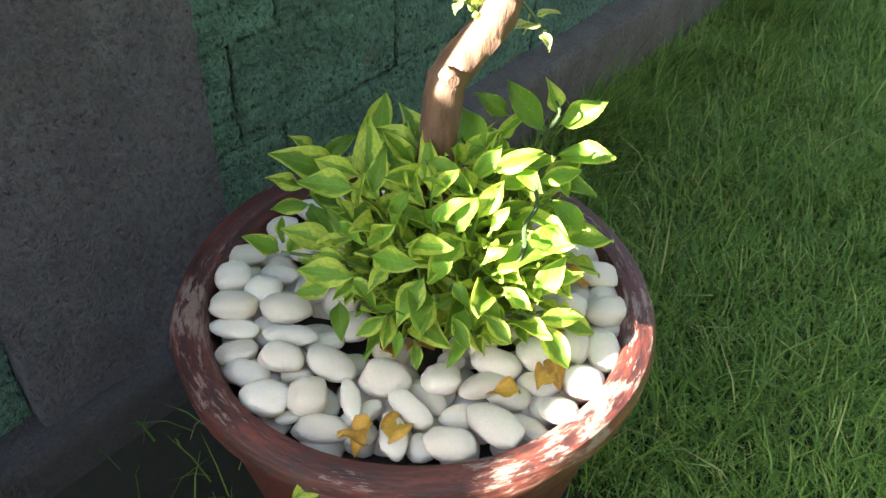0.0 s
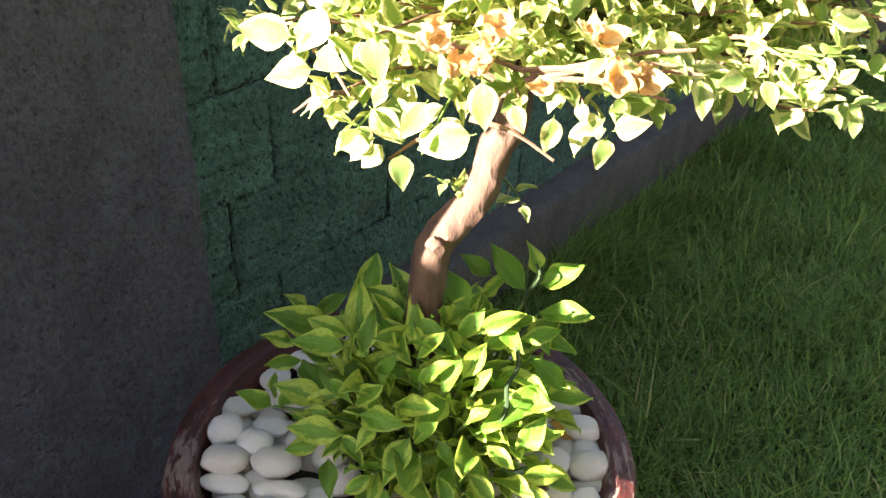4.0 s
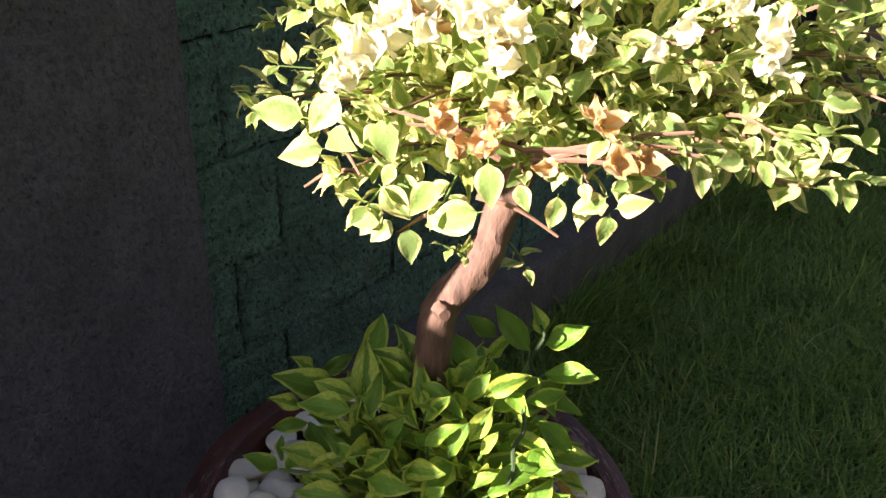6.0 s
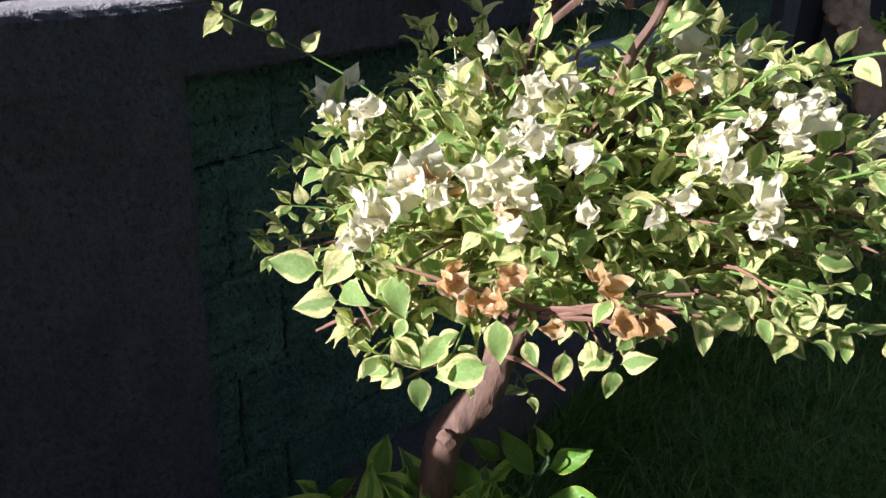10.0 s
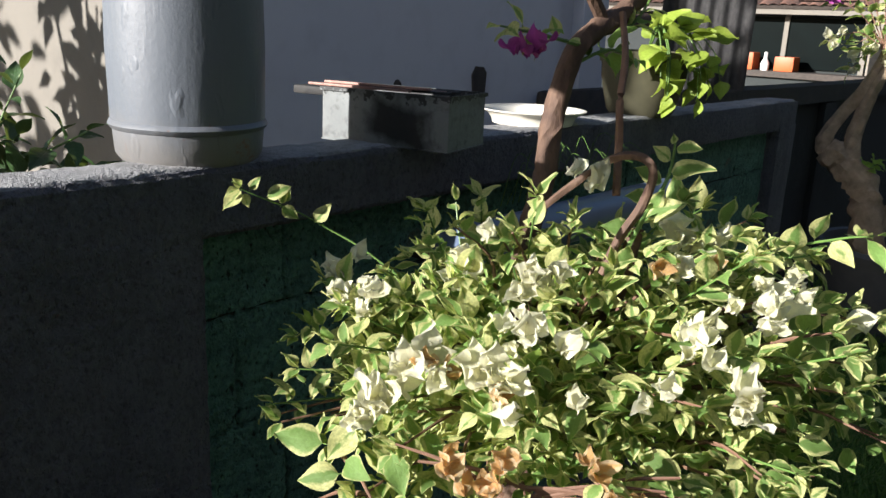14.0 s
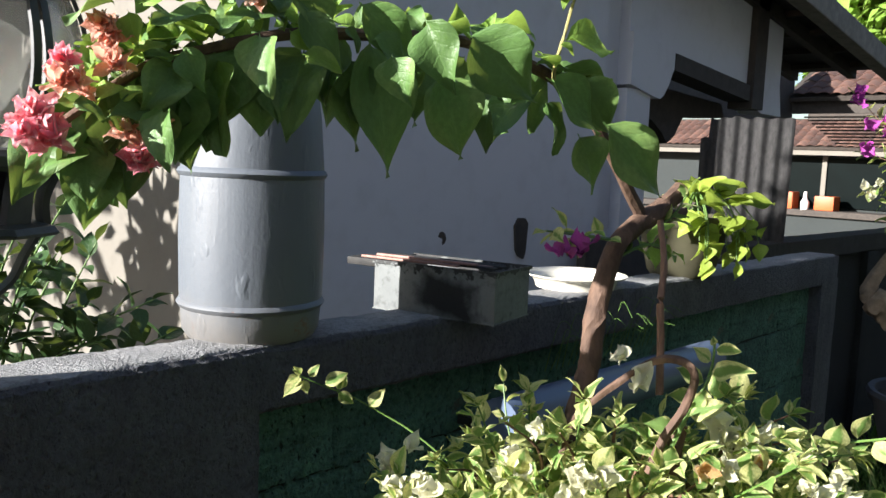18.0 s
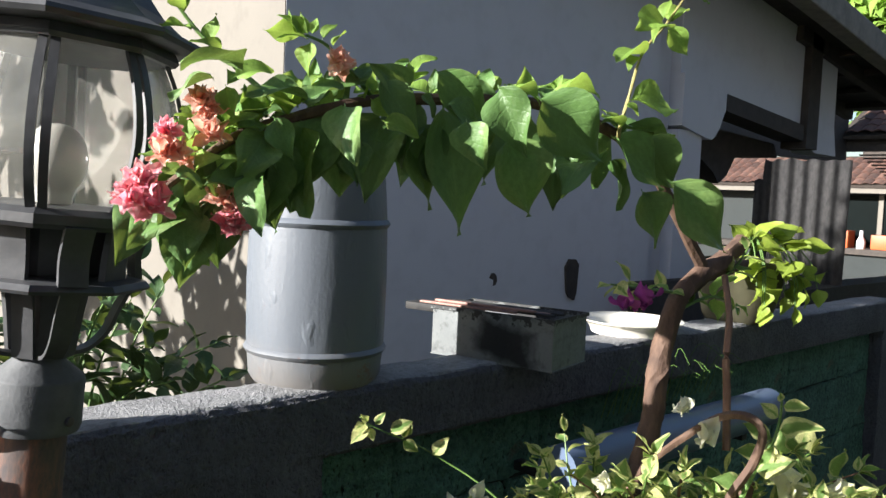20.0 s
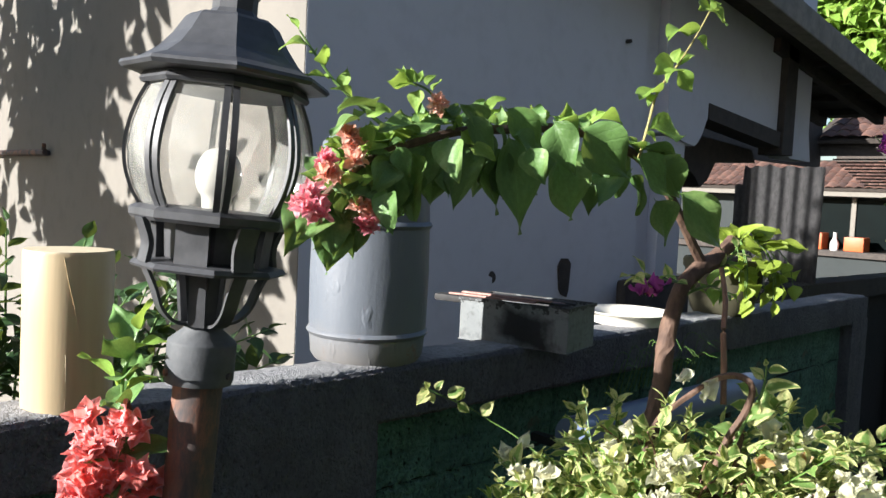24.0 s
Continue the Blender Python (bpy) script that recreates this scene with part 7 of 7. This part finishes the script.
def tile_mesh():
    bm = bmesh.new()
    rows = []
    for x in (0.0, 0.32):
        rows.append([bm.verts.new((x, -0.1 + 0.04 * j, 0.035 * math.sin(math.pi * j / 5) + (0.02 if x == 0 else 0.0))) for j in range(6)])
        rows.append([bm.verts.new((x, -0.1 + 0.04 * j, 0.035 * math.sin(math.pi * j / 5) - 0.012 + (0.02 if x == 0 else 0.0))) for j in range(6)])
    for j in range(5):
        bm.faces.new((rows[0][j], rows[0][j + 1], rows[2][j + 1], rows[2][j]))
        bm.faces.new((rows[1][j + 1], rows[1][j], rows[0][j], rows[0][j + 1]))
    me = bpy.data.meshes.new("tile")
    bm.to_mesh(me)
    bm.free()
    me.materials.append(TILE)
    return me


TILE_MESH = tile_mesh()
rnd_ = random.Random(9)
for owner, x0, z0, y0, y1, rows_ in ((far, 17.5, 2.16, 1.5, 11.6, 5), (far, 18.6, 3.15, 1.0, 6.0, 6), (near_roof, 13.0, 2.82, 1.2, 4.3, 6)):
    base = Matrix.Translation((x0, 0, z0)) @ Matrix.Rotation(radians(-26), 4, "Y")
    for i in range(rows_):
        for j in range(int((y1 - y0) / 0.205)):
            ob = new("tile", TILE_MESH)
            ob.parent = owner
            ob.matrix_parent_inverse = owner.matrix_basis.inverted()
            ob.matrix_basis = base @ Matrix.Translation((i * 0.28 + rnd_.uniform(-0.02, 0.02), y0 + j * 0.205, 0.012 + rnd_.uniform(0, 0.012)))

# ---- distant trees ----
def leafy_tree(name, label, base, spread, height, count, size, material, seed):
    """A trunk with limbs and a loose crown of leaves in clumps."""
    rnd = random.Random(seed)
    t = thing(name, label, "tree", base)
    b = Vector(base)
    part("trunk", tube([b, b + Vector((0.05, 0.02, height * 0.4)), b + Vector((0, 0.1, height * 0.75))], 0.05 * height ** 0.6, 0.02 * height ** 0.6, 14, 8, lump=0.2), BARK, t)
    made = []
    for k in range(14):
        a = 2.4 * k
        tip_ = b + Vector((math.cos(a) * spread * rnd.uniform(0.4, 1), math.sin(a) * spread * rnd.uniform(0.4, 1), height * rnd.uniform(0.65, 1.1)))
        root = b + Vector((0, 0.05, height * rnd.uniform(0.35, 0.7)))
        mid = root.lerp(tip_, 0.5) + Vector((0, 0, height * 0.05))
        part("limb", tube([root, mid, tip_], 0.016 * height ** 0.6, 0.004 * height ** 0.6, 10, 6), BARK, t)
        line = spline([root, mid, tip_], 20)
        for _ in range(count // 14):
            p = line[rnd.randint(7, 20)] + Vector((rnd.gauss(0, 1), rnd.gauss(0, 1), rnd.gauss(0, 0.7))) * spread * 0.16
            made.append(leaf_pose(p, Vector((rnd.uniform(-1, 1), rnd.uniform(-1, 1), rnd.uniform(-0.9, 0.3))), size * rnd.uniform(0.7, 1.3), Vector((-0.5, 0.2, 0.8))))
    merged("crown", [leaf_data(width=0.5, nu=4, nv=2, seed=3)], made, material, t)
    return t


leafy_tree("distant_tree", "sunlit green tree beyond the roofs", (23.5, 6.2, 0.0), 3.7, 8.3, 11000, 0.5, LEAF_LIGHT, 4)
leafy_tree("unseen_tree", "tall leafy tree in the side yard shading the cream wall", (-1.75, 4.65, 0.0), 1.5, 3.75, 950, 0.27, LEAF_DARK, 6)
leafy_tree("unseen_tree", "young leafy tree in the side yard", (-1.2, 2.6, 0.0), 0.5, 2.25, 260, 0.2, LEAF_DARK, 26)
# added out of view only to throw shade on the garden end wall
leafy_tree("unseen_tree", "dense unseen tree added to shade the garden end wall", (-2.4, 2.08, 0.0), 0.5, 3.6, 2600, 0.22, LEAF_DARK, 16)

# ---- corrugated sheet ----
sheet = thing("corrugated_sheet", "dark corrugated fibre-cement sheet standing behind the wall", "sheet", (2.95, 0.5, 0.0))
bm = bmesh.new()
rows = []
for i in range(61):
    u = i / 60
    p = Vector((2.87, 0.69, 0)).lerp(Vector((3.02, 0.32, 0)), u)
    off = Vector((-0.92, -0.39, 0)) * 0.008 * math.sin(u * 2 * math.pi * 6.5)
    top = 1.8 + 0.02 * noise.noise(Vector((u * 9, 0, 0))) - (0.10 if u < 0.1 else 0.0)
    rows.append([bm.verts.new(p * (1 + 0 * z) + off - Vector((0, 0.03 * (1.8 - z), 0)) * -u * 0.6 + Vector((0, 0, z if z < 1.7 else top))) for z in (0.0, 0.6, 1.2, 1.8)])
for a, b in zip(rows, rows[1:]):
    for k in range(3):
        bm.faces.new((a[k], b[k], b[k + 1], a[k + 1]))
bmesh.ops.solidify(bm, geom=bm.faces[:], thickness=0.006)
part("board", bm, FIBRE, sheet)

# ---- small things in the planter ----
DRY_LEAVES = [leaf_mesh("leaf", LEAF_YELLOW, width=0.6, tip=1.6, fold=0.5, droop=0.5, wave=0.12, nu=6, nv=4, seed=160 + k) for k in range(2)]
for k, (x, y, r) in enumerate(((-0.26, -0.665, 0.4), (-0.275, -0.65, 1.6), (-0.1, -0.735, 2.0), (-0.085, -0.745, 0.2), (-0.16, -0.58, 0.9), (-0.11, -0.61, 1.9), (0.05, -0.71, 2.6), (-0.24, -0.62, 3.4), (-0.02, -0.72, 4.0), (0.12, -0.64, 5.1))):
    ob = new("fallen_leaf", DRY_LEAVES[k % 2])
    ob.matrix_basis = Matrix.Translation((x, y, 0.480 if k < 4 else 0.474)) @ Euler((0.2, 0.1, r)).to_matrix().to_4x4() @ Matrix.Scale(0.052 if k % 3 else 0.065, 4)
    tagged(ob, "dry yellow leaf fallen on the pebbles", "fallen leaf", "fallen leaves in the planter")
weed = thing("garden_weed", "green weed growing beside the planter", "weed", (-0.36, -0.6, 0.0))
part("stem", tube([(-0.37, -0.58, 0.0), (-0.375, -0.6, 0.25), (-0.362, -0.62, 0.44)], 0.003, 0.002, 10, 6), GREEN_STEM, weed)
put_leaf("leaf", SHRUB_LEAVES[0], weed, leaf_pose((-0.365, -0.618, 0.44), (0.55, -0.25, 0.35), 0.06, Vector((-0.5, -0.4, 0.7))))
put_leaf("leaf", SHRUB_LEAVES[1], weed, leaf_pose((-0.365, -0.618, 0.42), (-0.5, 0.2, 0.2), 0.06))

# ---- thin grass tufts behind the crown ----
tuft = thing("wall_weed", "thin weedy grass hanging near the wall top", "weed", (0.9, -0.06, 1.14))
rnd_ = random.Random(12)
for k in range(22):
    x = 0.72 + 0.022 * k
    dx, dz = rnd_.uniform(-0.06, 0.06), rnd_.uniform(0.05, 0.12)
    part("blade", tube([(x, -0.045, 1.1), (x + dx * 0.4, -0.08, 1.12 + dz), (x + dx, -0.13, 1.13 + dz * 0.7)], 0.0011, 0.0005, 8, 4), GREEN_STEM, tuft)

# ---- painted blocks of the wall panels ----
BLOCK_MESHES = {}


def block(x0, x1, z0, z1, seed):
    key = (round(x1 - x0, 3), round(z1 - z0, 3), seed % 5, x0 < 0.6)
    if key not in BLOCK_MESHES:
        bm = rough_box((0, 0, 0), (x1 - x0 - 0.003, 0.03, z1 - z0 - 0.003), 0.0075 if x0 < 0.6 else 0.025, 0.0045, 0.0015, seed, 2.2)
        me = bpy.data.meshes.new("block")
        bm.to_mesh(me)
        bm.free()
        for p in me.polygons:
            p.use_smooth = True
        me.set_sharp_from_angle(angle=radians(50))
        me.materials.append(GREEN_BLOCK)
        BLOCK_MESHES[key] = me
    ob = new("block", BLOCK_MESHES[key])
    ob.parent = wall
    ob.location = (x0 + 0.002, 0.001 + 0.0025 * (seed % 3 - 1), z0 + 0.002)


for row in range(6):
    z0 = 0.2 * row
    z1 = min(z0 + 0.2, 1.147)
    off = 0.17 if row % 2 else 0.47
    for a, b, o in ((-0.012, 2.45, off), (-2.0, -0.42, off - 2.05)):
        xs = [a] + [o - 0.4 + 0.4 * k for k in range(9) if a + 0.05 < o - 0.4 + 0.4 * k < b - 0.05] + [b]
        for k, (x0, x1) in enumerate(zip(xs, xs[1:])):
            block(x0, x1, z0, z1, row * 7 + k * 3)
